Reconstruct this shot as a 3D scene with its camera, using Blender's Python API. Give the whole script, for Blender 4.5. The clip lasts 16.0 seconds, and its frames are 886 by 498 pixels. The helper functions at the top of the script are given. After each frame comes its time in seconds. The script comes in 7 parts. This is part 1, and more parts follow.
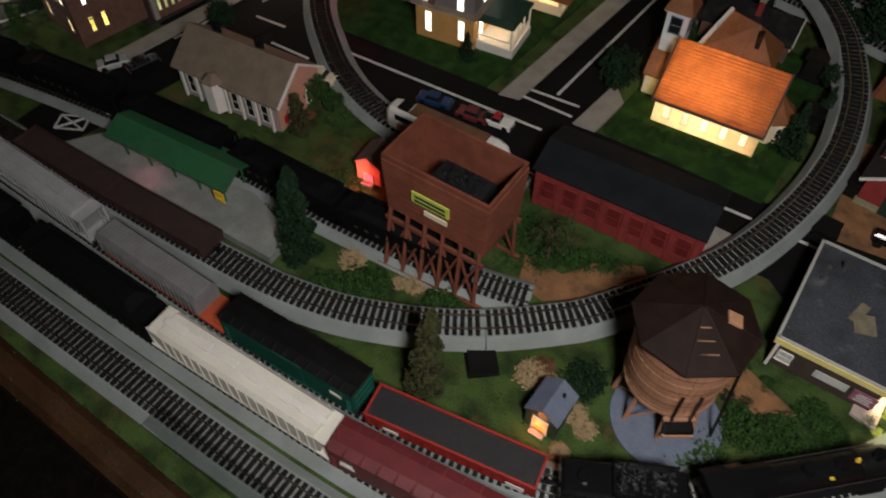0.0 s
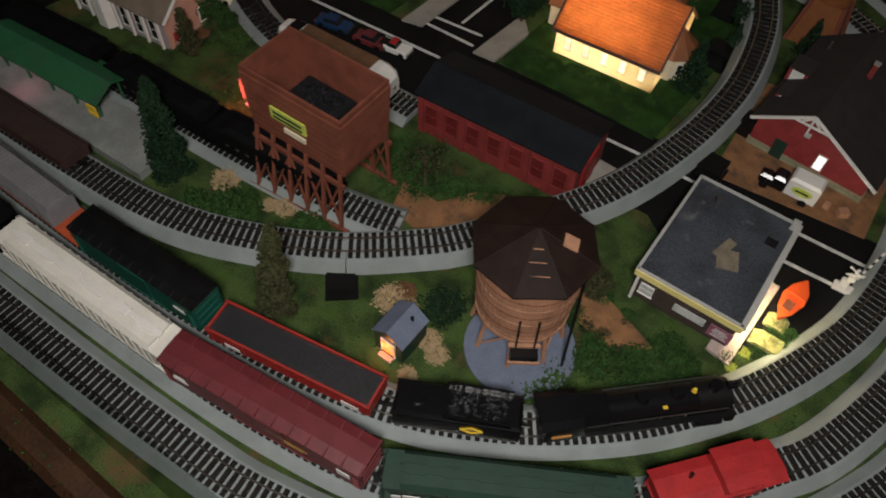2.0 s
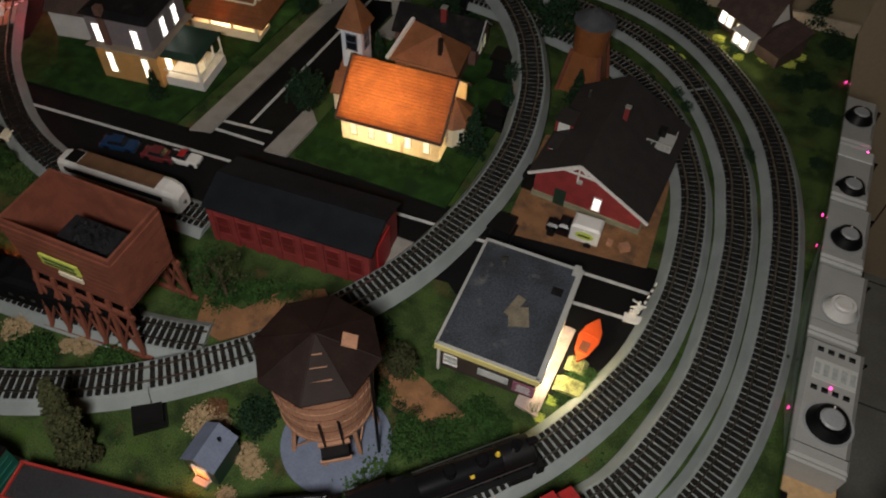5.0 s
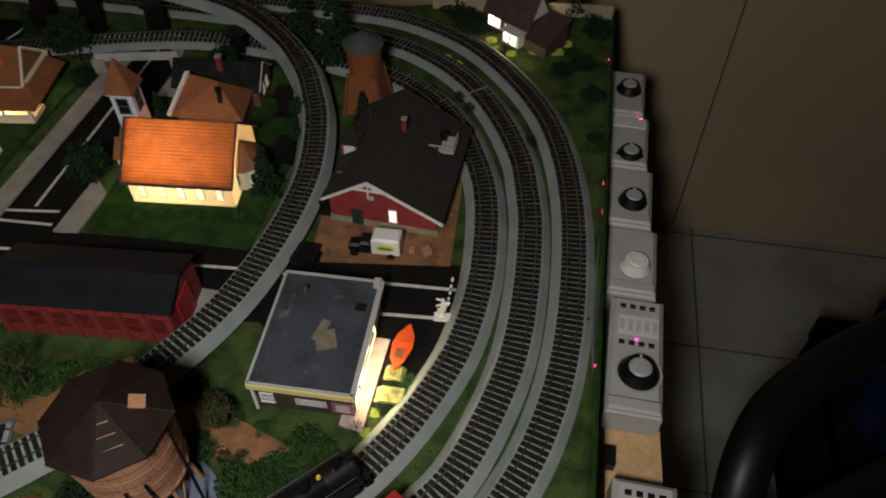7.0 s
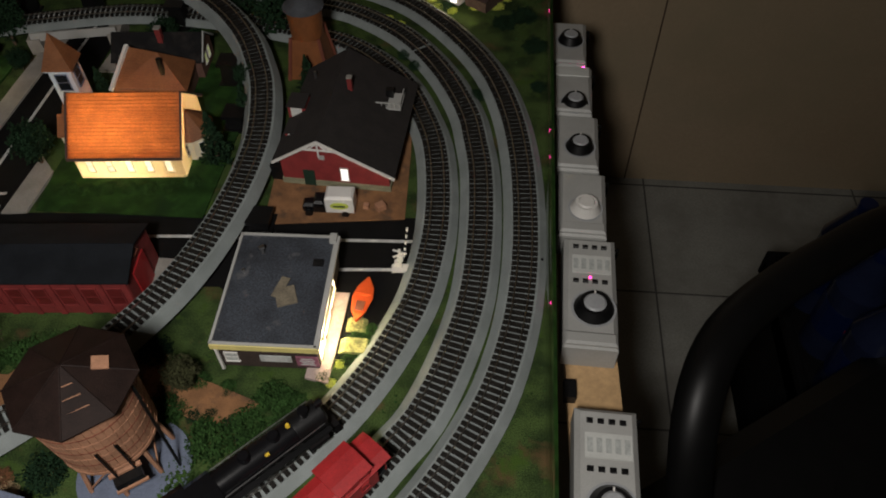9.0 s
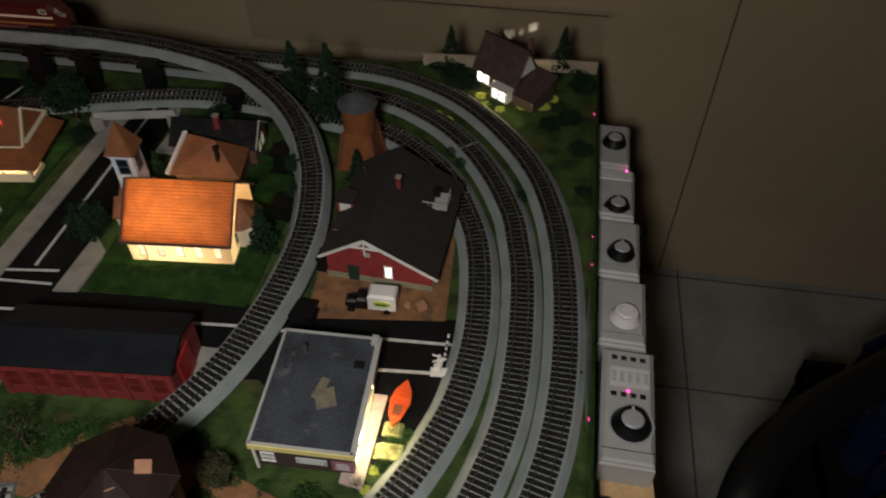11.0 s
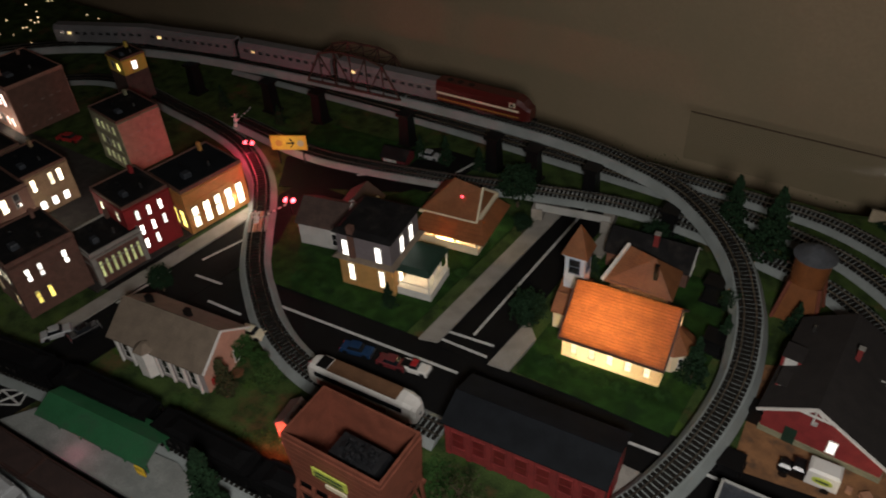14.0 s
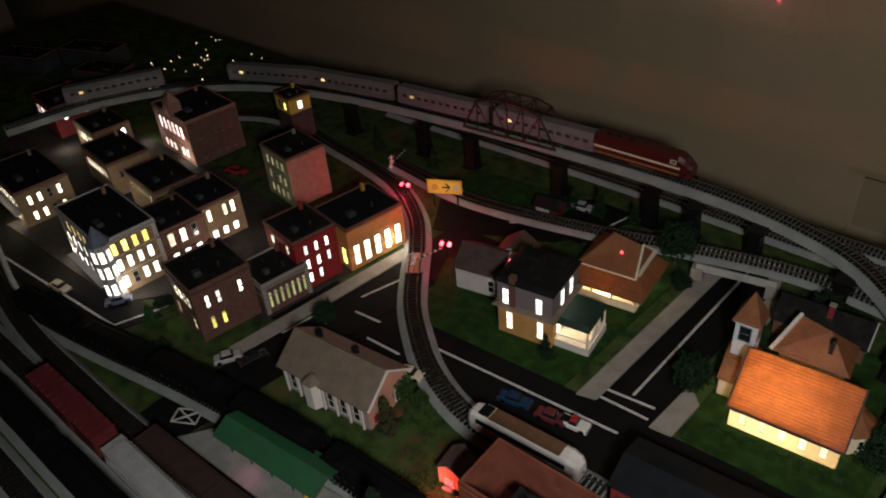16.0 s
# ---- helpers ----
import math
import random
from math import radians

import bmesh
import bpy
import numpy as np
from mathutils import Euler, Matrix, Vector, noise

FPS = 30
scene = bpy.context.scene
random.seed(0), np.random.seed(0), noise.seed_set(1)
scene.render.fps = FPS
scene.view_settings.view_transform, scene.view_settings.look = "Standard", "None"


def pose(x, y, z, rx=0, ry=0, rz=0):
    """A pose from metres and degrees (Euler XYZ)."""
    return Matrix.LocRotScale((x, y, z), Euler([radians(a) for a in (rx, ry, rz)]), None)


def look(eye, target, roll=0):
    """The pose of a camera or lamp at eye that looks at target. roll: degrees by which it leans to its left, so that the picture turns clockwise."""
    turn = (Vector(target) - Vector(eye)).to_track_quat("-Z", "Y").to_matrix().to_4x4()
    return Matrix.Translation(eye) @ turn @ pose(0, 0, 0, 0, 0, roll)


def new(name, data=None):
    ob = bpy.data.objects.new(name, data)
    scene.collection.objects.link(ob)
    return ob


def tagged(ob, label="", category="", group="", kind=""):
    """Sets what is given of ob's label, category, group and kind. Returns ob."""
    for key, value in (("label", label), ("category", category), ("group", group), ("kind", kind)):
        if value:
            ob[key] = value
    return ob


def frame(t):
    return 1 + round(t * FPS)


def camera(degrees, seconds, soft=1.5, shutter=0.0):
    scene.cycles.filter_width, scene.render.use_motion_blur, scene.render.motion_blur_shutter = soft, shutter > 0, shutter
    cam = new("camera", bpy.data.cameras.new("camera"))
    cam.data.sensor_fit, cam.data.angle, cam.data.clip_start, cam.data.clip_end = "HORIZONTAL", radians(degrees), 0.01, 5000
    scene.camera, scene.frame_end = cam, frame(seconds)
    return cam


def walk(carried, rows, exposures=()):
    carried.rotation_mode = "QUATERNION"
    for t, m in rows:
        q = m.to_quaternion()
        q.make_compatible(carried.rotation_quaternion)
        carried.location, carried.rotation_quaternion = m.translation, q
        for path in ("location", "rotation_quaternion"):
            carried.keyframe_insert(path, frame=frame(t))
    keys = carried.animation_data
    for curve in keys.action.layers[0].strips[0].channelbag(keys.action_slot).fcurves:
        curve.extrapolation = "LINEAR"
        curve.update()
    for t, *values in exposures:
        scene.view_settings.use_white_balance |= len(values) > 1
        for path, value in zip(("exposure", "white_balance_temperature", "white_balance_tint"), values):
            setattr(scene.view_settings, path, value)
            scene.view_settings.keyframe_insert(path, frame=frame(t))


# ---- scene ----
cam = camera(60.9, 16.0, soft=1.9, shutter=0.4)
PATH = [
    (0, (0.019, 0.066, 0.703), (-0.693, 1.071, -0.873), 0.7),
    (0.5, (0.059, 0.077, 0.692), (-0.617, 1.059, -0.914), 2.7),
    (1, (0.086, 0.088, 0.683), (-0.572, 1.053, -0.94), 3.7),
    (1.5, (0.112, 0.111, 0.674), (-0.535, 1.063, -0.962), 3.9),
    (2, (0.142, 0.133, 0.671), (-0.505, 1.074, -0.971), 3.4),
    (2.5, (0.17, 0.149, 0.675), (-0.468, 1.103, -0.963), 2.8),
    (3, (0.192, 0.177, 0.673), (-0.422, 1.152, -0.962), 2.1),
    (3.5, (0.205, 0.2, 0.674), (-0.378, 1.202, -0.955), 1.9),
    (3.7, (0.208, 0.21, 0.68), (-0.351, 1.229, -0.948), 2.0),
    (5.8, (0.256, 0.214, 0.726), (-0.167, 1.449, -0.79), 1.6),
    (6, (0.272, 0.219, 0.726), (-0.128, 1.47, -0.782), 1.1),
    (6.5, (0.313, 0.224, 0.729), (0.01, 1.514, -0.77), 0.0),
    (7, (0.334, 0.223, 0.724), (0.106, 1.524, -0.778), -0.2),
    (7.5, (0.346, 0.212, 0.718), (0.169, 1.506, -0.796), -0.5),
    (8, (0.348, 0.193, 0.716), (0.188, 1.464, -0.82), -1.3),
    (8.2, (0.347, 0.183, 0.713), (0.194, 1.448, -0.829), -1.6),
    (10.3, (0.355, 0.209, 0.742), (0.263, 1.525, -0.761), 0.5),
    (10.5, (0.345, 0.212, 0.75), (0.242, 1.545, -0.738), 0.8),
    (11, (0.323, 0.224, 0.759), (0.12, 1.599, -0.679), 0.3),
    (11.5, (0.294, 0.224, 0.77), (-0.026, 1.605, -0.641), -0.6),
    (12, (0.249, 0.214, 0.775), (-0.212, 1.585, -0.605), -1.6),
    (12.5, (0.205, 0.207, 0.785), (-0.437, 1.544, -0.556), -3.3),
    (13, (0.168, 0.198, 0.793), (-0.582, 1.51, -0.518), -3.5),
    (13.5, (0.126, 0.185, 0.806), (-0.694, 1.477, -0.482), -3.1),
    (14, (0.093, 0.168, 0.812), (-0.801, 1.433, -0.453), -3.3),
    (14.5, (0.068, 0.15, 0.818), (-0.889, 1.384, -0.431), -3.9),
    (15, (0.048, 0.137, 0.824), (-0.967, 1.341, -0.408), -4.5),
    (15.5, (0.027, 0.123, 0.835), (-1.055, 1.297, -0.37), -5.0),
    (16, (0.014, 0.113, 0.842), (-1.12, 1.269, -0.332), -5.1),
]
walk(cam, [(t, look(eye, target, roll)) for t, eye, target, roll in PATH])
MAIN_W = 8.1

# ---------------- light ----------------
world = bpy.data.worlds.new("world")
scene.world = world
world.use_nodes = True
world.node_tree.nodes["Background"].inputs[0].default_value = (0.30, 0.27, 0.24, 1)
world.node_tree.nodes["Background"].inputs[1].default_value = 0.004


def lamp(name, kind, power, color, m, size=0.02):
    d = bpy.data.lights.new(name, kind)
    d.energy, d.color = power, color
    if kind == "AREA":
        d.shape, d.size = "DISK", size
    else:
        d.shadow_soft_size = size
    ob = new(name, d)
    ob.matrix_world = m
    return ob


# added dim lamp above and behind the camera; the room's own source is unseen
lamp("room_light", "AREA", MAIN_W, (1.0, 0.95, 0.90), look((0.22, 0.03, 0.84), (-0.12, 0.55, 0.0)), 0.14)

# ---------------- materials ----------------


def mat(name, base, rough=0.6, metal=0.0, var=0.25, scale=60.0, fine=600.0, bump=0.25, second=None, spread=0.5, trans=0.0,
        stripes=None, coat=0.0):
    """A node material: a base colour that varies at two scales, fine relief, an optional second colour in blotches."""
    m = bpy.data.materials.new(name)
    m.use_nodes = True
    nt = m.node_tree
    N, L = nt.nodes, nt.links
    b = N["Principled BSDF"]
    tc = N.new("ShaderNodeTexCoord")
    geo = N.new("ShaderNodeNewGeometry")
    n1, n2 = N.new("ShaderNodeTexNoise"), N.new("ShaderNodeTexNoise")
    n1.inputs["Scale"].default_value, n1.inputs["Detail"].default_value = scale, 5
    n2.inputs["Scale"].default_value, n2.inputs["Detail"].default_value = fine, 3
    L.new(geo.outputs["Position"], n1.inputs["Vector"])
    L.new(geo.outputs["Position"], n2.inputs["Vector"])
    r1 = N.new("ShaderNodeValToRGB")
    c2 = second or tuple(c * (1 - var) for c in base)
    r1.color_ramp.elements[0].position, r1.color_ramp.elements[1].position = spread - 0.13, spread + 0.13
    r1.color_ramp.elements[0].color, r1.color_ramp.elements[1].color = (*c2, 1), (*base, 1)
    L.new(n1.outputs["Fac"], r1.inputs["Fac"])
    mul = N.new("ShaderNodeMix")
    mul.data_type, mul.blend_type = "RGBA", "MULTIPLY"
    mul.inputs["Factor"].default_value = 1.0
    r2 = N.new("ShaderNodeMapRange")
    r2.inputs["From Min"].default_value, r2.inputs["From Max"].default_value = 0.3, 0.7
    r2.inputs["To Min"].default_value, r2.inputs["To Max"].default_value = 1 - var, 1 + var * 0.6
    L.new(n2.outputs["Fac"], r2.inputs["Value"])
    L.new(r1.outputs["Color"], mul.inputs["A"])
    L.new(r2.outputs["Result"], mul.inputs["B"])
    col = mul.outputs["Result"]
    h = n2.outputs["Fac"]
    if stripes:
        axis, pitch, dark = stripes
        w = N.new("ShaderNodeTexWave")
        w.wave_type, w.bands_direction, w.wave_profile = "BANDS", axis, "SAW"
        w.inputs["Scale"].default_value = 0.314 / pitch
        w.inputs["Distortion"].default_value = 0.0
        L.new(tc.outputs["Object"], w.inputs["Vector"])
        rr = N.new("ShaderNodeMapRange")
        rr.inputs["From Min"].default_value, rr.inputs["From Max"].default_value = 0.0, 0.18
        rr.inputs["To Min"].default_value, rr.inputs["To Max"].default_value = dark, 1.0
        L.new(w.outputs["Fac"], rr.inputs["Value"])
        m2 = N.new("ShaderNodeMix")
        m2.data_type, m2.blend_type = "RGBA", "MULTIPLY"
        m2.inputs["Factor"].default_value = 1.0
        L.new(col, m2.inputs["A"])
        L.new(rr.outputs["Result"], m2.inputs["B"])
        col = m2.outputs["Result"]
        h = rr.outputs["Result"]
    L.new(col, b.inputs["Base Color"])
    b.inputs["Roughness"].default_value, b.inputs["Metallic"].default_value = rough, metal
    b.inputs["Coat Weight"].default_value = coat
    if bump:
        bp = N.new("ShaderNodeBump")
        bp.inputs["Strength"].default_value, bp.inputs["Distance"].default_value = bump, 0.001
        L.new(h, bp.inputs["Height"])
        L.new(bp.outputs["Normal"], b.inputs["Normal"])
    if trans:
        t = N.new("ShaderNodeBsdfTranslucent")
        L.new(col, t.inputs["Color"])
        mx = N.new("ShaderNodeMixShader")
        mx.inputs["Fac"].default_value = trans
        L.new(b.outputs[0], mx.inputs[1])
        L.new(t.outputs[0], mx.inputs[2])
        L.new(mx.outputs[0], N["Material Output"].inputs["Surface"])
    return m


def glow(name, color, strength):
    m = bpy.data.materials.new(name)
    m.use_nodes = True
    nt = m.node_tree
    b = nt.nodes["Principled BSDF"]
    b.inputs["Base Color"].default_value = (*[c * 0.6 for c in color], 1)
    b.inputs["Roughness"].default_value = 0.4
    n = nt.nodes.new("ShaderNodeTexNoise")
    n.inputs["Scale"].default_value = 90
    r = nt.nodes.new("ShaderNodeMapRange")
    r.inputs["To Min"].default_value, r.inputs["To Max"].default_value = strength * 0.4, strength * 1.3
    oi = nt.nodes.new("ShaderNodeObjectInfo")
    vary = nt.nodes.new("ShaderNodeMapRange")
    vary.inputs["To Min"].default_value, vary.inputs["To Max"].default_value = 0.25, 1.35
    mu = nt.nodes.new("ShaderNodeMath")
    mu.operation = "MULTIPLY"
    g = nt.nodes.new("ShaderNodeNewGeometry")
    nt.links.new(g.outputs["Position"], n.inputs["Vector"])
    nt.links.new(n.outputs["Fac"], r.inputs["Value"])
    b.inputs["Emission Color"].default_value = (*color, 1)
    nt.links.new(oi.outputs["Random"], vary.inputs["Value"])
    nt.links.new(vary.outputs["Result"], mu.inputs[0])
    nt.links.new(r.outputs["Result"], mu.inputs[1])
    nt.links.new(mu.outputs[0], b.inputs["Emission Strength"])
    return m


def clear(name, tint, rough=0.03, alpha_like=1.0):
    m = bpy.data.materials.new(name)
    m.use_nodes = True
    nt = m.node_tree
    g = nt.nodes.new("ShaderNodeBsdfGlossy")
    g.inputs["Roughness"].default_value = rough
    t = nt.nodes.new("ShaderNodeBsdfTransparent")
    t.inputs["Color"].default_value = (*tint, 1)
    lw = nt.nodes.new("ShaderNodeLayerWeight")
    pw = nt.nodes.new("ShaderNodeMath")
    pw.operation = "POWER"
    pw.inputs[1].default_value = 5.0
    f = nt.nodes.new("ShaderNodeMath")
    f.operation = "MULTIPLY_ADD"
    f.inputs[1].default_value, f.inputs[2].default_value = 0.9, 0.04
    nt.links.new(lw.outputs["Facing"], pw.inputs[0])
    nt.links.new(pw.outputs[0], f.inputs[0])
    mx = nt.nodes.new("ShaderNodeMixShader")
    nt.links.new(f.outputs[0], mx.inputs[0])
    nt.links.new(t.outputs[0], mx.inputs[1])
    nt.links.new(g.outputs[0], mx.inputs[2])
    nt.links.new(mx.outputs[0], nt.nodes["Material Output"].inputs["Surface"])
    return m


GRASS = mat("grass", (0.062, 0.100, 0.028), 0.95, var=0.6, scale=30, fine=700, bump=1.0, second=(0.022, 0.038, 0.013), spread=0.48)
LAWN = mat("lawn", (0.026, 0.072, 0.014), 0.95, var=0.5, scale=45, fine=1100, bump=0.8)
DIRT = mat("dirt", (0.27, 0.13, 0.055), 0.95, var=0.3, scale=50, fine=900, bump=0.6)
PAVE = mat("dark_paving", (0.055, 0.050, 0.046), 0.9, var=0.35, scale=60, fine=700, bump=0.3)
# near-black tone for shaded floor, used on the two added sheets
FLOORSHADE = mat("floor_shade", (0.020, 0.016, 0.014), 0.95, var=0.4, scale=40, fine=300, bump=0.6)
BLACKM = mat("dull_black", (0.004, 0.004, 0.0045), 0.75, var=0.3, scale=60, fine=500, bump=0.2)
PLATF = mat("platform_concrete", (0.25, 0.265, 0.25), 0.85, var=0.25, scale=30, fine=600, bump=0.3)
COACH = mat("coach_silver", (0.17, 0.168, 0.175), 0.4, var=0.15, scale=50, bump=0.1)
REDPANE = mat("dull_red_pane", (0.15, 0.020, 0.020), 0.35, var=0.3, scale=80)
MAUVE = mat("pale_mauve_siding", (0.34, 0.31, 0.31), 0.7, var=0.15, stripes=("Z", 0.0025, 0.8))
ASPH = mat("asphalt", (0.007, 0.0068, 0.007), 0.8, var=0.35, scale=20, fine=1200, bump=0.35)
LINE = mat("line_paint", (0.62, 0.62, 0.60), 0.6, var=0.25, scale=120, fine=900, bump=0.1)
CONC = mat("concrete", (0.30, 0.28, 0.25), 0.9, var=0.2, scale=40, fine=700, bump=0.3)
BED = mat("roadbed", (0.265, 0.295, 0.29), 0.75, var=0.18, scale=30, fine=1500, bump=0.7)
TIE = mat("tie", (0.018, 0.016, 0.014), 0.7, var=0.4, scale=100, fine=900)
RAIL = mat("rail", (0.62, 0.60, 0.56), 0.28, metal=1.0, var=0.2, scale=40, fine=500, bump=0.1)
FLOOR = mat("floor_tile", (0.30, 0.30, 0.27), 0.55, var=0.18, scale=6, fine=200, bump=0.1)
WALL = mat("wall_paint", (0.40, 0.305, 0.200), 0.26, coat=0.35, var=0.06, scale=3, fine=120, bump=0.06)
WOOD = mat("wood_edge", (0.060, 0.028, 0.013), 0.45, var=0.35, scale=18, fine=300, bump=0.3)
BOARD = mat("pine_board", (0.62, 0.40, 0.20), 0.5, var=0.15, scale=10, fine=150, bump=0.1)
BLACK = mat("black_plastic", (0.006, 0.006, 0.0065), 0.42, var=0.3, scale=50, fine=500, bump=0.15)
GLOSS = mat("glossy_black", (0.006, 0.006, 0.007), 0.24, var=0.2, scale=20, fine=300, bump=0.05)
STEEL = mat("steel", (0.55, 0.55, 0.55), 0.35, metal=1.0, var=0.15, bump=0.1)
COAL = mat("coal", (0.016, 0.017, 0.020), 0.35, var=0.6, scale=300, fine=900, bump=1.0)
WHITEP = mat("white_plastic", (0.72, 0.70, 0.66), 0.5, var=0.08, scale=30, bump=0.1)
CREAM = mat("cream_plastic", (0.74, 0.66, 0.48), 0.55, var=0.1, scale=30, bump=0.1)
GREYP = mat("grey_plastic", (0.42, 0.42, 0.40), 0.5, var=0.1, scale=30, bump=0.1)
RUST = mat("maroon_paint", (0.135, 0.020, 0.024), 0.5, var=0.2, scale=60, bump=0.15)
REDP = mat("red_paint", (0.38, 0.020, 0.022), 0.5, var=0.2, scale=60, bump=0.15)
ORED = mat("orange_red_plastic", (0.42, 0.075, 0.028), 0.5, var=0.2, scale=60, bump=0.15)
GREENP = mat("dark_green_paint", (0.013, 0.040, 0.026), 0.5, var=0.2, scale=60, bump=0.15)
TEAL = mat("teal_green_paint", (0.010, 0.085, 0.060), 0.45, var=0.2, scale=60, bump=0.15)
GREYC = mat("grey_car_paint", (0.20, 0.20, 0.205), 0.55, var=0.15, scale=60, bump=0.15, stripes=("X", 0.0055, 0.6))
SILVER = mat("silver_grey", (0.36, 0.37, 0.38), 0.45, var=0.12, scale=50, bump=0.15)
BRICKR = mat("red_brick", (0.24, 0.028, 0.026), 0.75, var=0.25, scale=80, bump=0.5, stripes=("Z", 0.0028, 0.75))
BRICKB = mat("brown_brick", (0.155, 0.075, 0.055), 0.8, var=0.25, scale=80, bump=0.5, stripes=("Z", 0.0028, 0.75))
BRICKT = mat("tan_brick", (0.30, 0.21, 0.12), 0.8, var=0.2, scale=80, bump=0.5, stripes=("Z", 0.0028, 0.8))
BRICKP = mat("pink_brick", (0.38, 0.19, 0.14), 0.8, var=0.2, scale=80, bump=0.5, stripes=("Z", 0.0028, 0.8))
STONE = mat("stone", (0.28, 0.27, 0.17), 0.8, var=0.25, scale=60, bump=0.5, stripes=("Z", 0.005, 0.75))
REDWALL = mat("crimson_wall", (0.30, 0.020, 0.022), 0.7, var=0.15, scale=60, stripes=("Z", 0.003, 0.85))
ORANGEW = mat("orange_stucco", (0.55, 0.26, 0.07), 0.75, var=0.15, scale=60)
YELLOWW = mat("yellow_plastic", (0.62, 0.45, 0.08), 0.6, var=0.12, scale=60)
PURPLE = mat("mauve_siding", (0.20, 0.17, 0.18), 0.7, var=0.15, stripes=("Z", 0.0025, 0.8))
PEACH = mat("peach_siding", (0.72, 0.42, 0.15), 0.7, var=0.12, stripes=("Z", 0.0025, 0.85), trans=0.3)
WHITEW = mat("white_siding", (0.60, 0.58, 0.56), 0.7, var=0.12, stripes=("Z", 0.0025, 0.8))
PINKW = mat("salmon_siding", (0.55, 0.30, 0.22), 0.7, var=0.12, stripes=("Z", 0.0025, 0.8))
ROOFD = mat("dark_roof", (0.014, 0.0135, 0.014), 0.8, var=0.35, scale=40, fine=900, bump=0.5)
ROOFG = mat("grey_felt_roof", (0.050, 0.058, 0.072), 0.6, var=0.5, scale=28, fine=500, bump=0.4, second=(0.030, 0.034, 0.042))
ROOFB = mat("blue_black_roof", (0.011, 0.013, 0.016), 0.75, var=0.3, scale=40, fine=900, bump=0.4)
ROOFT = mat("tan_shingle", (0.20, 0.155, 0.115), 0.85, var=0.2, scale=60, fine=800, bump=0.5, stripes=("Z", 0.0022, 0.8))
ROOFBR = mat("brown_shingle", (0.085, 0.052, 0.042), 0.8, var=0.3, scale=60, fine=800, bump=0.5, stripes=("Z", 0.0022, 0.75))
ROOFO = mat("orange_plastic_roof", (0.66, 0.195, 0.055), 0.5, var=0.22, scale=50, fine=500, bump=0.5, stripes=("Z", 0.0030, 0.42), trans=0.55)
ROOFOB = mat("orange_brown_roof", (0.34, 0.135, 0.055), 0.55, var=0.2, scale=50, fine=500, bump=0.4, stripes=("Z", 0.0024, 0.7), trans=0.3)
GREENR = mat("green_roof", (0.020, 0.115, 0.045), 0.6, var=0.18, scale=40, fine=600, bump=0.3)
CHURCHW = mat("church_wall", (0.90, 0.78, 0.52), 0.6, var=0.06, scale=40, fine=400, bump=0.1, trans=0.8)
BROWNW = mat("reddish_brown_wood", (0.20, 0.060, 0.035), 0.62, var=0.25, scale=60, fine=700, bump=0.4)
TANK = mat("tank_wood", (0.43, 0.22, 0.13), 0.65, var=0.22, scale=60, fine=700, bump=0.4)
TANKR = mat("tank_roof", (0.018, 0.010, 0.008), 0.6, var=0.3, scale=60, fine=700, bump=0.3)
ORTANK = mat("orange_tank", (0.22, 0.075, 0.022), 0.6, var=0.2, scale=60)
BLUEG = mat("blue_grey_base", (0.13, 0.155, 0.22), 0.75, var=0.15, scale=60, fine=500)
LICHEN = mat("tan_lichen", (0.50, 0.36, 0.20), 0.95, var=0.3, scale=200, fine=900, bump=0.5)
LEAF = mat("leaf_green", (0.040, 0.095, 0.024), 0.9, var=0.5, scale=90, fine=700, bump=0.3)
LEAFD = mat("leaf_dark", (0.017, 0.042, 0.019), 0.9, var=0.5, scale=90, fine=700, bump=0.3)
MOSS = mat("moss_green", (0.055, 0.105, 0.028), 0.95, var=0.45, scale=80, fine=700, bump=0.4)
LEAFB = mat("leaf_olive", (0.055, 0.058, 0.026), 0.9, var=0.4, scale=90, fine=700, bump=0.3)
LEAFR = mat("leaf_rust", (0.20, 0.085, 0.035), 0.9, var=0.4, scale=90, fine=700, bump=0.3)
BARK = mat("bark", (0.10, 0.065, 0.04), 0.9, var=0.3)
STEEPW = mat("pale_blue_white_siding", (0.60, 0.68, 0.76), 0.6, var=0.12, stripes=("Z", 0.0025, 0.85))
BRIDGE = mat("bridge_brown", (0.060, 0.024, 0.016), 0.55, var=0.3, scale=60)
DULLY = mat("dull_yellow_stripe", (0.30, 0.16, 0.035), 0.45, var=0.15)
JOINT = mat("floor_joint", (0.09, 0.088, 0.08), 0.8, var=0.3, scale=12)
DRED = mat("diesel_maroon", (0.075, 0.012, 0.010), 0.3, var=0.15, scale=60, bump=0.05)
YEL = mat("yellow_paint", (0.75, 0.50, 0.04), 0.5, var=0.1)
YCORN = mat("yellow_cornice", (0.74, 0.64, 0.24), 0.55, var=0.12)
PINKP = mat("pink_paving", (0.46, 0.36, 0.32), 0.8, var=0.25, scale=80, fine=700, bump=0.4)
LIME = mat("yellow_green", (0.55, 0.62, 0.10), 0.7, var=0.2, scale=120, fine=900)
BLUE = mat("blue_paint", (0.010, 0.036, 0.095), 0.3, var=0.1)
GLASSD = mat("dark_window", (0.012, 0.014, 0.018), 0.15, var=0.1, bump=0.0)
TRIM = mat("white_trim", (0.72, 0.70, 0.66), 0.55, var=0.1)
ORANGE = mat("orange_boat", (0.75, 0.10, 0.02), 0.45, var=0.12)
PINK = mat("purple_poster", (0.30, 0.11, 0.16), 0.6, var=0.25, scale=200)
PAPER = mat("paper_poster", (0.48, 0.50, 0.48), 0.7, var=0.2, scale=200)
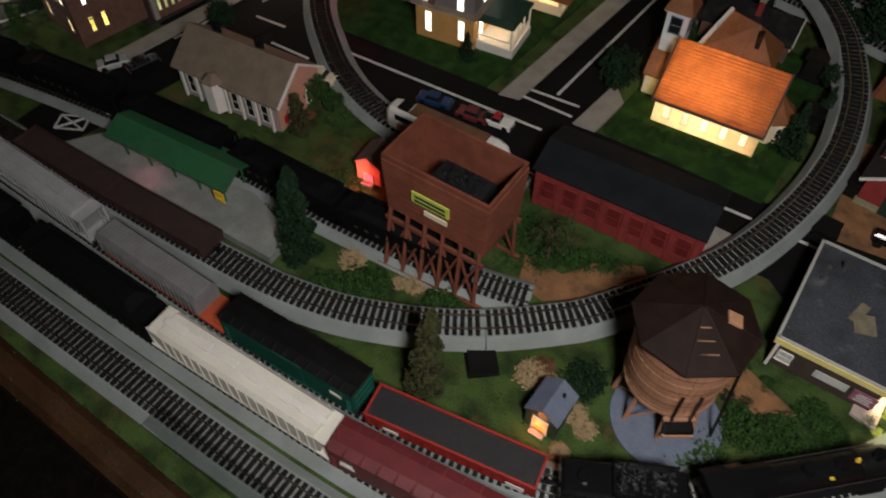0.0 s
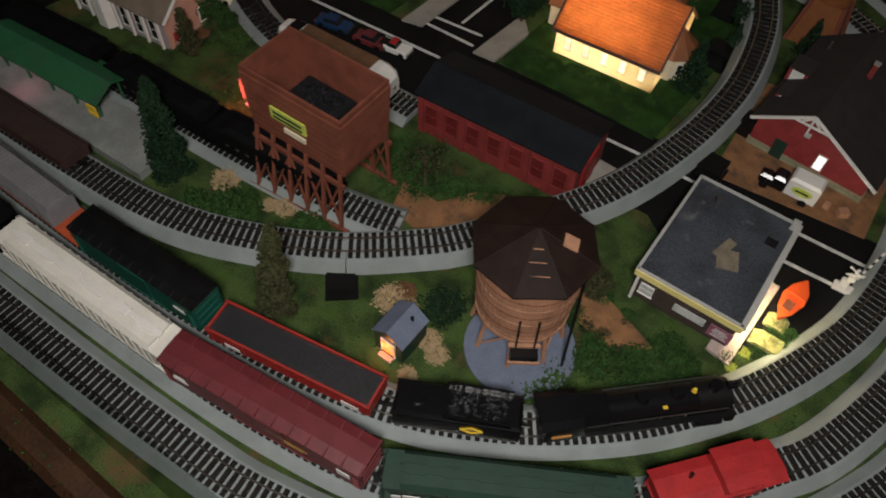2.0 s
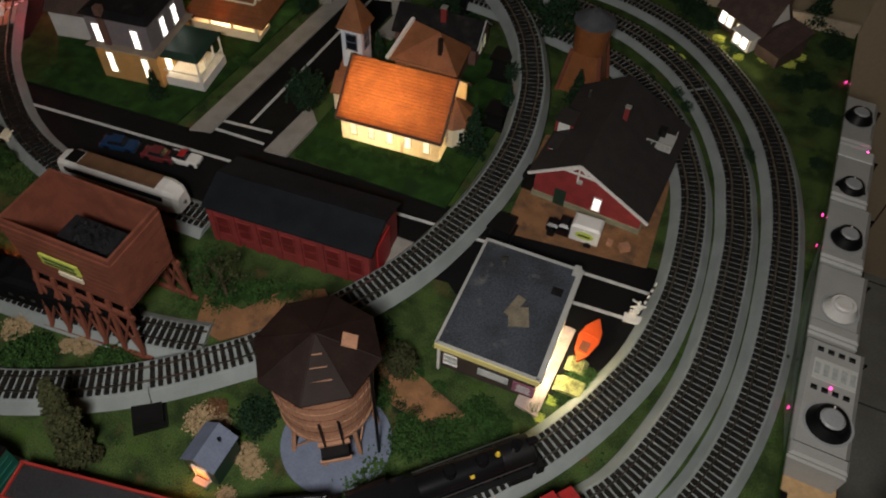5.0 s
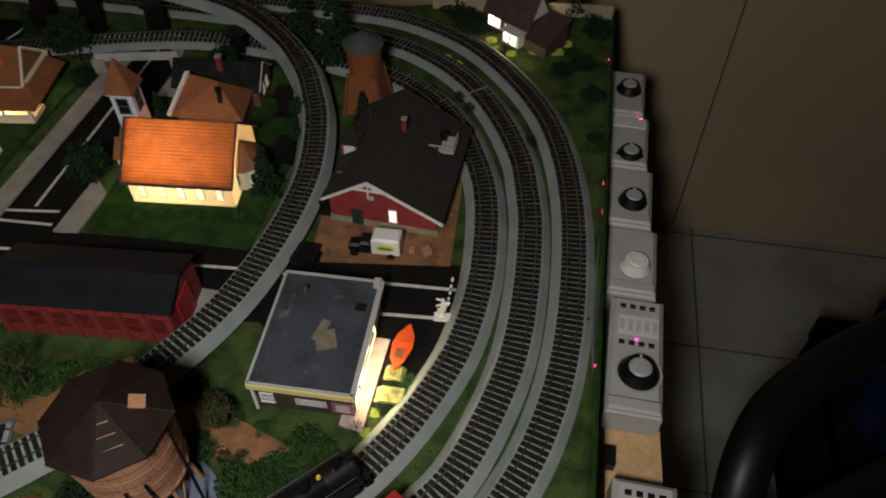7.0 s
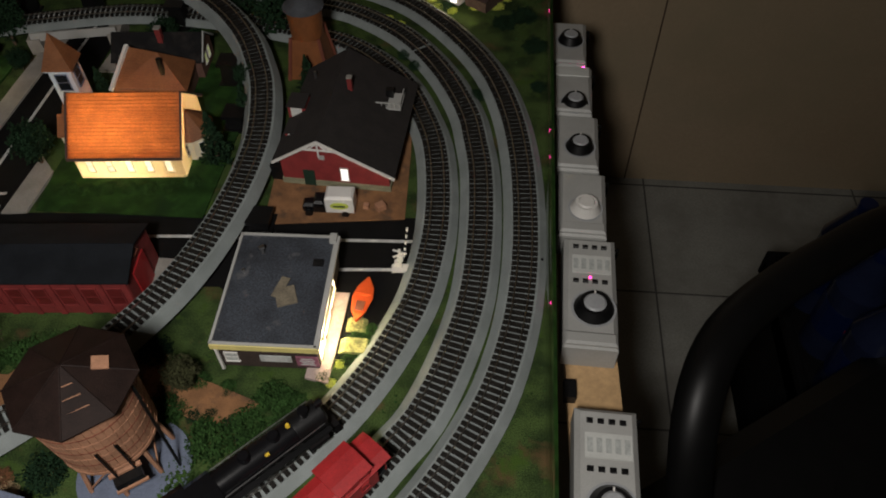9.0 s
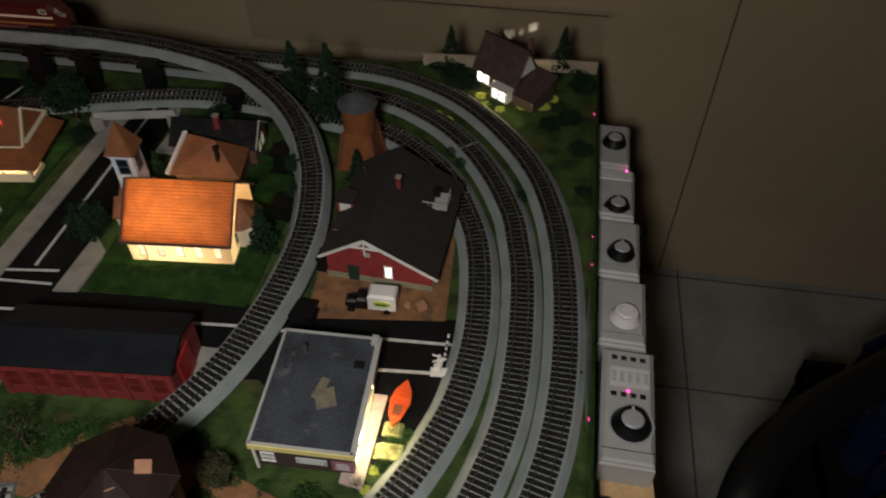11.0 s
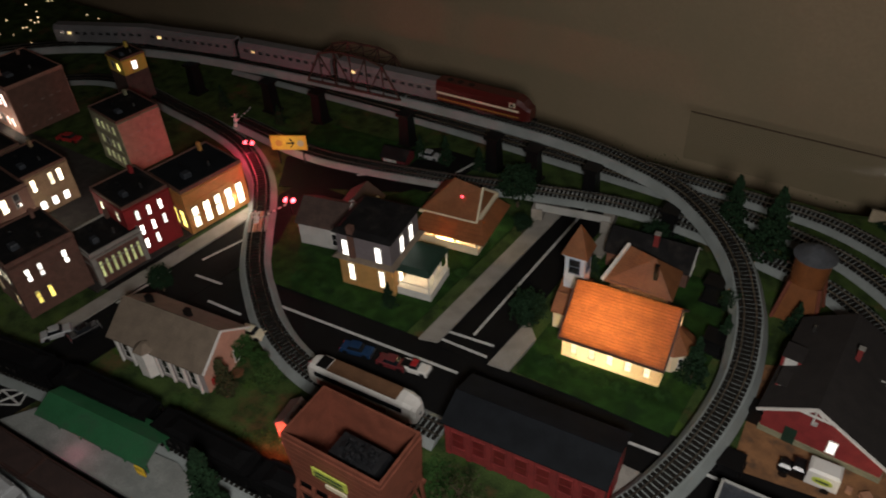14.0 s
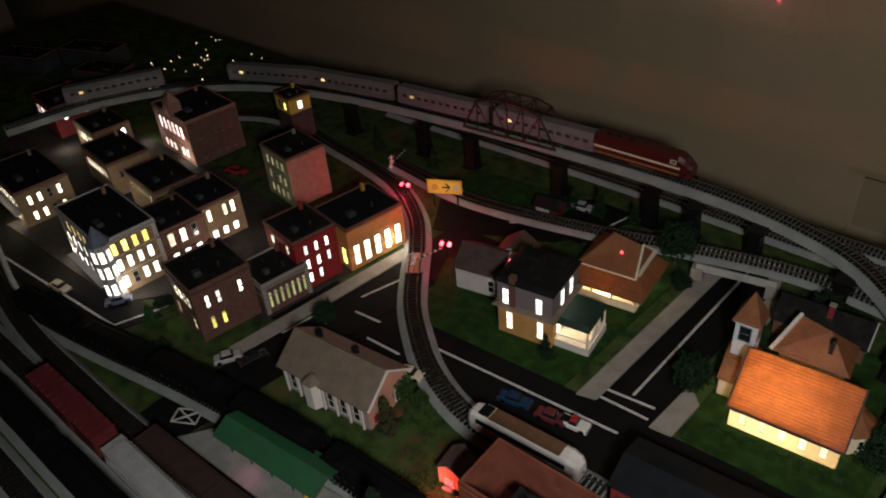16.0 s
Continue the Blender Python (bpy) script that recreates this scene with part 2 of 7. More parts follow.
DISPLAY = mat("pale_display", (0.60, 0.61, 0.58), 0.3, var=0.08, scale=40)
CHAIRM = mat("chair_plastic", (0.005, 0.005, 0.005), 0.42, var=0.2, scale=30, bump=0.05)
BOTTLE = mat("cola_bottle", (0.010, 0.014, 0.035), 0.12, var=0.2, scale=30, bump=0.05)
CAPB = mat("blue_cap", (0.003, 0.008, 0.040), 0.3, var=0.1)
ACRYL = clear("acrylic", (0.93, 0.94, 0.93))
ACRYLS = clear("smoked_acrylic", (0.74, 0.76, 0.75), rough=0.08)
WARM = glow("warm_window", (1.0, 0.84, 0.58), 5.6)
WARMD = glow("dim_window", (1.0, 0.72, 0.30), 1.6)
COOL = glow("white_window", (1.0, 0.93, 0.86), 5.5)
YELW = glow("yellow_window", (1.0, 0.78, 0.16), 3.0)
GREENW = glow("greenish_window", (0.80, 0.86, 0.36), 0.5)
PINKG = glow("pink_window", (1.0, 0.66, 0.60), 5.0)
REDG = glow("red_light", (1.0, 0.06, 0.08), 12.0)
CHURCHG = glow("church_window", (1.0, 0.84, 0.56), 1.3)
LEDG = glow("led_light", (1.0, 0.04, 0.30), 10.0)
ORG = glow("orange_light", (1.0, 0.24, 0.05), 2.6)
STARG = glow("far_bulb", (1.0, 0.70, 0.36), 1.6)

# ---------------- mesh helpers ----------------


class Mesh:
    """A bmesh that takes boxes, cylinders, prisms and sweeps."""

    def __init__(self):
        self.bm = bmesh.new()

    def solid(self, pts, faces):
        v = [self.bm.verts.new(p) for p in pts]
        for f in faces:
            self.bm.faces.new([v[i] for i in f])
        return self

    def box(self, x, y, z, sx, sy, sz, rz=0.0, top=1.0):
        """Centre of the base, sizes; top: how far the top tapers."""
        c, s = math.cos(radians(rz)), math.sin(radians(rz))
        pts = []
        for k, f in ((0, 1.0), (1, top)):
            for a, b in ((-1, -1), (1, -1), (1, 1), (-1, 1)):
                px, py = a * sx / 2 * f, b * sy / 2 * f
                pts.append((x + c * px - s * py, y + s * px + c * py, z + k * sz))
        return self.solid(pts, [(3, 2, 1, 0), (4, 5, 6, 7), (0, 1, 5, 4), (1, 2, 6, 5), (2, 3, 7, 6), (3, 0, 4, 7)])

    def rbox(self, x, y, z, sx, sy, sz, r):
        """A box whose upper edges are chamfered by r."""
        self.box(x, y, z, sx, sy, sz - r)
        return self.frustum(x, y, z + sz - r, sx, sy, sx - 2 * r, sy - 2 * r, r)

    def frustum(self, x, y, z, sx, sy, tx, ty, h):
        pts = [(x + a * w / 2, y + b * d / 2, z + k) for w, d, k in ((sx, sy, 0), (tx, ty, h)) for a, b in ((-1, -1), (1, -1), (1, 1), (-1, 1))]
        return self.solid(pts, [(3, 2, 1, 0), (4, 5, 6, 7), (0, 1, 5, 4), (1, 2, 6, 5), (2, 3, 7, 6), (3, 0, 4, 7)])

    def cyl(self, x, y, z, r, h, r2=None, n=16, turn=0.0):
        r2 = r if r2 is None else r2
        pts = [(x + q * math.cos(2 * math.pi * i / n + turn), y + q * math.sin(2 * math.pi * i / n + turn), z + k) for q, k in ((r, 0), (max(r2, 1e-5), h)) for i in range(n)]
        return self.solid(pts, [tuple(range(n - 1, -1, -1)), tuple(range(n, 2 * n))] + [(i, (i + 1) % n, n + (i + 1) % n, n + i) for i in range(n)])

    def rod(self, a, b, r, n=6, r2=None):
        a, b = Vector(a), Vector(b)
        d = (b - a).normalized()
        u = d.orthogonal().normalized()
        w = d.cross(u)
        r2 = r if r2 is None else r2
        pts = [p + (u * math.cos(2 * math.pi * i / n) + w * math.sin(2 * math.pi * i / n)) * q for p, q in ((a, r), (b, r2)) for i in range(n)]
        return self.solid(pts, [tuple(range(n - 1, -1, -1)), tuple(range(n, 2 * n))] + [(i, (i + 1) % n, n + (i + 1) % n, n + i) for i in range(n)])

    def prism(self, profile, axis, a, b):
        """A profile of (u, z), extruded from a to b along axis 'x' (u is y) or 'y' (u is x)."""
        n = len(profile)
        pts = [((k, u, z) if axis == "x" else (u, k, z)) for k in (a, b) for u, z in profile]
        return self.solid(pts, [tuple(range(n - 1, -1, -1)), tuple(range(n, 2 * n))] + [(i, (i + 1) % n, n + (i + 1) % n, n + i) for i in range(n)])

    def sweep(self, line, profile):
        """Sweeps a closed profile of (sideways, up) along a list of points."""
        n, rings = len(profile), []
        for i, p in enumerate(line):
            a, b = line[max(i - 1, 0)], line[min(i + 1, len(line) - 1)]
            d = Vector((b[0] - a[0], b[1] - a[1], 0)).normalized()
            s = Vector((d.y, -d.x, 0))
            rings.append([self.bm.verts.new(Vector(p) + s * u + Vector((0, 0, z))) for u, z in profile])
        for r, q in zip(rings, rings[1:]):
            for i in range(n):
                self.bm.faces.new((r[i], r[(i + 1) % n], q[(i + 1) % n], q[i]))
        self.bm.faces.new(rings[0][::-1])
        self.bm.faces.new(rings[-1])
        return self

    def tube(self, line, r, n=10, squash=1.0):
        rings = []
        for i, p in enumerate(line):
            a, b = Vector(line[max(i - 1, 0)]), Vector(line[min(i + 1, len(line) - 1)])
            d = (b - a).normalized()
            s = d.cross(Vector((0, 0, 1)))
            s = s.normalized() if s.length > 1e-4 else Vector((1, 0, 0))
            u = s.cross(d)
            rings.append([self.bm.verts.new(Vector(p) + s * r * math.cos(2 * math.pi * k / n) + u * r * squash * math.sin(2 * math.pi * k / n)) for k in range(n)])
        for q, w in zip(rings, rings[1:]):
            for k in range(n):
                self.bm.faces.new((q[k], q[(k + 1) % n], w[(k + 1) % n], w[k]))
        self.bm.faces.new(rings[0][::-1])
        self.bm.faces.new(rings[-1])
        return self

    def data(self, name, material, smooth=False):
        bmesh.ops.recalc_face_normals(self.bm, faces=self.bm.faces)
        me = bpy.data.meshes.new(name)
        self.bm.to_mesh(me)
        self.bm.free()
        me.materials.append(material)
        if smooth:
            me.polygons.foreach_set("use_smooth", [True] * len(me.polygons))
            me.set_sharp_from_angle(angle=radians(40))
        return me


def part(name, mesh, material, parent, label="", smooth=False):
    ob = new(name, mesh.data(name, material, smooth))
    ob.parent = parent
    return tagged(ob, label)


def shared(name, me, parent, m=None):
    ob = new(name, me)
    ob.parent = parent
    if m is not None:
        ob.matrix_basis = m
    return ob


def thing(name, label, category, x, y, z=0.0, rz=0.0, group="", kind=""):
    ob = new(name)
    ob.empty_display_size = 0.01
    ob.matrix_basis = pose(x, y, z, 0, 0, rz)
    return tagged(ob, label, category, group, kind)


def single(name, mesh, material, label, category, m=None, kind="", group="", smooth=False):
    ob = new(name, mesh.data(name, material, smooth))
    if m is not None:
        ob.matrix_basis = m
    return tagged(ob, label, category, group, kind)


def spline(pts, step=0.02):
    """A smooth line through points (x, y, z), at even steps."""
    P = [Vector(p) for p in pts]
    P = [P[0] * 2 - P[1]] + P + [P[-1] * 2 - P[-2]]
    out = []
    for i in range(1, len(P) - 2):
        n = max(2, int((P[i + 1] - P[i]).length / 0.004))
        for k in range(n):
            t = k / n
            out.append(0.5 * (2 * P[i] + (P[i + 1] - P[i - 1]) * t + (2 * P[i - 1] - 5 * P[i] + 4 * P[i + 1] - P[i + 2]) * t * t
                              + (3 * P[i] - P[i - 1] - 3 * P[i + 1] + P[i + 2]) * t ** 3))
    out.append(P[-2])
    even, left = [out[0]], 0.0
    for a, b in zip(out, out[1:]):
        d = (b - a).length
        while left + d >= step:
            f = (step - left) / d
            a = a + (b - a) * f
            even.append(a)
            d = (b - a).length
            left = 0.0
        left += d
    return even


def along(line, s):
    """The place and heading in degrees at s metres along a line of even 20 mm steps."""
    i = min(max(int(s / 0.02), 0), len(line) - 2)
    a, b = line[i], line[i + 1]
    p = a + (b - a) * (s / 0.02 - i)
    return p, math.degrees(math.atan2(b.y - a.y, b.x - a.x))


def nearest(line, x, back=False):
    """How far along the line x is reached first (back: last)."""
    for i in range(len(line) - 2, -1, -1) if back else range(len(line) - 1):
        if (line[i].x - x) * (line[i + 1].x - x) <= 0:
            return 0.02 * i
    return 0.0


def dull(m, level):
    m.node_tree.nodes["Principled BSDF"].inputs["Specular IOR Level"].default_value = level


def patches(m, color, scale, lo, hi):
    """Blotches of another colour over the base colour of a material."""
    N, L = m.node_tree.nodes, m.node_tree.links
    b = N["Principled BSDF"]
    old = b.inputs["Base Color"].links[0].from_socket
    g, n, r, mx = N.new("ShaderNodeNewGeometry"), N.new("ShaderNodeTexNoise"), N.new("ShaderNodeMapRange"), N.new("ShaderNodeMix")
    n.inputs["Scale"].default_value, n.inputs["Detail"].default_value, n.inputs["Roughness"].default_value = scale, 6, 0.65
    r.inputs["From Min"].default_value, r.inputs["From Max"].default_value = lo, hi
    mx.data_type = "RGBA"
    mx.inputs["B"].default_value = (*color, 1)
    L.new(g.outputs["Position"], n.inputs["Vector"])
    L.new(n.outputs["Fac"], r.inputs["Value"])
    L.new(r.outputs["Result"], mx.inputs["Factor"])
    L.new(old, mx.inputs["A"])
    L.new(mx.outputs["Result"], b.inputs["Base Color"])


for m_ in (MOSS, BLACKM, ASPH, ROOFD, ROOFB, GRASS, LAWN, LEAF, LEAFD, LEAFB, FLOORSHADE, PAVE, TIE, TANKR):
    dull(m_, 0.12)
dull(BLACK, 0.35)
dull(CHAIRM, 0.25)
dull(BOTTLE, 0.3)
patches(GRASS, (0.105, 0.065, 0.030), 11.0, 0.56, 0.68)
patches(GRASS, (0.050, 0.090, 0.016), 19.0, 0.58, 0.66)
patches(LAWN, (0.012, 0.030, 0.010), 30.0, 0.52, 0.70)
patches(DIRT, (0.10, 0.055, 0.030), 40.0, 0.50, 0.66)
patches(BED, (0.20, 0.225, 0.215), 16.0, 0.50, 0.70)
patches(FLOOR, (0.19, 0.185, 0.165), 5.0, 0.46, 0.68)
patches(WALL, (0.33, 0.27, 0.175), 2.2, 0.42, 0.66)
patches(PLATF, (0.15, 0.165, 0.16), 22.0, 0.48, 0.66)
patches(PAVE, (0.030, 0.028, 0.027), 14.0, 0.45, 0.65)
patches(ROOFG, (0.11, 0.11, 0.115), 34.0, 0.60, 0.72)
patches(ROOFD, (0.030, 0.026, 0.024), 30.0, 0.52, 0.70)
patches(GREENR, (0.030, 0.055, 0.035), 20.0, 0.50, 0.70)

# ---------------- room ----------------
FZ = -0.75
single("floor", Mesh().box(-1.2, -0.4, FZ - 0.05, 7.0, 4.4, 0.05), FLOOR, "grey vinyl tile floor", "floor", kind="structure")
joint = Mesh()
for i in range(12):
    joint.box(-4.2 + i * 0.55, -0.4, FZ, 0.004, 4.2, 0.0012)
    joint.box(-1.2, -2.3 + i * 0.36, FZ, 6.8, 0.004, 0.0011)
single("floor_joints", joint, JOINT, "dark joints between the floor tiles", "floor", kind="structure")
single("wall_north", Mesh().box(-1.2, 1.735, FZ, 7.2, 0.1, 2.6), WALL, "plain brown painted wall", "wall", kind="structure")
single("wall_south", Mesh().box(-1.2, -2.65, FZ, 7.2, 0.1, 2.6), WALL, "plain brown painted wall", "wall", kind="structure")
single("wall_west", Mesh().box(-4.75, -0.5, FZ, 0.1, 4.2, 2.6), WALL, "plain brown painted wall", "wall", kind="structure")
single("wall_east", Mesh().box(2.35, -0.5, FZ, 0.1, 4.2, 2.6), WALL, "plain brown painted wall", "wall", kind="structure")
single("ceiling", Mesh().box(-1.2, -0.5, FZ + 2.6, 7.2, 4.5, 0.1), WALL, "plain ceiling", "ceiling", kind="structure")
single("wall_seam", Mesh().box(0.70, 1.6835, FZ, 0.003, 0.003, 2.5), BARK, "thin dark seam between wall panels", "trim", kind="structure")

# shade on the floor is laid down as two added dark sheets
single("floor_mat", Mesh().box(-1.1, -0.55, FZ, 3.1, 2.0, 0.008), FLOORSHADE, "added dark sheet standing for shade on the floor before the table", "carpet", kind="structure")
single("floor_mat", Mesh().box(1.02, -0.02, FZ, 1.06, 1.30, 0.008), FLOORSHADE, "added dark sheet standing for shade on the floor under the chair", "carpet", kind="structure")

# ---------------- table ----------------
TX0, TX1, TY0, TY1 = -2.9, 0.425, 0.135, 1.448
table = thing("layout_table", "wooden layout table covered with green scenery grass", "table", 0, 0, kind="structure")
top_pts = [(TX0, TY0), (TX1, TY0), (TX1, TY1), (0.20, TY1), (0.06, 1.408), (TX0, 1.402)]
n_top = len(top_pts)
part("tabletop", Mesh().solid([(x, y, z) for z in (-0.04, 0.0) for x, y in top_pts],
                              [tuple(range(n_top - 1, -1, -1)), tuple(range(n_top, 2 * n_top))] + [(i, (i + 1) % n_top, n_top + (i + 1) % n_top, n_top + i) for i in range(n_top)]), GRASS, table, "mottled green scatter grass")
part("fascia", Mesh().rbox((TX0 + TX1) / 2, TY0 - 0.017, -0.10, TX1 - TX0, 0.034, 0.100, 0.008), WOOD, table, "worn brown wooden edge board")
part("fascia", Mesh().box(TX1 + 0.002, (TY0 + TY1) / 2, -0.10, 0.004, TY1 - TY0, 0.099), LAWN, table)
for lx in (-2.8, -1.5, 0.3):
    for ly in (0.22, 1.36):
        part("leg", Mesh().box(lx, ly, FZ, 0.07, 0.07, -FZ - 0.04), WOOD, table)
# darker foliage tufts, screws of the guard, guards
screw = thing("front_guard", "smoked clear acrylic guard with screws along the front edge", "guard", -0.26, 0.1265, -0.05)
part("pane", Mesh().solid([(-0.15, 0.028, 0.053), (0.26, 0.034, 0.053), (0.26, 0.058, 0.080), (-0.135, 0.051, 0.080), (-0.15, 0.028, 0.050), (0.26, 0.034, 0.050), (0.26, 0.058, 0.077), (-0.135, 0.051, 0.077)],
                          [(0, 1, 2, 3), (7, 6, 5, 4), (0, 4, 5, 1), (1, 5, 6, 2), (2, 6, 7, 3), (3, 7, 4, 0)]), ACRYLS, screw).visible_shadow = False
for sx in (-0.10, -0.02, 0.06, 0.14):
    part("screw", Mesh().cyl(sx, 0.0305 + 0.05 * (sx + 0.10), 0.049, 0.0034, 0.002, 0.0022), STEEL, screw)
back = thing("back_guard", "low clear acrylic panel standing along the back edge", "guard", 0.1, 1.4515, 0.0)
part("pane", Mesh().box(0, 0, 0, 0.66, 0.003, 0.10), ACRYL, back).visible_shadow = False
part("top_edge", Mesh().box(0, 0, 0.1, 0.66, 0.0035, 0.0012), BARK, back)
side = thing("side_guard", "clear acrylic strip along the controller side", "guard", 0.418, 0.85, 0.0)
part("pane", Mesh().box(0, 0, 0, 0.003, 0.85, 0.035), ACRYL, side).visible_shadow = False
part("top_edge", Mesh().box(0, 0, 0.035, 0.0034, 0.85, 0.001), ACRYL, side, "pale polished top edge")

# ---------------- roads, lawns, paving ----------------


def slab(name, pts, z, h, material, label, category="road"):
    me = Mesh()
    n = len(pts)
    me.solid([(x, y, z) for x, y in pts] + [(x, y, z + h) for x, y in pts],
             [tuple(range(n - 1, -1, -1)), tuple(range(n, 2 * n))] + [(i, (i + 1) % n, n + (i + 1) % n, n + i) for i in range(n)])
    return single(name, me, material, label, category, kind="structure")


slab("road_main", [(-0.95, 0.605), (-0.62, 0.665), (-0.3, 0.668), (0.03, 0.70), (0.16, 0.605), (0.258, 0.605), (0.258, 0.826), (-0.3, 0.795), (-0.82, 0.755), (-0.95, 0.75)], -0.004, 0.005, ASPH, "black asphalt main street")
slab("road_side", [(-0.368, 0.785), (-0.276, 0.792), (-0.272, 1.215), (-0.350, 1.215)], -0.004, 0.0055, ASPH, "black asphalt side street")
slab("road_town", [(-0.88, 0.40), (-0.80, 0.40), (-0.735, 0.9), (-0.72, 1.02), (-0.83, 1.02), (-0.86, 0.75)], -0.004, 0.0058, ASPH, "black asphalt street beside the town")
slab("road_west", [(-2.2, 0.37), (-1.12, 0.385), (-1.07, 0.50), (-1.15, 0.50), (-2.2, 0.47)], -0.004, 0.0052, ASPH, "black asphalt street in front of the town")
slab("road_north", [(-0.86, 0.98), (-0.60, 1.10), (-0.55, 1.25), (-0.66, 1.25), (-0.92, 1.07)], -0.004, 0.0054, ASPH, "black asphalt street behind the houses")


def stripe(a, b, w=0.0042, z=0.0014):
    a, b = Vector((*a, z)), Vector((*b, z))
    d = (b - a).normalized()
    s = Vector((-d.y, d.x, 0)) * w / 2
    u = Vector((0, 0, 0.0006))
    me = Mesh().solid([a - s, b - s, b + s, a + s, a - s + u, b - s + u, b + s + u, a + s + u],
                      [(3, 2, 1, 0), (4, 5, 6, 7), (0, 1, 5, 4), (1, 2, 6, 5), (2, 3, 7, 6), (3, 0, 4, 7)])
    return single("road_line", me, LINE, "white painted road line", "road marking", kind="structure")


for a, b in (((-0.80, 0.714), (-0.745, 0.720)), ((-0.70, 0.7245), (-0.31, 0.757)), ((-0.10, 0.768), (-0.02, 0.774)), ((0.035, 0.775), (0.256, 0.786)),
             ((-0.735, 0.680), (-0.665, 0.684)), ((0.165, 0.735), (0.246, 0.741)),
             ((-0.385, 0.800), (-0.290, 0.804)), ((-0.366, 0.819), (-0.292, 0.828)), ((-0.329, 0.832), (-0.318, 1.213)),
             ((-0.82, 0.747), (-0.792, 0.845)), ((-0.86, 0.60), (-0.845, 0.70)), ((-1.52, 0.398), (-1.119, 0.430)), ((-1.119, 0.430), (-1.085, 0.522)),
             ((-0.75, 1.085), (-0.66, 1.145)), ((-0.60, 1.13), (-0.57, 1.24))):
    stripe(a, b)
slab("sidewalk", [(-0.396, 0.783), (-0.366, 0.792), (-0.347, 1.20), (-0.376, 1.20)], -0.004, 0.008, CONC, "pale grey concrete sidewalk", "sidewalk")
slab("sidewalk", [(-0.282, 0.792), (-0.250, 0.796), (-0.245, 0.870), (-0.274, 0.900)], -0.004, 0.008, CONC, "pale grey concrete sidewalk", "sidewalk")
slab("sidewalk", [(-0.268, 1.09), (-0.240, 1.09), (-0.236, 1.16), (-0.264, 1.16)], -0.004, 0.008, CONC, "pale grey concrete sidewalk", "sidewalk")
slab("sidewalk", [(-0.905, 0.50), (-0.876, 0.50), (-0.826, 0.93), (-0.856, 0.93)], -0.004, 0.008, CONC, "pale grey concrete sidewalk in front of the town", "sidewalk")
slab("sidewalk", [(-1.62, 0.455), (-1.17, 0.468), (-1.10, 0.55), (-1.10, 0.60), (-1.62, 0.60)], -0.004, 0.0075, PAVE, "grey concrete sidewalk round the corner block", "sidewalk")
slab("sidewalk", [(0.158, 0.585), (0.184, 0.580), (0.188, 0.70), (0.16, 0.70)], -0.004, 0.008, PINKP, "pinkish paved sidewalk beside the store", "sidewalk")
slab("town_ground", [(-2.1, 0.60), (-0.91, 0.60), (-0.87, 0.93), (-1.0, 0.94), (-1.1, 0.86), (-1.9, 0.86)], -0.004, 0.007, PAVE, "grey town block paving", "sidewalk")
slab("dirt_lot", [(0.06, 0.80), (0.238, 0.822), (0.232, 0.95), (0.225, 1.02), (0.20, 1.05), (0.05, 0.99)], -0.004, 0.006, DIRT, "reddish brown dirt lot", "ground")
slab("dirt_path", [(-0.069, 0.549), (0.006, 0.549), (0.046, 0.529), (0.091, 0.524), (0.116, 0.552), (0.046, 0.576), (-0.004, 0.604), (-0.034, 0.604)], -0.004, 0.0062, DIRT, "reddish brown dirt path", "ground")
slab("dirt_path", [(-0.2, 0.524), (-0.165, 0.519), (-0.13, 0.549), (-0.065, 0.604), (-0.095, 0.629), (-0.14, 0.604), (-0.165, 0.564), (-0.215, 0.564)], -0.004, 0.0062, DIRT, "reddish brown dirt path", "ground")
slab("station_platform", [(-0.797, 0.3575), (-0.447, 0.3785), (-0.450, 0.418), (-0.53, 0.440), (-0.766, 0.404)], -0.004, 0.016, PLATF, "pale grey concrete station platform", "platform")
slab("crossing_street", [(-0.894, 0.346), (-0.806, 0.350), (-0.790, 0.424), (-0.896, 0.408)], -0.004, 0.0056, ASPH, "black asphalt street at the crossing")
slab("church_lawn", [(-0.24, 0.802), (-0.02, 0.805), (-0.015, 1.0), (-0.05, 1.12), (-0.235, 1.13), (-0.245, 0.87)], -0.004, 0.0068, LAWN, "bright green lawn round the church", "lawn")
slab("house_lawn", [(-0.70, 0.765), (-0.42, 0.786), (-0.405, 1.12), (-0.62, 1.10), (-0.77, 0.92)], -0.004, 0.0068, LAWN, "green lawn round the houses", "lawn")
slab("field_lawn", [(-0.92, 1.11), (-0.68, 1.16), (-0.68, 1.23), (-0.95, 1.21)], -0.004, 0.0068, LAWN, "dark green field", "lawn")
xm = Mesh()
for a, b in (((-0.018, -0.012), (0.018, 0.012)), ((-0.018, 0.012), (0.018, -0.012))):
    xm.rod((*a, 0), (*b, 0), 0.0016, 4)
for a, b in (((-0.02, -0.013), (0.02, -0.013)), ((-0.02, 0.013), (0.02, 0.013)), ((-0.02, -0.013), (-0.02, 0.013)), ((0.02, -0.013), (0.02, 0.013))):
    xm.rod((*a, 0), (*b, 0), 0.0012, 4)
single("crossing_mark", xm, LINE, "white painted crossing mark on the street", "road marking", pose(-0.829, 0.393, 0.0024, 0, 0, 30), kind="structure")

# ---------------- tracks ----------------
LINES = {}
tie_me = Mesh().box(0, 0, 0, 0.0046, 0.0305, 0.0028).data("tie", TIE)


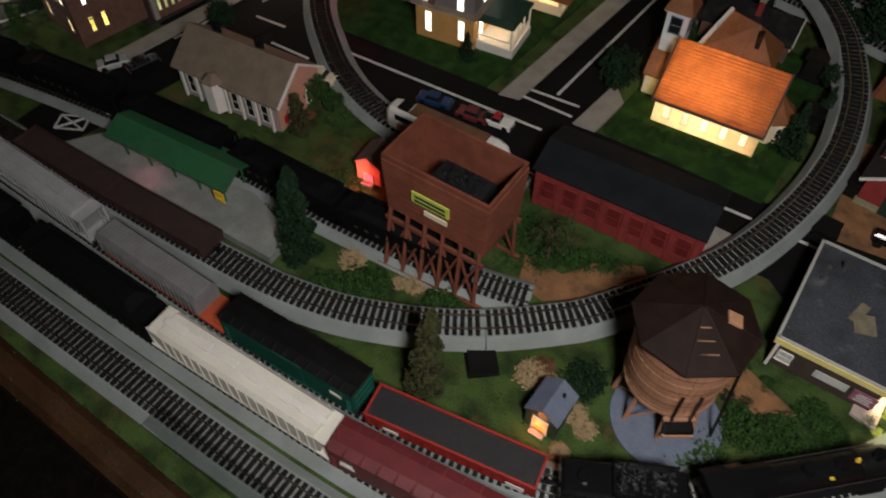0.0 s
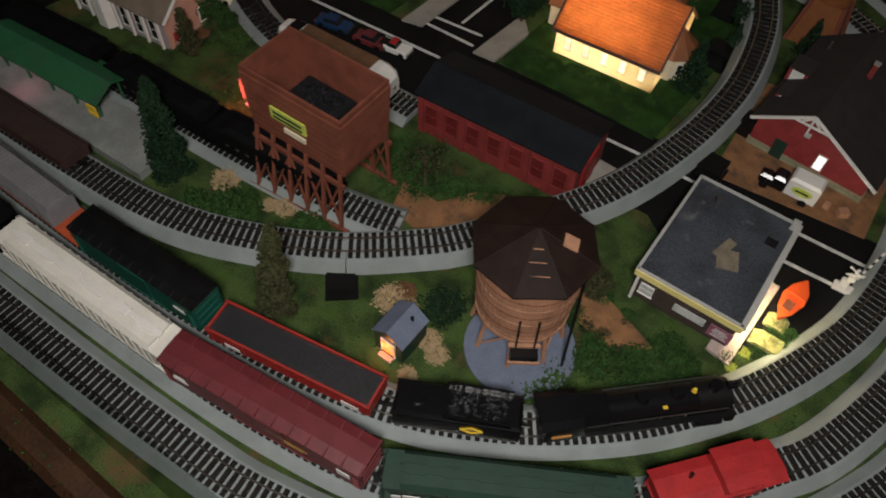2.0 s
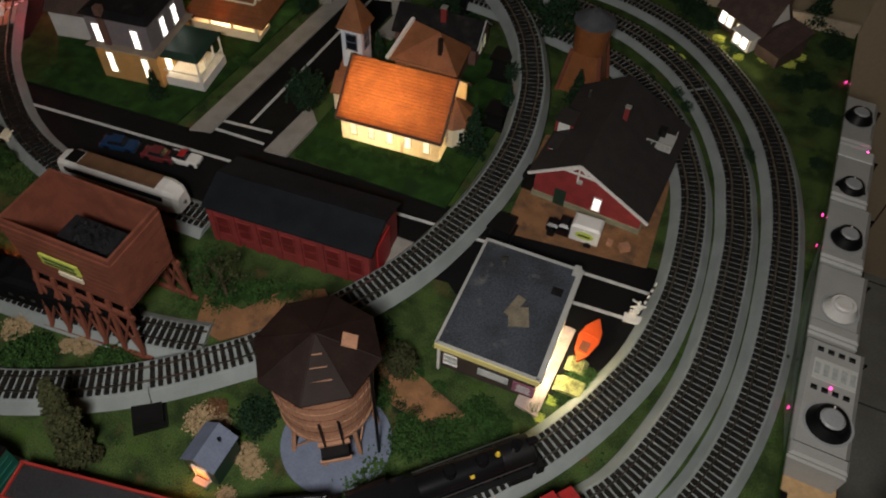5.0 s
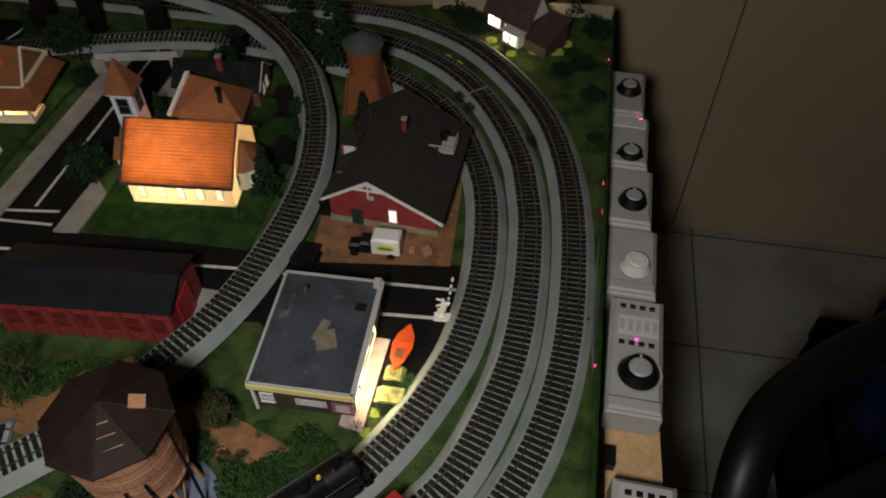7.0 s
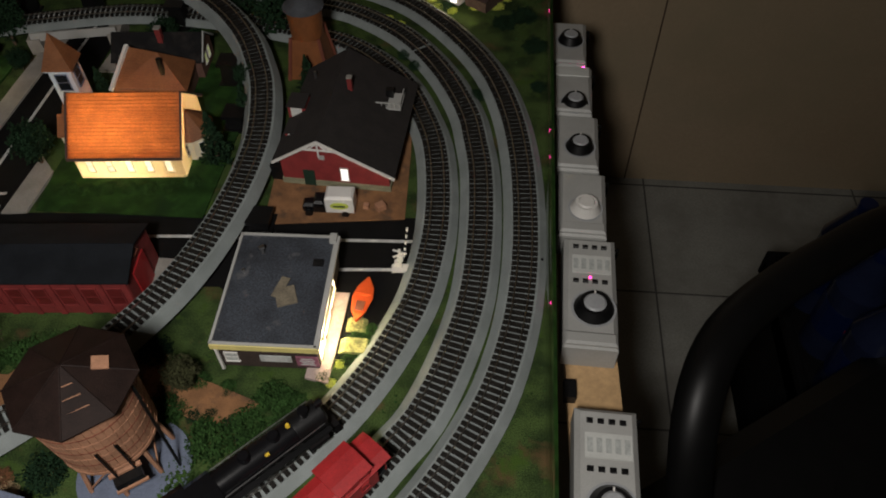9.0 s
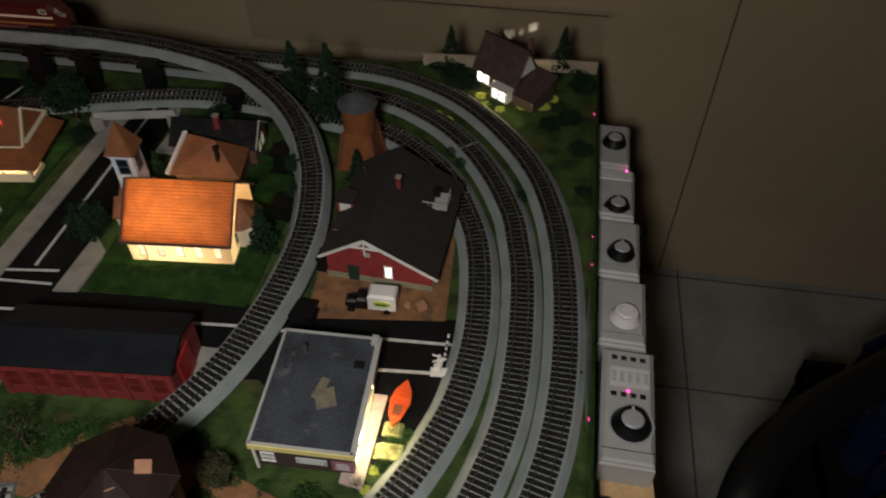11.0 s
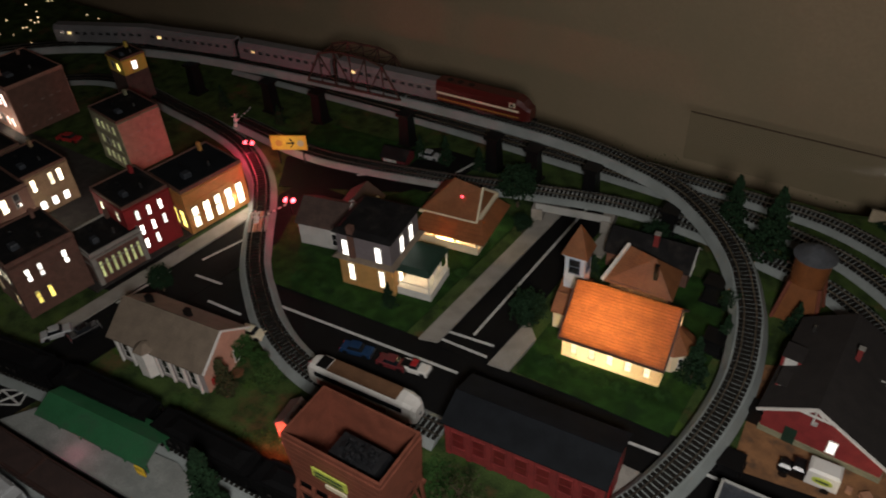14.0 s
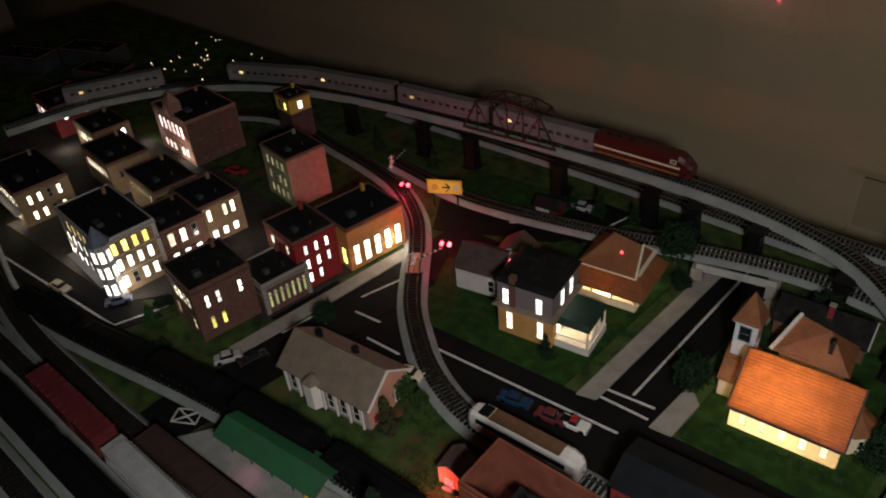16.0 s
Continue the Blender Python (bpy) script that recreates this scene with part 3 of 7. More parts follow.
def track(name, label, pts, bed_drop=0.0, bed=True):
    """A track through points (x, y, z): z is the height of the ties' upper side."""
    line = spline(pts)
    LINES[name] = line
    total = 0.02 * (len(line) - 1)
    pieces = max(1, math.ceil(total / 1.6))
    per = math.ceil((len(line) - 1) / pieces)
    for k in range(pieces):
        seg = line[k * per:min((k + 1) * per, len(line) - 1) + 1]
        if len(seg) < 3:
            continue
        o = seg[0]
        t = thing("track_section", label, "railway track", o.x, o.y, 0.0, group=label, kind="structure")
        loc = [p - Vector((o.x, o.y, 0)) for p in seg]
        d = 0.0085 + bed_drop
        part("roadbed", Mesh().sweep(loc, [(-0.027, -d), (-0.0185, -0.0018), (-0.017, -0.0012), (0.017, -0.0012), (0.0185, -0.0018), (0.027, -d)]), BED, t, "grey moulded ballast roadbed")
        for s in (-0.00825, 0.00825):
            part("rail", Mesh().sweep(loc, [(s - 0.0007, 0.0), (s - 0.0007, 0.0026), (s + 0.0007, 0.0026), (s + 0.0007, 0.0)]), RAIL, t, "shiny nickel rail")
        for i in range(int(0.02 * (len(seg) - 1) / 0.0080)):
            p, a = along(loc, 0.004 + 0.0080 * i)
            shared("tie", tie_me, t, pose(p.x, p.y, p.z - 0.0014, 0, 0, a))
    return line


track("front", "grey track on the front edge curving round the right side", [(-2.1, 0.17, .0105), (-1.4, 0.166, .0105), (-0.9, 0.169, .0105), (-0.63, 0.175, .0105), (-0.457, 0.181, .0105), (-0.315, 0.186, .0105), (-0.18, 0.195, .0105), (-0.081, 0.207, .0105), (0.061, 0.25, .0105), (0.186, 0.33, .0105), (0.287, 0.438, .0105), (0.349, 0.548, .0105), (0.377, 0.638, .0105), (0.389, 0.729, .0105), (0.39, 0.831, .0105), (0.382, 0.94, .0105), (0.363, 1.04, .0105), (0.33, 1.13, .0105), (0.277, 1.212, .0105), (0.21, 1.285, .0105), (0.135, 1.333, .0105), (0.04, 1.364, .0105), (-0.08, 1.369, .0105), (-0.2, 1.372, .0105), (-0.6, 1.38, .0105), (-1.3, 1.36, .0105)])
track("middle", "grey track between two others with parked cars", [(-2.1, 0.225, .0105), (-1.4, 0.222, .0105), (-0.9, 0.226, .0105), (-0.7, 0.23, .0105), (-0.5, 0.235, .0105), (-0.35, 0.242, .0105), (-0.218, 0.25, .0105), (-0.12, 0.261, .0105), (-0.021, 0.281, .0105), (0.077, 0.322, .0105), (0.15, 0.375, .0105), (0.213, 0.437, .0105), (0.26, 0.505, .0105), (0.287, 0.546, .0105), (0.311, 0.612, .0105), (0.33, 0.695, .0105), (0.335, 0.79, .0105), (0.33, 0.9, .0105), (0.318, 0.97, .0105), (0.303, 1.03, .0105), (0.263, 1.115, .0105), (0.205, 1.195, .0105), (0.14, 1.248, .0105), (0.065, 1.283, .0105), (-0.1, 1.315, .0105), (-0.4, 1.328, .0105), (-0.8, 1.328, .0105), (-1.3, 1.31, .0105)])
track("inner", "grey track with the steam train curving past the store", [(-2.1, 0.29, .0105), (-1.4, 0.278, .0105), (-1, 0.281, .0105), (-0.7, 0.284, .0105), (-0.5, 0.286, .0105), (-0.35, 0.291, .0105), (-0.22, 0.302, .0105), (-0.12, 0.318, .0105), (-0.045, 0.34, .0105), (0.013, 0.367, .0105), (0.08, 0.412, .0105), (0.142, 0.468, .0105), (0.19, 0.528, .0105), (0.22, 0.576, .0105), (0.246, 0.632, .0105), (0.268, 0.697, .0105), (0.278, 0.77, .0105), (0.279, 0.83, .0105), (0.273, 0.9, .0105), (0.262, 0.96, .0105), (0.243, 1.013, .0105), (0.208, 1.084, .0105), (0.157, 1.143, .0105), (0.09, 1.188, .0105), (0, 1.212, .0105), (-0.12, 1.222, .022), (-0.25, 1.207, .035), (-0.4, 1.172, .035), (-0.6, 1.128, .026), (-0.86, 1.098, .014), (-1.1, 1.12, .0115)])
track("loop", "raised grey loop track climbing on piers", [(-1.7, 0.42, .012), (-1.3, 0.335, .013), (-1, 0.322, .015), (-0.79, 0.326, .018), (-0.66, 0.331, .02), (-0.56, 0.336, .022), (-0.481, 0.342, .023), (-0.409, 0.35, .024), (-0.339, 0.366, .025), (-0.285, 0.388, .026), (-0.233, 0.416, .026), (-0.185, 0.449, .027), (-0.14, 0.489, .028), (-0.105, 0.527, .028), (-0.05, 0.614, .029), (-0.014, 0.682, .03), (0.009, 0.752, .031), (0.024, 0.83, .033), (0.029, 0.905, .035), (0.024, 0.965, .038), (0.01, 1.03, .043), (-0.008, 1.075, .048), (-0.036, 1.128, .055), (-0.09, 1.19, .062), (-0.175, 1.25, .069), (-0.28, 1.278, .076), (-0.39, 1.287, .083), (-0.5, 1.288, .086), (-0.65, 1.284, .086), (-0.85, 1.272, .086), (-1.1, 1.246, .086), (-1.35, 1.205, .086), (-1.58, 1.13, .086), (-1.76, 1, .084), (-1.88, 0.82, .082), (-1.93, 0.6, .08)], bed_drop=0.006)
track("street", "grey street track in an S curve between the houses", [(-0.27, 0.655, .0105), (-0.39, 0.65, .0105), (-0.447, 0.645, .0105), (-0.49, 0.648, .0105), (-0.547, 0.663, .0105), (-0.6, 0.686, .0105), (-0.647, 0.716, .0105), (-0.721, 0.775, .0105), (-0.784, 0.846, .0105), (-0.838, 0.913, .0105), (-0.908, 0.982, .0105), (-1.011, 1.043, .0105), (-1.12, 1.073, .0105), (-1.25, 1.092, .0105), (-1.5, 1.12, .0105), (-1.65, 1.05, .0105), (-1.75, 0.93, .0105)])
track("spur", "grey spur track under the coal tower", [(-1.7, 0.31, .0105), (-1.206, 0.365, .0105), (-0.86, 0.427, .0105), (-0.626, 0.458, .0105), (-0.478, 0.467, .0105), (-0.385, 0.474, .0105), (-0.29, 0.484, .0105), (-0.219, 0.497, .0105), (-0.161, 0.514, .0105)])

# piers under the loop
pier_at = [(-0.176, 0.414), (-0.055, 0.555), (0.058, 0.80), (-0.022, 0.985), (-0.055, 1.085), (-0.17, 1.205), (-0.33, 1.243), (-0.446, 1.240), (-0.53, 1.238), (-0.73, 1.23), (-0.95, 1.215), (-1.08, 1.2), (-1.3, 1.18), (-1.5, 1.12)]
for px, py in pier_at:
    near = min(LINES["loop"], key=lambda p: (p.x - px) ** 2 + (p.y - py) ** 2)
    top = near.z - 0.012
    p = thing("bridge_pier", "black moulded plastic pier under the raised track", "pier", px, py, 0, 42 if py < 0.42 else 0, group="piers under the raised track")
    part("column", Mesh().box(0, 0, 0.003, 0.026, 0.026, max(top - 0.008, 0.004), top=0.8), BLACK, p)
    part("foot", Mesh().box(0, 0, 0, 0.034, 0.034, 0.004), BLACK, p)
    part("cap", Mesh().box(0, 0, max(top - 0.006, 0.006), 0.030, 0.030, 0.005), BLACK, p)

# ---------------- buildings ----------------
CACHE = {}


def window(parent, x, y, z, rz, w, h, pane, frame=None, arch=False):
    """A window on a wall: its middle at the sill, facing -y before the turn rz."""
    frame = frame or TRIM
    key = (round(w, 4), round(h, 4), pane.name, frame.name)
    if key not in CACHE:
        t = min(0.0011, w * 0.13)
        f = Mesh().box(-w / 2 - t / 2, 0, 0, t, 0.0014, h).box(w / 2 + t / 2, 0, 0, t, 0.0014, h).box(0, 0, h, w + 2 * t, 0.0016, t).box(0, 0, -t, w + 3 * t, 0.0024, t)
        f.box(0, 0.0001, h * 0.48, w, 0.0011, t * 0.6)
        CACHE[key] = (f.data("window", frame), Mesh().box(0, 0.0003, 0, w, 0.0008, h).data("pane", pane))
    ob = shared("window", CACHE[key][0], parent, pose(x, y, z, 0, 0, rz))
    shared("pane", CACHE[key][1], ob)
    return ob


def row(parent, side, w, d, z, n, ww, wh, pane, frame=None, margin=0.12, skip=()):
    """A row of n windows on side 's', 'n', 'e' or 'w' of a box w by d."""
    L = w if side in "sn" else d
    ww *= 0.72
    lit = random.Random(int(z * 9000) + n + int(L * 5000))
    for i in range(n):
        if i in skip:
            continue
        u = (-0.5 + margin + (1 - 2 * margin) * (i + 0.5) / n) * L
        x, y, r = {"s": (u, -d / 2 - 0.0005, 0), "n": (-u, d / 2 + 0.0005, 180), "e": (w / 2 + 0.0005, u, 90), "w": (-w / 2 - 0.0005, -u, -90)}[side]
        window(parent, x, y, z, r, ww, wh, GLASSD if lit.random() < 0.10 else pane, frame or CONC)


def flat_block(name, label, x, y, rz, w, d, h, wall, roof, cornice=None, base=None):
    """A flat-roofed town building: walls, sunken roof, parapet, cornice."""
    b = thing(name, label, "model building", x, y, 0.003, rz, group="model town buildings")
    part("wall", Mesh().box(0, 0, 0, w, d, h), wall, b)
    r = part("roof", Mesh().box(0, 0, h + 0.0003, w - 0.003, d - 0.003, 0.001), roof, b, "dark flat roof")
    rim = Mesh()
    for sx, sy, px, py in ((w + 0.003, 0.0022, 0, -d / 2), (w + 0.003, 0.0022, 0, d / 2), (0.0022, d - 0.002, -w / 2, 0), (0.0022, d - 0.002, w / 2, 0)):
        rim.box(px, py, h - 0.001, sx, sy, 0.004)
    part("parapet", rim, cornice or BRICKB, b)
    part("cornice", Mesh().frustum(0, 0, h - 0.005, w + 0.001, d + 0.001, w + 0.005, d + 0.005, 0.003), cornice or wall, b)
    for k in (0.36, 0.68) if h > 0.05 else (0.6,):
        part("belt_course", Mesh().box(0, 0, h * k, w + 0.0016, d + 0.0016, 0.0012), cornice or wall, b)
    for px in (-1, 1):
        for py in (-1, 1):
            part("corner_pilaster", Mesh().box(px * (w / 2 - 0.003), py * (d / 2 - 0.003), 0, 0.0076, 0.0076, h - 0.004), cornice or wall, b)
    if base:
        part("plinth", Mesh().box(0, 0, 0, w + 0.002, d + 0.002, 0.004), base, b)
    part("vent_pipe", Mesh().cyl(w * 0.2, d * 0.15, h + 0.001, 0.0018, 0.006, n=8), STEEL, b)
    part("roof_vent", Mesh().rbox(-w * 0.2, -d * 0.1, h + 0.001, 0.006, 0.005, 0.005, 0.001), BLACK, b)
    part("roof_box", Mesh().rbox(w * 0.18, -d * 0.22, h + 0.001, w * 0.13, d * 0.12, 0.006, 0.001), ROOFG, b)
    part("chimney", Mesh().box(-w * 0.36, d * 0.32, h, 0.007, 0.006, 0.011), wall, b)
    return b


def gable(w, d, z, rise, over=0.004, t=0.0016, axis="x"):
    """A gable roof of some thickness over a box w by d; the ridge runs along axis."""
    if axis == "x":
        a, b = d / 2 + over, w / 2 + over
    else:
        a, b = w / 2 + over, d / 2 + over
    drop = over * rise / (a - over)
    prof = [(-a, z - drop), (0, z + rise), (a, z - drop), (a, z - drop + t), (0, z + rise + t), (-a, z - drop + t)]
    me = Mesh()
    for p in ([prof[0], prof[1], prof[4], prof[5]], [prof[1], prof[2], prof[3], prof[4]]):
        me.prism(p, axis, -b, b)
    return me


def gable_walls(w, d, h, rise, axis="x"):
    if axis == "x":
        return Mesh().prism([(-d / 2, 0), (d / 2, 0), (d / 2, h), (0, h + rise), (-d / 2, h)], "x", -w / 2, w / 2)
    return Mesh().prism([(-w / 2, 0), (w / 2, 0), (w / 2, h), (0, h + rise), (-w / 2, h)], "y", -d / 2, d / 2)


def trim_gable(w, d, h, rise, axis, end, t=0.002, over=0.004):
    """Barge boards at one end of a gable."""
    me = Mesh()
    half = (d if axis == "x" else w) / 2 + over
    e = ((w if axis == "x" else d) / 2 + over) * end
    drop = over * rise / (half - over)
    for s in (-1, 1):
        a = (e, s * half, h - drop) if axis == "x" else (s * half, e, h - drop)
        b = (e, 0, h + rise) if axis == "x" else (0, e, h + rise)
        me.rod(a, b, t, 4)
    return me


# church: back-lit thin plastic walls and roof
ch = thing("church", "white model church lit from inside with glowing orange roof", "model church", -0.136, 0.926, 0.003, 5.0)
CW, CD, CH, CR = 0.140, 0.116, 0.046, 0.050
shell = Mesh()
for sx in (-1, 1):
    shell.solid([(sx * CW / 2, -CD / 2, 0), (sx * CW / 2, CD / 2, 0), (sx * CW / 2, CD / 2, CH), (sx * CW / 2, 0, CH + CR), (sx * CW / 2, -CD / 2, CH)], [(0, 1, 2, 3, 4)])
for sy in (-1, 1):
    shell.solid([(-CW / 2, sy * CD / 2, 0), (CW / 2, sy * CD / 2, 0), (CW / 2, sy * CD / 2, CH), (-CW / 2, sy * CD / 2, CH)], [(0, 1, 2, 3)])
part("wall", shell, CHURCHW, ch, "cream wall glowing from inside")
rf = Mesh()
for sy in (-1, 1):
    n = 17
    for i in range(n):
        f0, f1 = i / n, (i + 1) / n
        y0, z0 = sy * (CD / 2 + 0.006) * (1 - f0), CH - 0.0055 + (CR + 0.0055) * f0
        y1, z1 = sy * (CD / 2 + 0.006) * (1 - f1), CH - 0.0055 + (CR + 0.0055) * f1
        b = CW / 2 + 0.004
        rf.solid([(-b, y0, z0 + 0.0007), (b, y0, z0 + 0.0007), (b, y1, z1), (-b, y1, z1)], [(0, 1, 2, 3)])
        rf.solid([(-b, y1, z1), (b, y1, z1), (b, y1, z1 + 0.0007), (-b, y1, z1 + 0.0007)], [(0, 1, 2, 3)])
part("roof", rf, ROOFO, ch, "orange shingled plastic roof glowing from inside")
eave = Mesh()
for sy in (-1, 1):
    eave.box(0, sy * (CD / 2 + 0.0065), CH - 0.0085, CW + 0.010, 0.0022, 0.0038)
for sx in (-1, 1):
    for sy in (-1, 1):
        eave.rod((sx * (CW / 2 + 0.0045), sy * (CD / 2 + 0.006), CH - 0.005), (sx * (CW / 2 + 0.0045), 0, CH + CR + 0.001), 0.0016, 4)
part("eave_trim", eave, ROOFBR, ch, "brown eave trim")
for i in range(5):
    window(ch, -0.052 + 0.026 * i, -CD / 2 - 0.0005, 0.012, 0, 0.008, 0.019, CHURCHG, CREAM)
window(ch, CW / 2 + 0.0006, -0.03, 0.014, 90, 0.008, 0.018, GLASSD, CREAM)
part("apse", Mesh().cyl(CW / 2 - 0.002, 0.004, 0, 0.030, 0.034, n=10), CREAM, ch, "cream apse wall")
part("apse_roof", Mesh().cyl(CW / 2 - 0.002, 0.004, 0.034, 0.034, 0.028, 0.004, n=10), ROOFOB, ch, "orange brown apse roof")
for k in (-50, -20, 10):
    a = radians(k)
    window(ch, CW / 2 - 0.002 + 0.0295 * math.cos(a), 0.004 + 0.0295 * math.sin(a), 0.010, 90 + k, 0.006, 0.016, GLASSD, TRIM)
part("narthex", gable_walls(0.034, 0.040, 0.034, 0.018, "x"), CREAM, ch, "cream entry hall").matrix_basis = pose(-CW / 2 - 0.016, 0.010, 0, 0, 0, 0)
part("narthex_roof", gable(0.034, 0.040, 0.034, 0.018, 0.003), ROOFOB, ch, "orange brown entry roof").matrix_basis = pose(-CW / 2 - 0.016, 0.010, 0, 0, 0, 0)
SX, SY = -0.0900, 0.0480
part("steeple_base", gable_walls(0.034, 0.040, 0.040, 0.012, "x"), CREAM, ch, "cream base of the steeple").matrix_basis = pose(SX, SY, 0)
part("steeple_skirt", gable(0.034, 0.040, 0.040, 0.012, 0.003), ROOFOB, ch, "orange brown roof at the steeple's foot").matrix_basis = pose(SX, SY, 0)
part("steeple", Mesh().box(SX, SY, 0.036, 0.030, 0.030, 0.070), STEEPW, ch, "pale blue white louvred steeple")
part("steeple_cornice", Mesh().box(SX, SY, 0.1055, 0.036, 0.036, 0.003), STEEPW, ch)
part("spire", Mesh().cyl(SX, SY, 0.1085, 0.0285, 0.046, 0.0006, n=4, turn=math.pi / 4), ROOFOB, ch, "brown pyramid spire")
for r, (dx, dy) in ((0, (0, -0.0155)), (90, (0.0155, 0))):
    window(ch, SX + dx, SY + dy, 0.076, r, 0.015, 0.024, GLASSD, BLUEG)
for u in (-0.046, 0.0, 0.046):
    lamp("church_bulb", "POINT", 0.20, (1.0, 0.78, 0.48), pose(-0.136 + u, 0.926 + u * 0.09, 0.028), 0.010)

# house behind the church: a steep front roof and a long lower wing behind it
hb = thing("rear_house", "brick house with brown and dark grey gable roofs", "model house", -0.150, 1.046, 0.003, 4, group="model houses")
part("wall", Mesh().box(0.0, -0.001, 0, 0.090, 0.068, 0.034), BRICKB, hb)
RA, RB = (-0.033, 0.012, 0.072), (0.010, 0.002, 0.070)
E1, E2, E3, E4 = (-0.055, -0.037, 0.031), (0.052, -0.038, 0.031), (0.048, 0.036, 0.031), (-0.046, 0.040, 0.031)
part("roof", Mesh().solid([RA, RB, E1, E2, E3, E4], [(2, 3, 1, 0), (3, 4, 1), (4, 5, 0, 1), (5, 2, 0), (2, 5, 4, 3)]), ROOFOB, hb, "orange brown steep front roof")
part("barge_board", Mesh().rod((-0.057, -0.037, 0.032), (-0.035, 0.012, 0.074), 0.0036, 4), TRIM, hb, "white barge board")
part("barge_board", Mesh().rod((-0.049, 0.040, 0.032), (-0.035, 0.012, 0.074), 0.0030, 4), TRIM, hb, "white barge board")
part("wing", gable_walls(0.130, 0.062, 0.032, 0.026, "x"), BRICKB, hb, "brick wing").matrix_basis = pose(-0.010, 0.067, 0)
part("wing_roof", gable(0.130, 0.062, 0.032, 0.026), ROOFD, hb, "dark grey wing roof").matrix_basis = pose(-0.010, 0.067, 0)
part("barge_board", trim_gable(0.130, 0.062, 0.034, 0.026, "x", 1, 0.0014), GREYP, hb, "grey barge boards").matrix_basis = pose(-0.010, 0.067, 0)
part("chimney", Mesh().box(0.018, -0.018, 0.044, 0.006, 0.006, 0.030), BLACK, hb, "black chimney")
part("chimney", Mesh().box(-0.004, 0.058, 0.048, 0.008, 0.008, 0.024), BRICKR, hb, "brick chimney")
part("chimney_cap", Mesh().box(-0.004, 0.058, 0.072, 0.0096, 0.0096, 0.0016), CONC, hb)
for u in (0.058, 0.076):
    window(hb, 0.0556, u, 0.012, 90, 0.008, 0.016, GREENW)
for u in (-0.014, 0.014):
    window(hb, -0.0456, u, 0.010, -90, 0.010, 0.018, GLASSD)

# corner store with lit side
cf = thing("corner_store", "brown store with flat grey roof and yellow cornice", "model store", 0.1175, 0.6680, 0.002, 1.5)
W, D, H = 0.106, 0.144, 0.047
part("wall", Mesh().box(0, 0, 0, W, D, H), mat("store_wall", (0.055, 0.036, 0.030), 0.75, var=0.3, stripes=("Z", 0.003, 0.7)), cf, "dark brown siding")
part("roof", Mesh().box(0, 0, H + 0.0002, W + 0.003, D + 0.003, 0.0012), ROOFG, cf, "stained dark grey felt roof")
rim = Mesh()
for sx, sy, px, py in ((0.003, D + 0.008, -W / 2 - 0.003, 0), (0.006, D + 0.008, W / 2 + 0.003, 0), (W + 0.006, 0.003, 0, D / 2 + 0.003), (W + 0.006, 0.003, 0, -D / 2 - 0.003)):
    rim.box(px, py, H - 0.002, sx, sy, 0.0052)
part("parapet", rim, GREYP, cf, "grey parapet")
part("cornice", Mesh().box(0, -D / 2 - 0.0052, H - 0.006, W + 0.008, 0.0016, 0.0075), YCORN, cf, "pale yellow cornice")
part("corner_post", Mesh().box(-W / 2 + 0.001, -D / 2 - 0.004, 0, 0.003, 0.003, H - 0.005), TRIM, cf, "white corner post")
window(cf, -0.040, -D / 2 - 0.001, 0.012, 0, 0.013, 0.015, PAPER)
part("poster", Mesh().box(0.008, -D / 2 - 0.0012, 0.014, 0.034, 0.0012, 0.011), PAPER, cf, "pale paper poster")
part("poster", Mesh().box(0.042, -D / 2 - 0.0012, 0.008, 0.024, 0.0012, 0.018), PINK, cf, "purple red poster")
for k in range(4):
    part("poster_bar", Mesh().box(0.042, -D / 2 - 0.0021, 0.011 + 0.0036 * k, 0.016 - 0.003 * (k % 2), 0.0006, 0.0012), PAPER, cf, "pale bars of unreadable writing")
    part("poster_bar", Mesh().box(0.008, -D / 2 - 0.0021, 0.0155 + 0.0024 * k, 0.026 - 0.004 * (k % 2), 0.0006, 0.0008), GREYP, cf)
for k in range(3):
    window(cf, W / 2 + 0.0006, -0.052 + 0.036 * k, 0.006, 90, 0.026, 0.022, WARM, CREAM)
part("store_sign", Mesh().box(W / 2 + 0.004, -0.02, 0.030, 0.004, 0.07, 0.006), CREAM, cf, "cream side sign board")
part("roof_hatch", Mesh().box(0.012, -0.012, H + 0.0014, 0.022, 0.024, 0.0022, 20).box(0.004, 0.0, H + 0.0014, 0.010, 0.028, 0.0016, -15), mat("tan_patch", (0.20, 0.17, 0.12), 0.8), cf, "tan roof patch")
part("vent_pipe", Mesh().cyl(-0.026, 0.048, H + 0.001, 0.0022, 0.010, n=8).box(-0.026, 0.048, H + 0.010, 0.006, 0.004, 0.003, 30), STEEL, cf, "bent metal vent")
part("vent_pipe", Mesh().cyl(-0.042, 0.020, H + 0.001, 0.0016, 0.005, n=8), STEEL, cf)
part("roof_box", Mesh().box(0.052, 0.071, H + 0.001, 0.008, 0.012, 0.006), GREYP, cf, "grey box on the parapet")
part("roof_box", Mesh().box(0.040, 0.036, H + 0.001, 0.012, 0.009, 0.003), ROOFD, cf)
lamp("store_lamp", "POINT", 0.16, (1.0, 0.80, 0.46), pose(0.186, 0.628, 0.030), 0.004)
lamp("store_lamp", "POINT", 0.05, (1.0, 0.80, 0.46), pose(0.186, 0.664, 0.028), 0.004)
PADS = mat("pale_turf", (0.36, 0.36, 0.13), 0.9, var=0.6, scale=140, fine=700, bump=0.9)
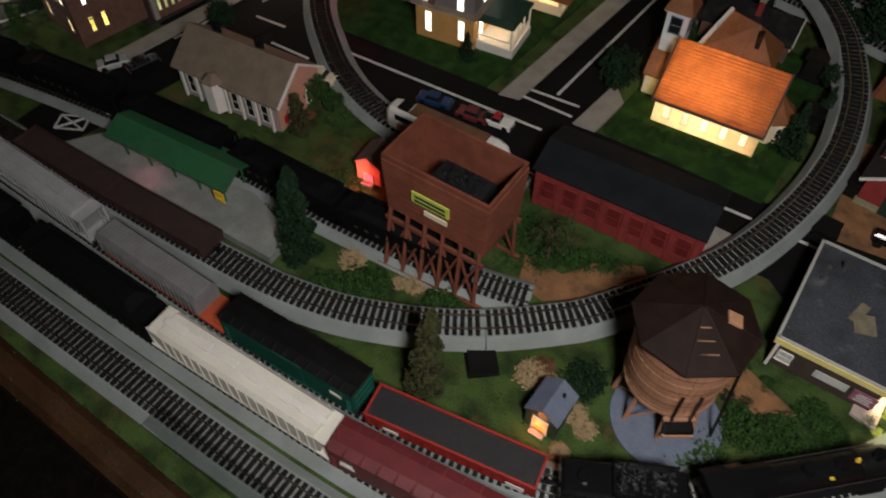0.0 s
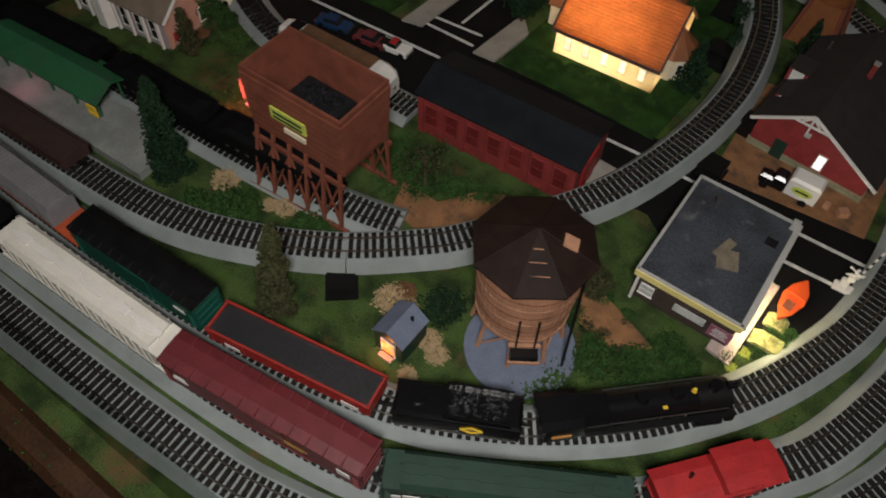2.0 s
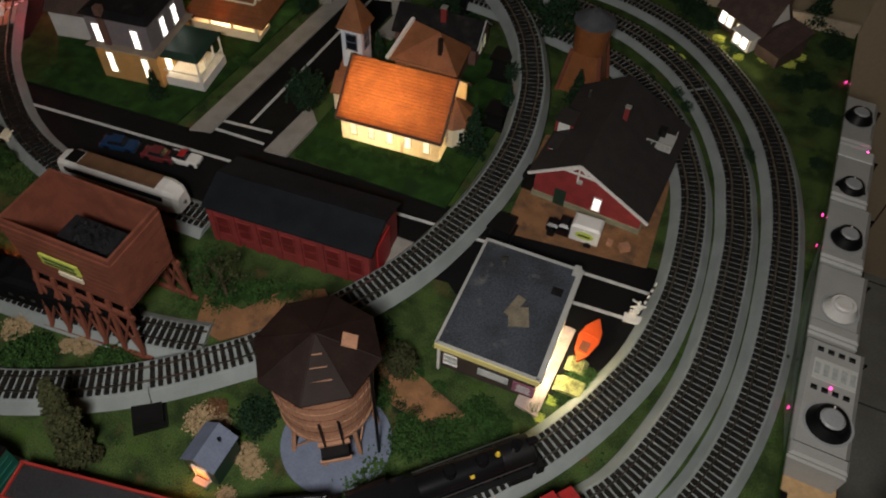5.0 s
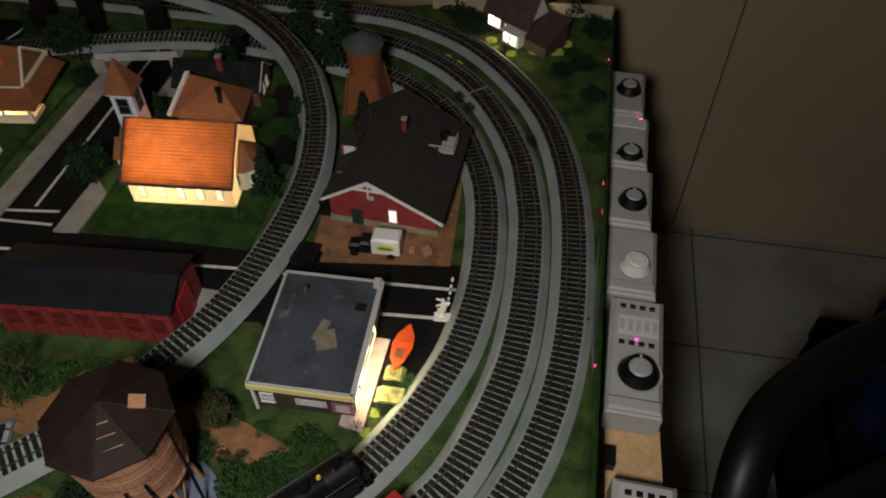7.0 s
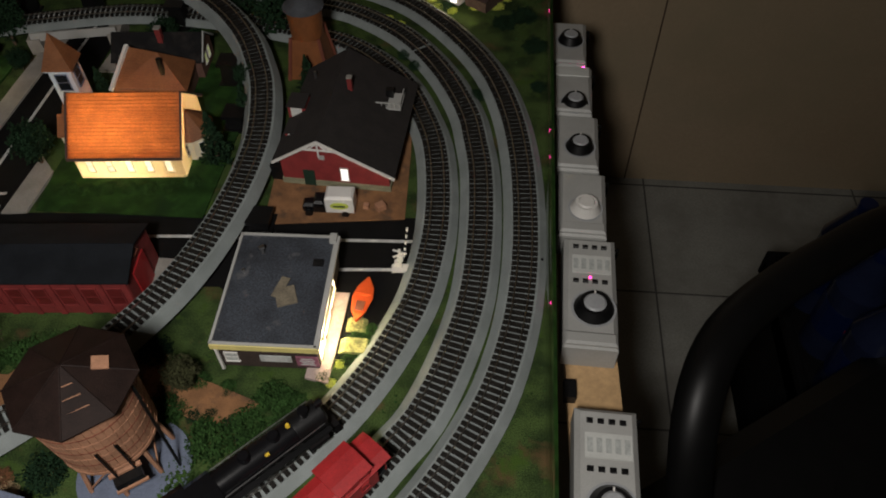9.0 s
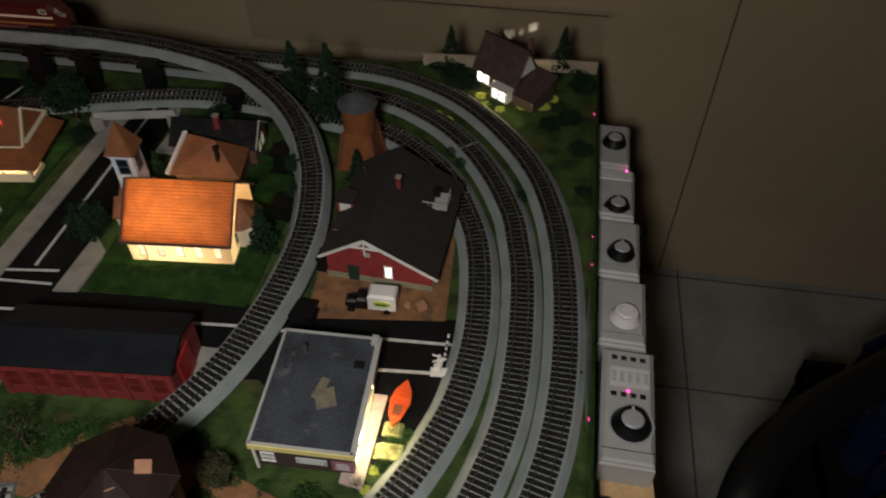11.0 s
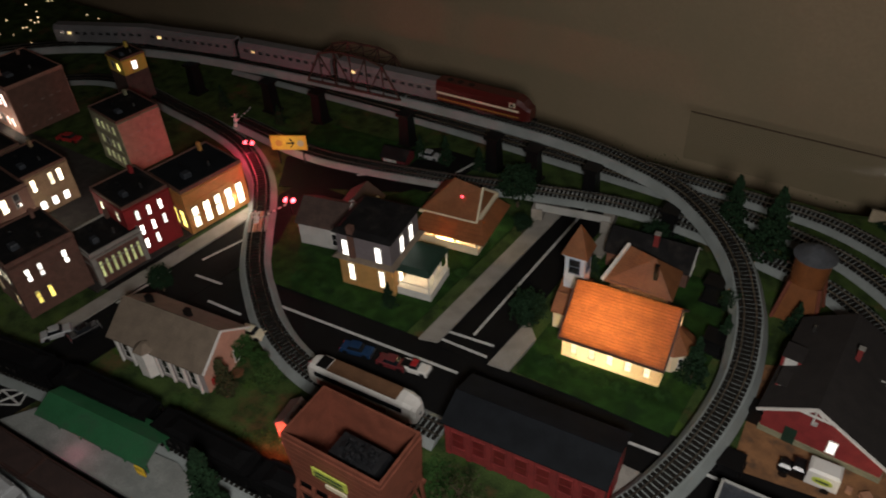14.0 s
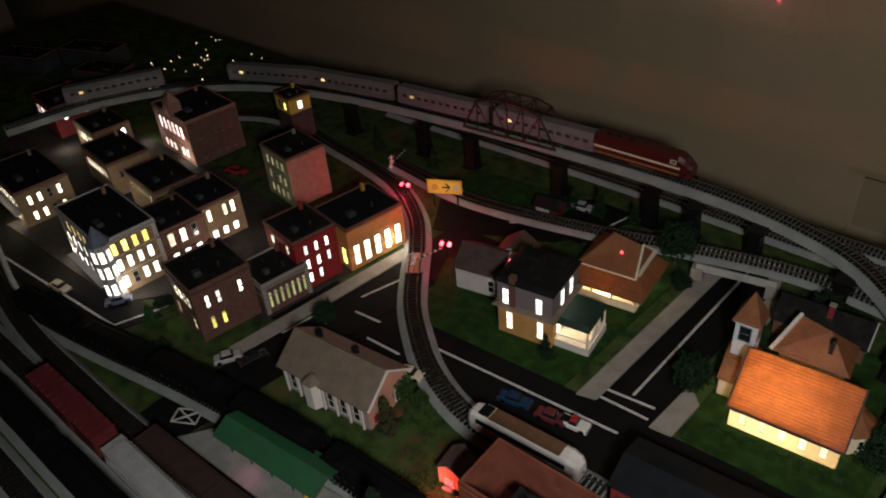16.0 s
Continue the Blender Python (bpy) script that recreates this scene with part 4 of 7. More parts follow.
single("grass_island", Mesh().prism([(0.186, 0.0), (0.226, 0.0), (0.218, 0.006), (0.195, 0.006)], "y", 0.619, 0.638), PADS, "bright yellow green grass island beside the store", "grass")
single("grass_island", Mesh().prism([(0.190, 0.0), (0.216, 0.0), (0.210, 0.005), (0.196, 0.005)], "y", 0.648, 0.666), PADS, "small yellow green grass pad by the boat", "grass")
boat = thing("canoe", "orange red rowing boat lying on the street", "model boat", 0.205, 0.690, 0.001, 84)
hull = Mesh()
for a, b in zip([-1, -0.6, 0, 0.5], [-0.6, 0, 0.5, 1]):
    wa, wb = 0.0115 * (1 - abs(a) ** 2.2) + 0.0008, 0.0115 * (1 - abs(b) ** 2.2) + 0.0008
    ya, yb = a * 0.031, b * 0.031
    hull.solid([(ya, -wa, 0.009), (yb, -wb, 0.009), (yb, wb, 0.009), (ya, wa, 0.009), (ya, -wa * .5, 0), (yb, -wb * .5, 0), (yb, wb * .5, 0), (ya, wa * .5, 0)],
               [(4, 5, 1, 0), (5, 6, 2, 1), (6, 7, 3, 2), (7, 4, 0, 3), (7, 6, 5, 4), (0, 1, 2, 3)])
part("hull", hull, ORANGE, boat)
part("well", Mesh().box(-0.012, 0, 0.0088, 0.014, 0.010, 0.0012), BROWNW, boat, "dark open well")
for tx, tl in ((0.006, 0.018), (-0.02, 0.014)):
    part("thwart", Mesh().box(tx, 0, 0.009, 0.003, tl, 0.0012), ORANGE, boat)

# red house with an uneven gable: a short steep slope and a long low one
bh = thing("red_house", "red clapboard house with dark grey gable roof and white trim", "model house", 0.147, 0.962, 0.002, -3, group="model houses")
W, D, ZL, ZR, AX, AZ = 0.142, 0.178, 0.046, 0.034, -0.016, 0.082
CLAP = mat("red_clapboard", (0.26, 0.030, 0.030), 0.7, var=0.2, stripes=("Z", 0.0028, 0.75))
CHAR = mat("charcoal_shingle", (0.020, 0.016, 0.015), 0.85, var=0.3, scale=60, bump=0.5, stripes=("Z", 0.0022, 0.75))
part("wall", Mesh().prism([(-W / 2, 0), (W / 2, 0), (W / 2, ZR), (AX, AZ), (-W / 2, ZL)], "y", -D / 2, D / 2), CLAP, bh, "red clapboard walls")
part("plinth", Mesh().box(0, 0, 0, W + 0.003, D + 0.003, 0.009), STONE, bh, "grey stone plinth")
for ex, ez in ((-W / 2 - 0.008, ZL - 0.005), (W / 2 + 0.009, ZR - 0.005)):
    part("roof_slope", Mesh().prism([(ex, ez + 0.0006), (AX, AZ + 0.0006), (AX, AZ + 0.003), (ex, ez + 0.003)], "y", -D / 2 - 0.007, D / 2 + 0.007), CHAR, bh, "charcoal shingle roof slope")
    part("barge_board", Mesh().rod((ex, -D / 2 - 0.008, ez + 0.001), (AX, -D / 2 - 0.008, AZ + 0.001), 0.0021, 4), TRIM, bh, "white barge board")
gy = -D / 2 - 0.0062
part("gable_ornament", Mesh().box(AX, gy, AZ - 0.0150, 0.044, 0.002, 0.002).rod((AX, gy, AZ - 0.026), (AX, gy, AZ), 0.0013).rod((AX - 0.012, gy, AZ - 0.014), (AX, gy, AZ - 0.003), 0.001).rod((AX + 0.012, gy, AZ - 0.014), (AX, gy, AZ - 0.003), 0.001), TRIM, bh, "white gable ornament")
part("gable_lamp", Mesh().box(AX + 0.002, -D / 2 - 0.0016, AZ - 0.033, 0.007, 0.003, 0.005), GREYP, bh, "small grey lamp")
window(bh, 0.013, -D / 2 - 0.001, 0.014, 0, 0.009, 0.020, COOL)
part("door", Mesh().box(-0.035, -D / 2 - 0.001, 0, 0.015, 0.002, 0.026), GREENP, bh, "dark green door")
# two small boxed windows stepping up beside the short slope
for k, (dx, dy, dz) in enumerate(((-0.060, -0.040, 0.030), (-0.066, 0.000, 0.040))):
    dm = part("dormer", Mesh().rbox(dx, dy, dz, 0.024, 0.026, 0.026, 0.001), CLAP, bh, "small red boxed dormer")
    part("dormer_cap", Mesh().box(dx, dy - 0.002, dz + 0.026, 0.025, 0.030, 0.0016), CHAR, dm, "charcoal dormer cap")
    window(dm, dx, dy - 0.0136, dz + 0.006, 0, 0.013, 0.016, DISPLAY, TRIM)
# pale lattice balcony on the low slope
bal = part("balcony", Mesh().box(0.052, 0.034, 0.047, 0.034, 0.034, 0.002), GREYP, bh, "pale lattice roof balcony")
for k in range(6):
    part("baluster", Mesh().box(0.037 + 0.006 * k, 0.018, 0.049, 0.0009, 0.0009, 0.008), GREYP, bal)
    part("baluster", Mesh().box(0.068, 0.020 + 0.006 * k, 0.049, 0.0009, 0.0009, 0.008), GREYP, bal)
part("balcony_rail", Mesh().box(0.052, 0.018, 0.057, 0.034, 0.0014, 0.0012), GREYP, bal)
part("balcony_rail", Mesh().box(0.068, 0.034, 0.057, 0.0014, 0.034, 0.0012), GREYP, bal)
part("balcony_post", Mesh().box(0.050, 0.044, 0.047, 0.010, 0.008, 0.014), BLACK, bal)
part("chimney", Mesh().box(AX + 0.018, 0.020, 0.060, 0.006, 0.006, 0.034), BRICKR, bh, "red brick chimney")
part("chimney_cap", Mesh().box(AX + 0.018, 0.020, 0.094, 0.0075, 0.0075, 0.0016), CONC, bh)
part("flue", Mesh().cyl(-0.058, 0.060, 0.052, 0.0018, 0.016, n=8), STEEL, bh, "small metal flue")
part("side_door", Mesh().box(-0.080, -D / 2 + 0.014, 0.0, 0.018, 0.022, 0.024), BLACK, bh, "black lean-to")

tr = thing("delivery_truck", "old black truck with white box body and green oval sign", "model truck", 0.142, 0.832, 0.001, 2)
part("box_body", Mesh().rbox(0.014, 0, 0.008, 0.036, 0.024, 0.026, 0.003), WHITEP, tr, "white box body")
part("oval_sign", Mesh().cyl(0, 0, 0, 0.009, 0.0012, n=20), LIME, tr, "yellow green oval sign").matrix_basis = Matrix.Translation((0.014, -0.0124, 0.021)) @ Euler((radians(90), 0, 0)).to_matrix().to_4x4() @ Matrix.Diagonal((1.3, 0.6, 1, 1))
part("sign_bar", Mesh().box(0.014, -0.0140, 0.0200, 0.015, 0.0006, 0.0024), GREENP, tr, "dark bar of unreadable writing")
part("cab", Mesh().rbox(-0.013, 0, 0.006, 0.014, 0.021, 0.018, 0.003), GLOSS, tr, "black cab")
part("bonnet", Mesh().rbox(-0.027, 0, 0.006, 0.016, 0.015, 0.010, 0.003), GLOSS, tr, "black bonnet")
part("chassis", Mesh().box(-0.002, 0, 0.004, 0.064, 0.016, 0.003), BLACK, tr)
for wx in (-0.027, 0.020):
    for wy in (-0.0105, 0.0105):
        part("wheel", Mesh().rod((wx, wy - 0.002, 0.005), (wx, wy + 0.002, 0.005), 0.005, 14), BLACK, tr)
cr = thing("crate_stack", "small tan crates and sacks on the dirt lot", "crate", 0.205, 0.838, 0.002, 12)
part("crate", Mesh().box(0, 0, 0, 0.012, 0.010, 0.008, 25), TANK, cr)
part("crate", Mesh().box(-0.018, 0.004, 0, 0.007, 0.007, 0.006, -15), TANK, cr)

# crossing gate
def crossing_gate(x, y, rz, up=True):
    g = thing("crossing_gate", "white crossing gate with black striped raised arm", "crossing gate", x, y, 0.001, rz, group="crossing gates")
    part("base", Mesh().box(0, 0, 0, 0.022, 0.011, 0.0035), WHITEP, g)
    part("mast", Mesh().cyl(0, 0, 0.003, 0.0016, 0.034, n=8).box(0, 0, 0.018, 0.007, 0.006, 0.007), WHITEP, g)
    for s in (-1, 1):
        part("crossbuck", Mesh().rod((-0.008, -0.0022 * s, 0.030 - 0.004 * s), (0.008, -0.0022 * s, 0.030 + 0.004 * s), 0.0011, 4), WHITEP, g)
    e = Vector((0.010, 0.012, 0.062)) if up else Vector((0.060, 0.004, 0.020))
    s0 = Vector((0.004, 0.002, 0.016))
    for i in range(10):
        part("arm", Mesh().rod(s0 + (e - s0) * i / 10, s0 + (e - s0) * (i + 1) / 10, 0.0013, 5), WHITEP if i % 2 else BLACK, g)
    part("counterweight", Mesh().box(-0.004, 0, 0.008, 0.006, 0.005, 0.008), WHITEP, g)
    return g


crossing_gate(0.243, 0.742, 4)
crossing_gate(-0.80, 0.865, 70, False)
crossing_gate(-0.797, 0.432, 150, False)
crossing_gate(-1.09, 1.10, 100, False)

# signals with red lamps
for sx, sy in ((-0.985, 1.035), (-0.775, 0.925)):
    sg = thing("crossing_signal", "black crossing signal with glowing red lamps", "signal", sx, sy, 0.001, 20, group="crossing signals")
    part("mast", Mesh().cyl(0, 0, 0, 0.0015, 0.045, n=8), BLACK, sg)
    part("lamp_bar", Mesh().box(0, 0, 0.030, 0.016, 0.002, 0.0025), BLACK, sg)
    for u in (-0.0075, 0.0075):
        part("lamp", Mesh().rod((u, -0.003, 0.031), (u, 0.003, 0.031), 0.0035, 12), REDG, sg, "glowing red lamp")
lamp("signal_lamp", "POINT", 0.33, (1.0, 0.05, 0.10), pose(-0.975, 1.012, 0.045), 0.005)
lamp("signal_lamp", "POINT", 0.24, (1.0, 0.05, 0.10), pose(-0.765, 0.940, 0.050), 0.005)

# billboard
bb = thing("billboard", "yellow billboard with black arrow on two posts", "sign", -0.890, 1.055, 0.0, 28)
part("board", Mesh().box(0, 0, 0.034, 0.072, 0.003, 0.032), mat("billboard_yellow", (0.70, 0.48, 0.08), 0.5, var=0.1, trans=0.3), bb)
for u in (-0.025, 0.025):
    part("post", Mesh().cyl(u, 0.002, 0, 0.0016, 0.036, n=6), BLACK, bb)
part("arrow", Mesh().box(0.002, -0.0022, 0.048, 0.014, 0.001, 0.003).rod((0.011, -0.0022, 0.0495), (0.003, -0.0022, 0.059), 0.0014, 4).rod((0.011, -0.0022, 0.0495), (0.003, -0.0022, 0.040), 0.0014, 4), BLACK, bb, "black arrow")
part("emblem", Mesh().rod((-0.020, -0.0024, 0.049), (-0.020, -0.0014, 0.049), 0.007, 14), ORANGEW, bb, "orange round emblem")
part("emblem", Mesh().rod((0.024, -0.0024, 0.049), (0.024, -0.0014, 0.049), 0.007, 14), GREYP, bb, "grey round emblem")
lamp("billboard_lamp", "POINT", 0.05, (1.0, 0.75, 0.35), pose(-0.878, 1.015, 0.052), 0.004)

# water tower
wt = thing("water_tower", "brown wooden water tower with dark octagonal roof", "water tower", -0.006, 0.488, 0.0)
TZ, TT, EZ = 0.054, 0.142, 0.144
part("foundation", Mesh().cyl(0.016, -0.018, 0.0, 0.056, 0.0025, n=40), BLUEG, wt, "blue grey round foundation")
part("tank", Mesh().cyl(0, 0, TZ, 0.0445, TT - TZ, 0.0495, n=32), TANK, wt, "reddish brown plank tank", smooth=True)
for k in range(7):
    zz = TZ + 0.004 + 0.013 * k
    part("hoop", Mesh().cyl(0, 0, zz, 0.0455 + (zz - TZ) * 0.0568, 0.0011, n=32), BROWNW if k % 2 else TANK, wt)
for k in range(44):
    a = 2 * math.pi * k / 44
    shared("stave", CACHE.setdefault("stave", Mesh().box(0, 0, 0, 0.0055, 0.0010, TT - TZ).data("stave", TANK)), wt, Matrix.Translation((0.0445 * math.cos(a), 0.0445 * math.sin(a), TZ)) @ pose(0, 0, 0, 0, 0, math.degrees(a) + 90) @ pose(0, 0, 0, 3.2, 0, 0))
for k in range(8):
    a = math.pi / 4 * k + 0.26
    e = [(0.0580 * math.cos(a + q), 0.0580 * math.sin(a + q), EZ) for q in (0, math.pi / 4)]
    m1 = [(0.0015 * math.cos(a + q), 0.0015 * math.sin(a + q), EZ + 0.025) for q in (0, math.pi / 4)]
    part("roof_panel", Mesh().solid([e[0], e[1], m1[1], m1[0]] + [(x, y, z - 0.002) for x, y, z in (e[0], e[1], m1[1], m1[0])], [(0, 1, 2, 3), (7, 6, 5, 4), (0, 4, 5, 1), (1, 5, 6, 2), (2, 6, 7, 3), (3, 7, 4, 0)]), TANKR, wt)
    part("ridge", Mesh().rod(e[0], m1[0], 0.0008, 5), TANKR, wt)
for k in range(3):
    q = 0.018 + 0.011 * k
    part("roof_rung", Mesh().box(0, 0, 0, 0.009 + 0.006 * k, 0.0008, 0.0010), TANK, wt, "thin pale roof rung").matrix_basis = pose(0, 0, 0, 0, 0, 34) @ pose(0, -q * 0.93, EZ + 0.025 * (1 - q / 0.0535) + 0.0006, 0, 0, 0)
part("finial", Mesh().cyl(0, 0, EZ + 0.023, 0.003, 0.004, 0.001, n=8), TANKR, wt)
part("roof_hatch", Mesh().box(0, 0, 0, 0.014, 0.013, 0.002), TANK, wt, "tan roof hatch").matrix_basis = pose(0.026, 0.012, EZ + 0.0125, 0, 22, 22)
for k in range(8):
    a = math.pi / 4 * k + 0.39
    part("leg", Mesh().rod((0.047 * math.cos(a), 0.047 * math.sin(a), 0.002), (0.039 * math.cos(a), 0.039 * math.sin(a), 0.056), 0.0024, 6), TANK, wt)
    b = a + math.pi / 4
    part("brace", Mesh().rod((0.045 * math.cos(a), 0.045 * math.sin(a), 0.006), (0.038 * math.cos(b), 0.038 * math.sin(b), 0.048), 0.0010, 5), TANK, wt)
part("deck", Mesh().cyl(0, 0, 0.050, 0.046, 0.004, n=24), TANK, wt)
part("ladder", Mesh().rod((0.022, -0.043, 0.045), (0.022, -0.046, 0.098), 0.0011, 5).rod((0.036, -0.033, 0.045), (0.036, -0.036, 0.098), 0.0011, 5), BLACK, wt, "dark spout chains")
part("spout", Mesh().box(0.030, -0.040, 0.034, 0.026, 0.012, 0.008, 36), BLACK, wt, "dark water spout")
part("spout_frame", Mesh().box(0.027, -0.036, 0.043, 0.030, 0.004, 0.003, 36).box(0.033, -0.044, 0.028, 0.030, 0.003, 0.003, 36), TANK, wt)
part("downpipe", Mesh().rod((0.060, -0.010, 0.0), (0.050, 0.004, 0.134), 0.0016), BLACK, wt)

# second water tower
w2 = thing("orange_water_tower", "orange tank on a wooden frame with grey roof", "water tower", 0.061, 1.123, 0.0)
w2.scale.z = 1.3
part("tank", Mesh().cyl(0, 0, 0.050, 0.024, 0.034, 0.026, n=24), ORTANK, w2, smooth=True)
part("roof", Mesh().cyl(0, 0, 0.084, 0.030, 0.012, 0.006, n=24), mat("dull_slate", (0.070, 0.075, 0.085), 0.85, var=0.3, scale=60, bump=0.3), w2, "dull grey roof")
part("base", Mesh().box(0, 0, 0, 0.058, 0.058, 0.050, top=0.72), ORTANK, w2, "boarded orange brown frame")
for k in range(4):
    a = math.pi / 2 * k + math.pi / 4
    part("leg", Mesh().rod((0.043 * math.cos(a), 0.043 * math.sin(a), 0), (0.029 * math.cos(a), 0.029 * math.sin(a), 0.052), 0.003), BROWNW, w2)

# coal tower
ct = thing("coal_tower", "red brown coaling tower on trestle legs with coal on top", "coaling tower", -0.283, 0.511, 0.0, 1.5)
W, D = 0.126, 0.072
z0, z1 = 0.084, 0.164
for (ax, ay), (bx, by) in (((-1, -1), (1, -1)), ((1, -1), (1, 1)), ((1, 1), (-1, 1)), ((-1, 1), (-1, -1))):
    pts = []
    for z, k in ((z0, 0.97), (z1, 1.03)):
        pts += [(ax * W / 2 * k, ay * D / 2 * k, z), (bx * W / 2 * k, by * D / 2 * k, z), (bx * (W / 2 * k - 0.003), by * (D / 2 * k - 0.003), z), (ax * (W / 2 * k - 0.003), ay * (D / 2 * k - 0.003), z)]
    part("bin_side", Mesh().solid(pts, [(3, 2, 1, 0), (4, 5, 6, 7), (0, 1, 5, 4), (1, 2, 6, 5), (2, 3, 7, 6), (3, 0, 4, 7)]), BROWNW, ct)
for k in range(8):
    zz = z0 + 0.0092 * k
    kk = 0.97 + 0.06 * k / 8
    for e in (-1, 1):
        part("board", Mesh().box(0, e * (D / 2 * kk + 0.0008), zz + 0.0006, W * kk, 0.0016, 0.0080), BROWNW, ct)
        part("board", Mesh().box(e * (W / 2 * kk + 0.0008), 0, zz + 0.0006, 0.0016, D * kk, 0.0080), BROWNW, ct)
part("bin_floor", Mesh().box(0, 0, z0, W - 0.008, D - 0.008, 0.004), BROWNW, ct)
part("hopper_bottom", Mesh().frustum(0, 0, 0.068, W * 0.5, D * 0.5, W * 0.95, D * 0.95, 0.015), BROWNW, ct)
heap = Mesh()
rng = random.Random(5)
heap.frustum(0.014, -0.006, z0 + 0.003, 0.098, 0.056, 0.060, 0.030, 0.058)
for k in range(260):
    u, v = rng.uniform(-1, 1), rng.uniform(-1, 1)
    hz = z0 + 0.030 + 0.042 * min(1, 1.6 * (1 - max(abs(u), abs(v))))
    s = rng.uniform(0.003, 0.006)
    heap.box(0.014 + u * 0.046, -0.006 + v * 0.027, hz - 0.010, s * 1.3, s * 1.1, s, rng.uniform(0, 90), 0.6)
part("coal", heap, COAL, ct, "dark coal heap")
part("sign_board", Mesh().box(-0.002, -D / 2 - 0.0045, 0.121, 0.046, 0.002, 0.015), LIME, ct, "yellow green sign board")
for k in range(2):
    part("sign_bar", Mesh().box(-0.002, -D / 2 - 0.0058, 0.124 + 0.006 * k, 0.038, 0.0008, 0.0026), GREENP, ct, "green bar of unreadable writing")
part("sign_board", Mesh().box(0.004, -D / 2 - 0.0042, 0.108, 0.028, 0.002, 0.006), CREAM, ct, "small cream sign board")
for sy in (-1, 1):
    foot = lambda u: -(D / 2 + 0.013) + 0.08 * u if sy < 0 else D / 2 + 0.006
    for k in range(6):
        u = -W / 2 + 0.006 + (W - 0.012) * k / 5
        part("leg", Mesh().rod((u, foot(u), 0.002), (u, sy * (D / 2 + 0.001), 0.086), 0.0028, 5), BROWNW, ct)
        if k < 5:
            q = u + (W - 0.012) / 5
            for a, b in ((u, q), (q, u)):
                part("brace", Mesh().rod((a, foot(a) * 0.98, 0.008), (b, sy * (D / 2 + 0.003), 0.070), 0.0016, 4), BROWNW, ct)
    part("sill", Mesh().rod((-W / 2 - 0.004, foot(-W / 2), 0.0025), (W / 2 + 0.004, foot(W / 2), 0.0025), 0.0032, 4), BROWNW, ct, "red brown sill beam")
    part("girt", Mesh().box(0, sy * (D / 2 + 0.0025), 0.068, W, 0.004, 0.005), BROWNW, ct)

# engine shed
sh = thing("engine_shed", "red brick engine shed with black roof", "model shed", -0.153, 0.687, 0.002, 4.6)
W, D, H, R = 0.206, 0.080, 0.060, 0.014
part("wall", gable_walls(W, D, H, R, "x"), BRICKR, sh, "dark red brick walls")
part("roof", gable(W, D, H, R, 0.004, 0.002), ROOFB, sh, "smooth black roof")
for k in range(8):
    u = -W / 2 + 0.004 + (W - 0.008) * k / 7
    part("pilaster", Mesh().box(u, -D / 2 - 0.001, 0, 0.007, 0.002, H - 0.004), BRICKR, sh)
    if k < 7:
        window(sh, u + (W - 0.008) / 14, -D / 2 - 0.0008, 0.018, 0, 0.015, 0.028, REDPANE, BRICKR)
part("door", Mesh().box(W / 2 + 0.0008, -0.004, 0, 0.002, 0.036, 0.050), REDP, sh, "red end doors")
window(sh, W / 2 + 0.001, 0, H + 0.001, 90, 0.010, 0.007, GLASSD, BROWNW)
slab("shed_apron", [(-0.052, 0.664), (-0.022, 0.70), (-0.030, 0.735), (-0.055, 0.735)], -0.004, 0.0078, CONC, "pale concrete apron at the shed door", "pavement")

# small hut at the steam train, hut behind the coal tower
def hut(x, y, rz, wall, roof, light, label, ww=0.015, wh=0.022):
    b = thing("hut", label, "model hut", x, y, 0.002, rz, group="lit huts")
    part("wall", gable_walls(0.034, 0.038, 0.032, 0.013, "y"), wall, b)
    part("roof", gable(0.034, 0.038, 0.032, 0.013, 0.0018, 0.0014, "y"), roof, b)
    window(b, 0.0, -0.0195, 0.003, 0, ww, wh, light, TRIM)
    part("chimney", Mesh().cyl(0.008, 0.008, 0.032, 0.0018, 0.012, n=8), BLACK, b)
    part("step", Mesh().box(0, -0.023, 0, 0.016, 0.008, 0.003), CONC, b)
    return b


hut(-0.087, 0.402, 0, GREENP, BLUEG, ORG, "green hut with blue grey roof and glowing orange doorway")
lamp("hut_lamp", "POINT", 0.016, (1.0, 0.30, 0.08), pose(-0.090, 0.376, 0.014), 0.004)
hut(-0.438, 0.563, 8, PINKW, mat("pink_grey_roof", (0.22, 0.15, 0.13), 0.8, var=0.2), REDG, "salmon hut with pinkish roof and glowing red window", 0.011, 0.012)
lamp("hut_lamp", "POINT", 0.06, (1.0, 0.10, 0.06), pose(-0.442, 0.529, 0.020), 0.004)

# station canopy on the platform
st = thing("station_canopy", "green roofed open station shelter on posts", "model shelter", -0.632, 0.420, 0.012, 6)
W, D, R = 0.190, 0.055, 0.012
part("roof", gable(W, D, 0.034, R, 0.002, 0.0018), GREENR, st, "plain green gable roof")
for k in range(5):
    for s in (-0.018, 0.018):
        part("post", Mesh().cyl(-0.08 + 0.04 * k, s, 0, 0.0016, 0.034, n=6), GREENR, st)
part("bench", Mesh().box(-0.02, 0, 0, 0.08, 0.010, 0.008), BROWNW, st, "brown bench")
part("yellow_sign", Mesh().box(0.084, -0.0285, 0.012, 0.014, 0.002, 0.016).box(0.084, -0.030, 0.016, 0.010, 0.001, 0.003), YEL, st, "yellow hanging sign")
part("kiosk", Mesh().box(-0.05, 0.002, 0, 0.05, 0.02, 0.026), PINKW, st, "pale pink kiosk")
lamp("platform_lamp", "POINT", 0.008, (1.0, 0.25, 0.35), pose(-0.655, 0.378, 0.030), 0.006)

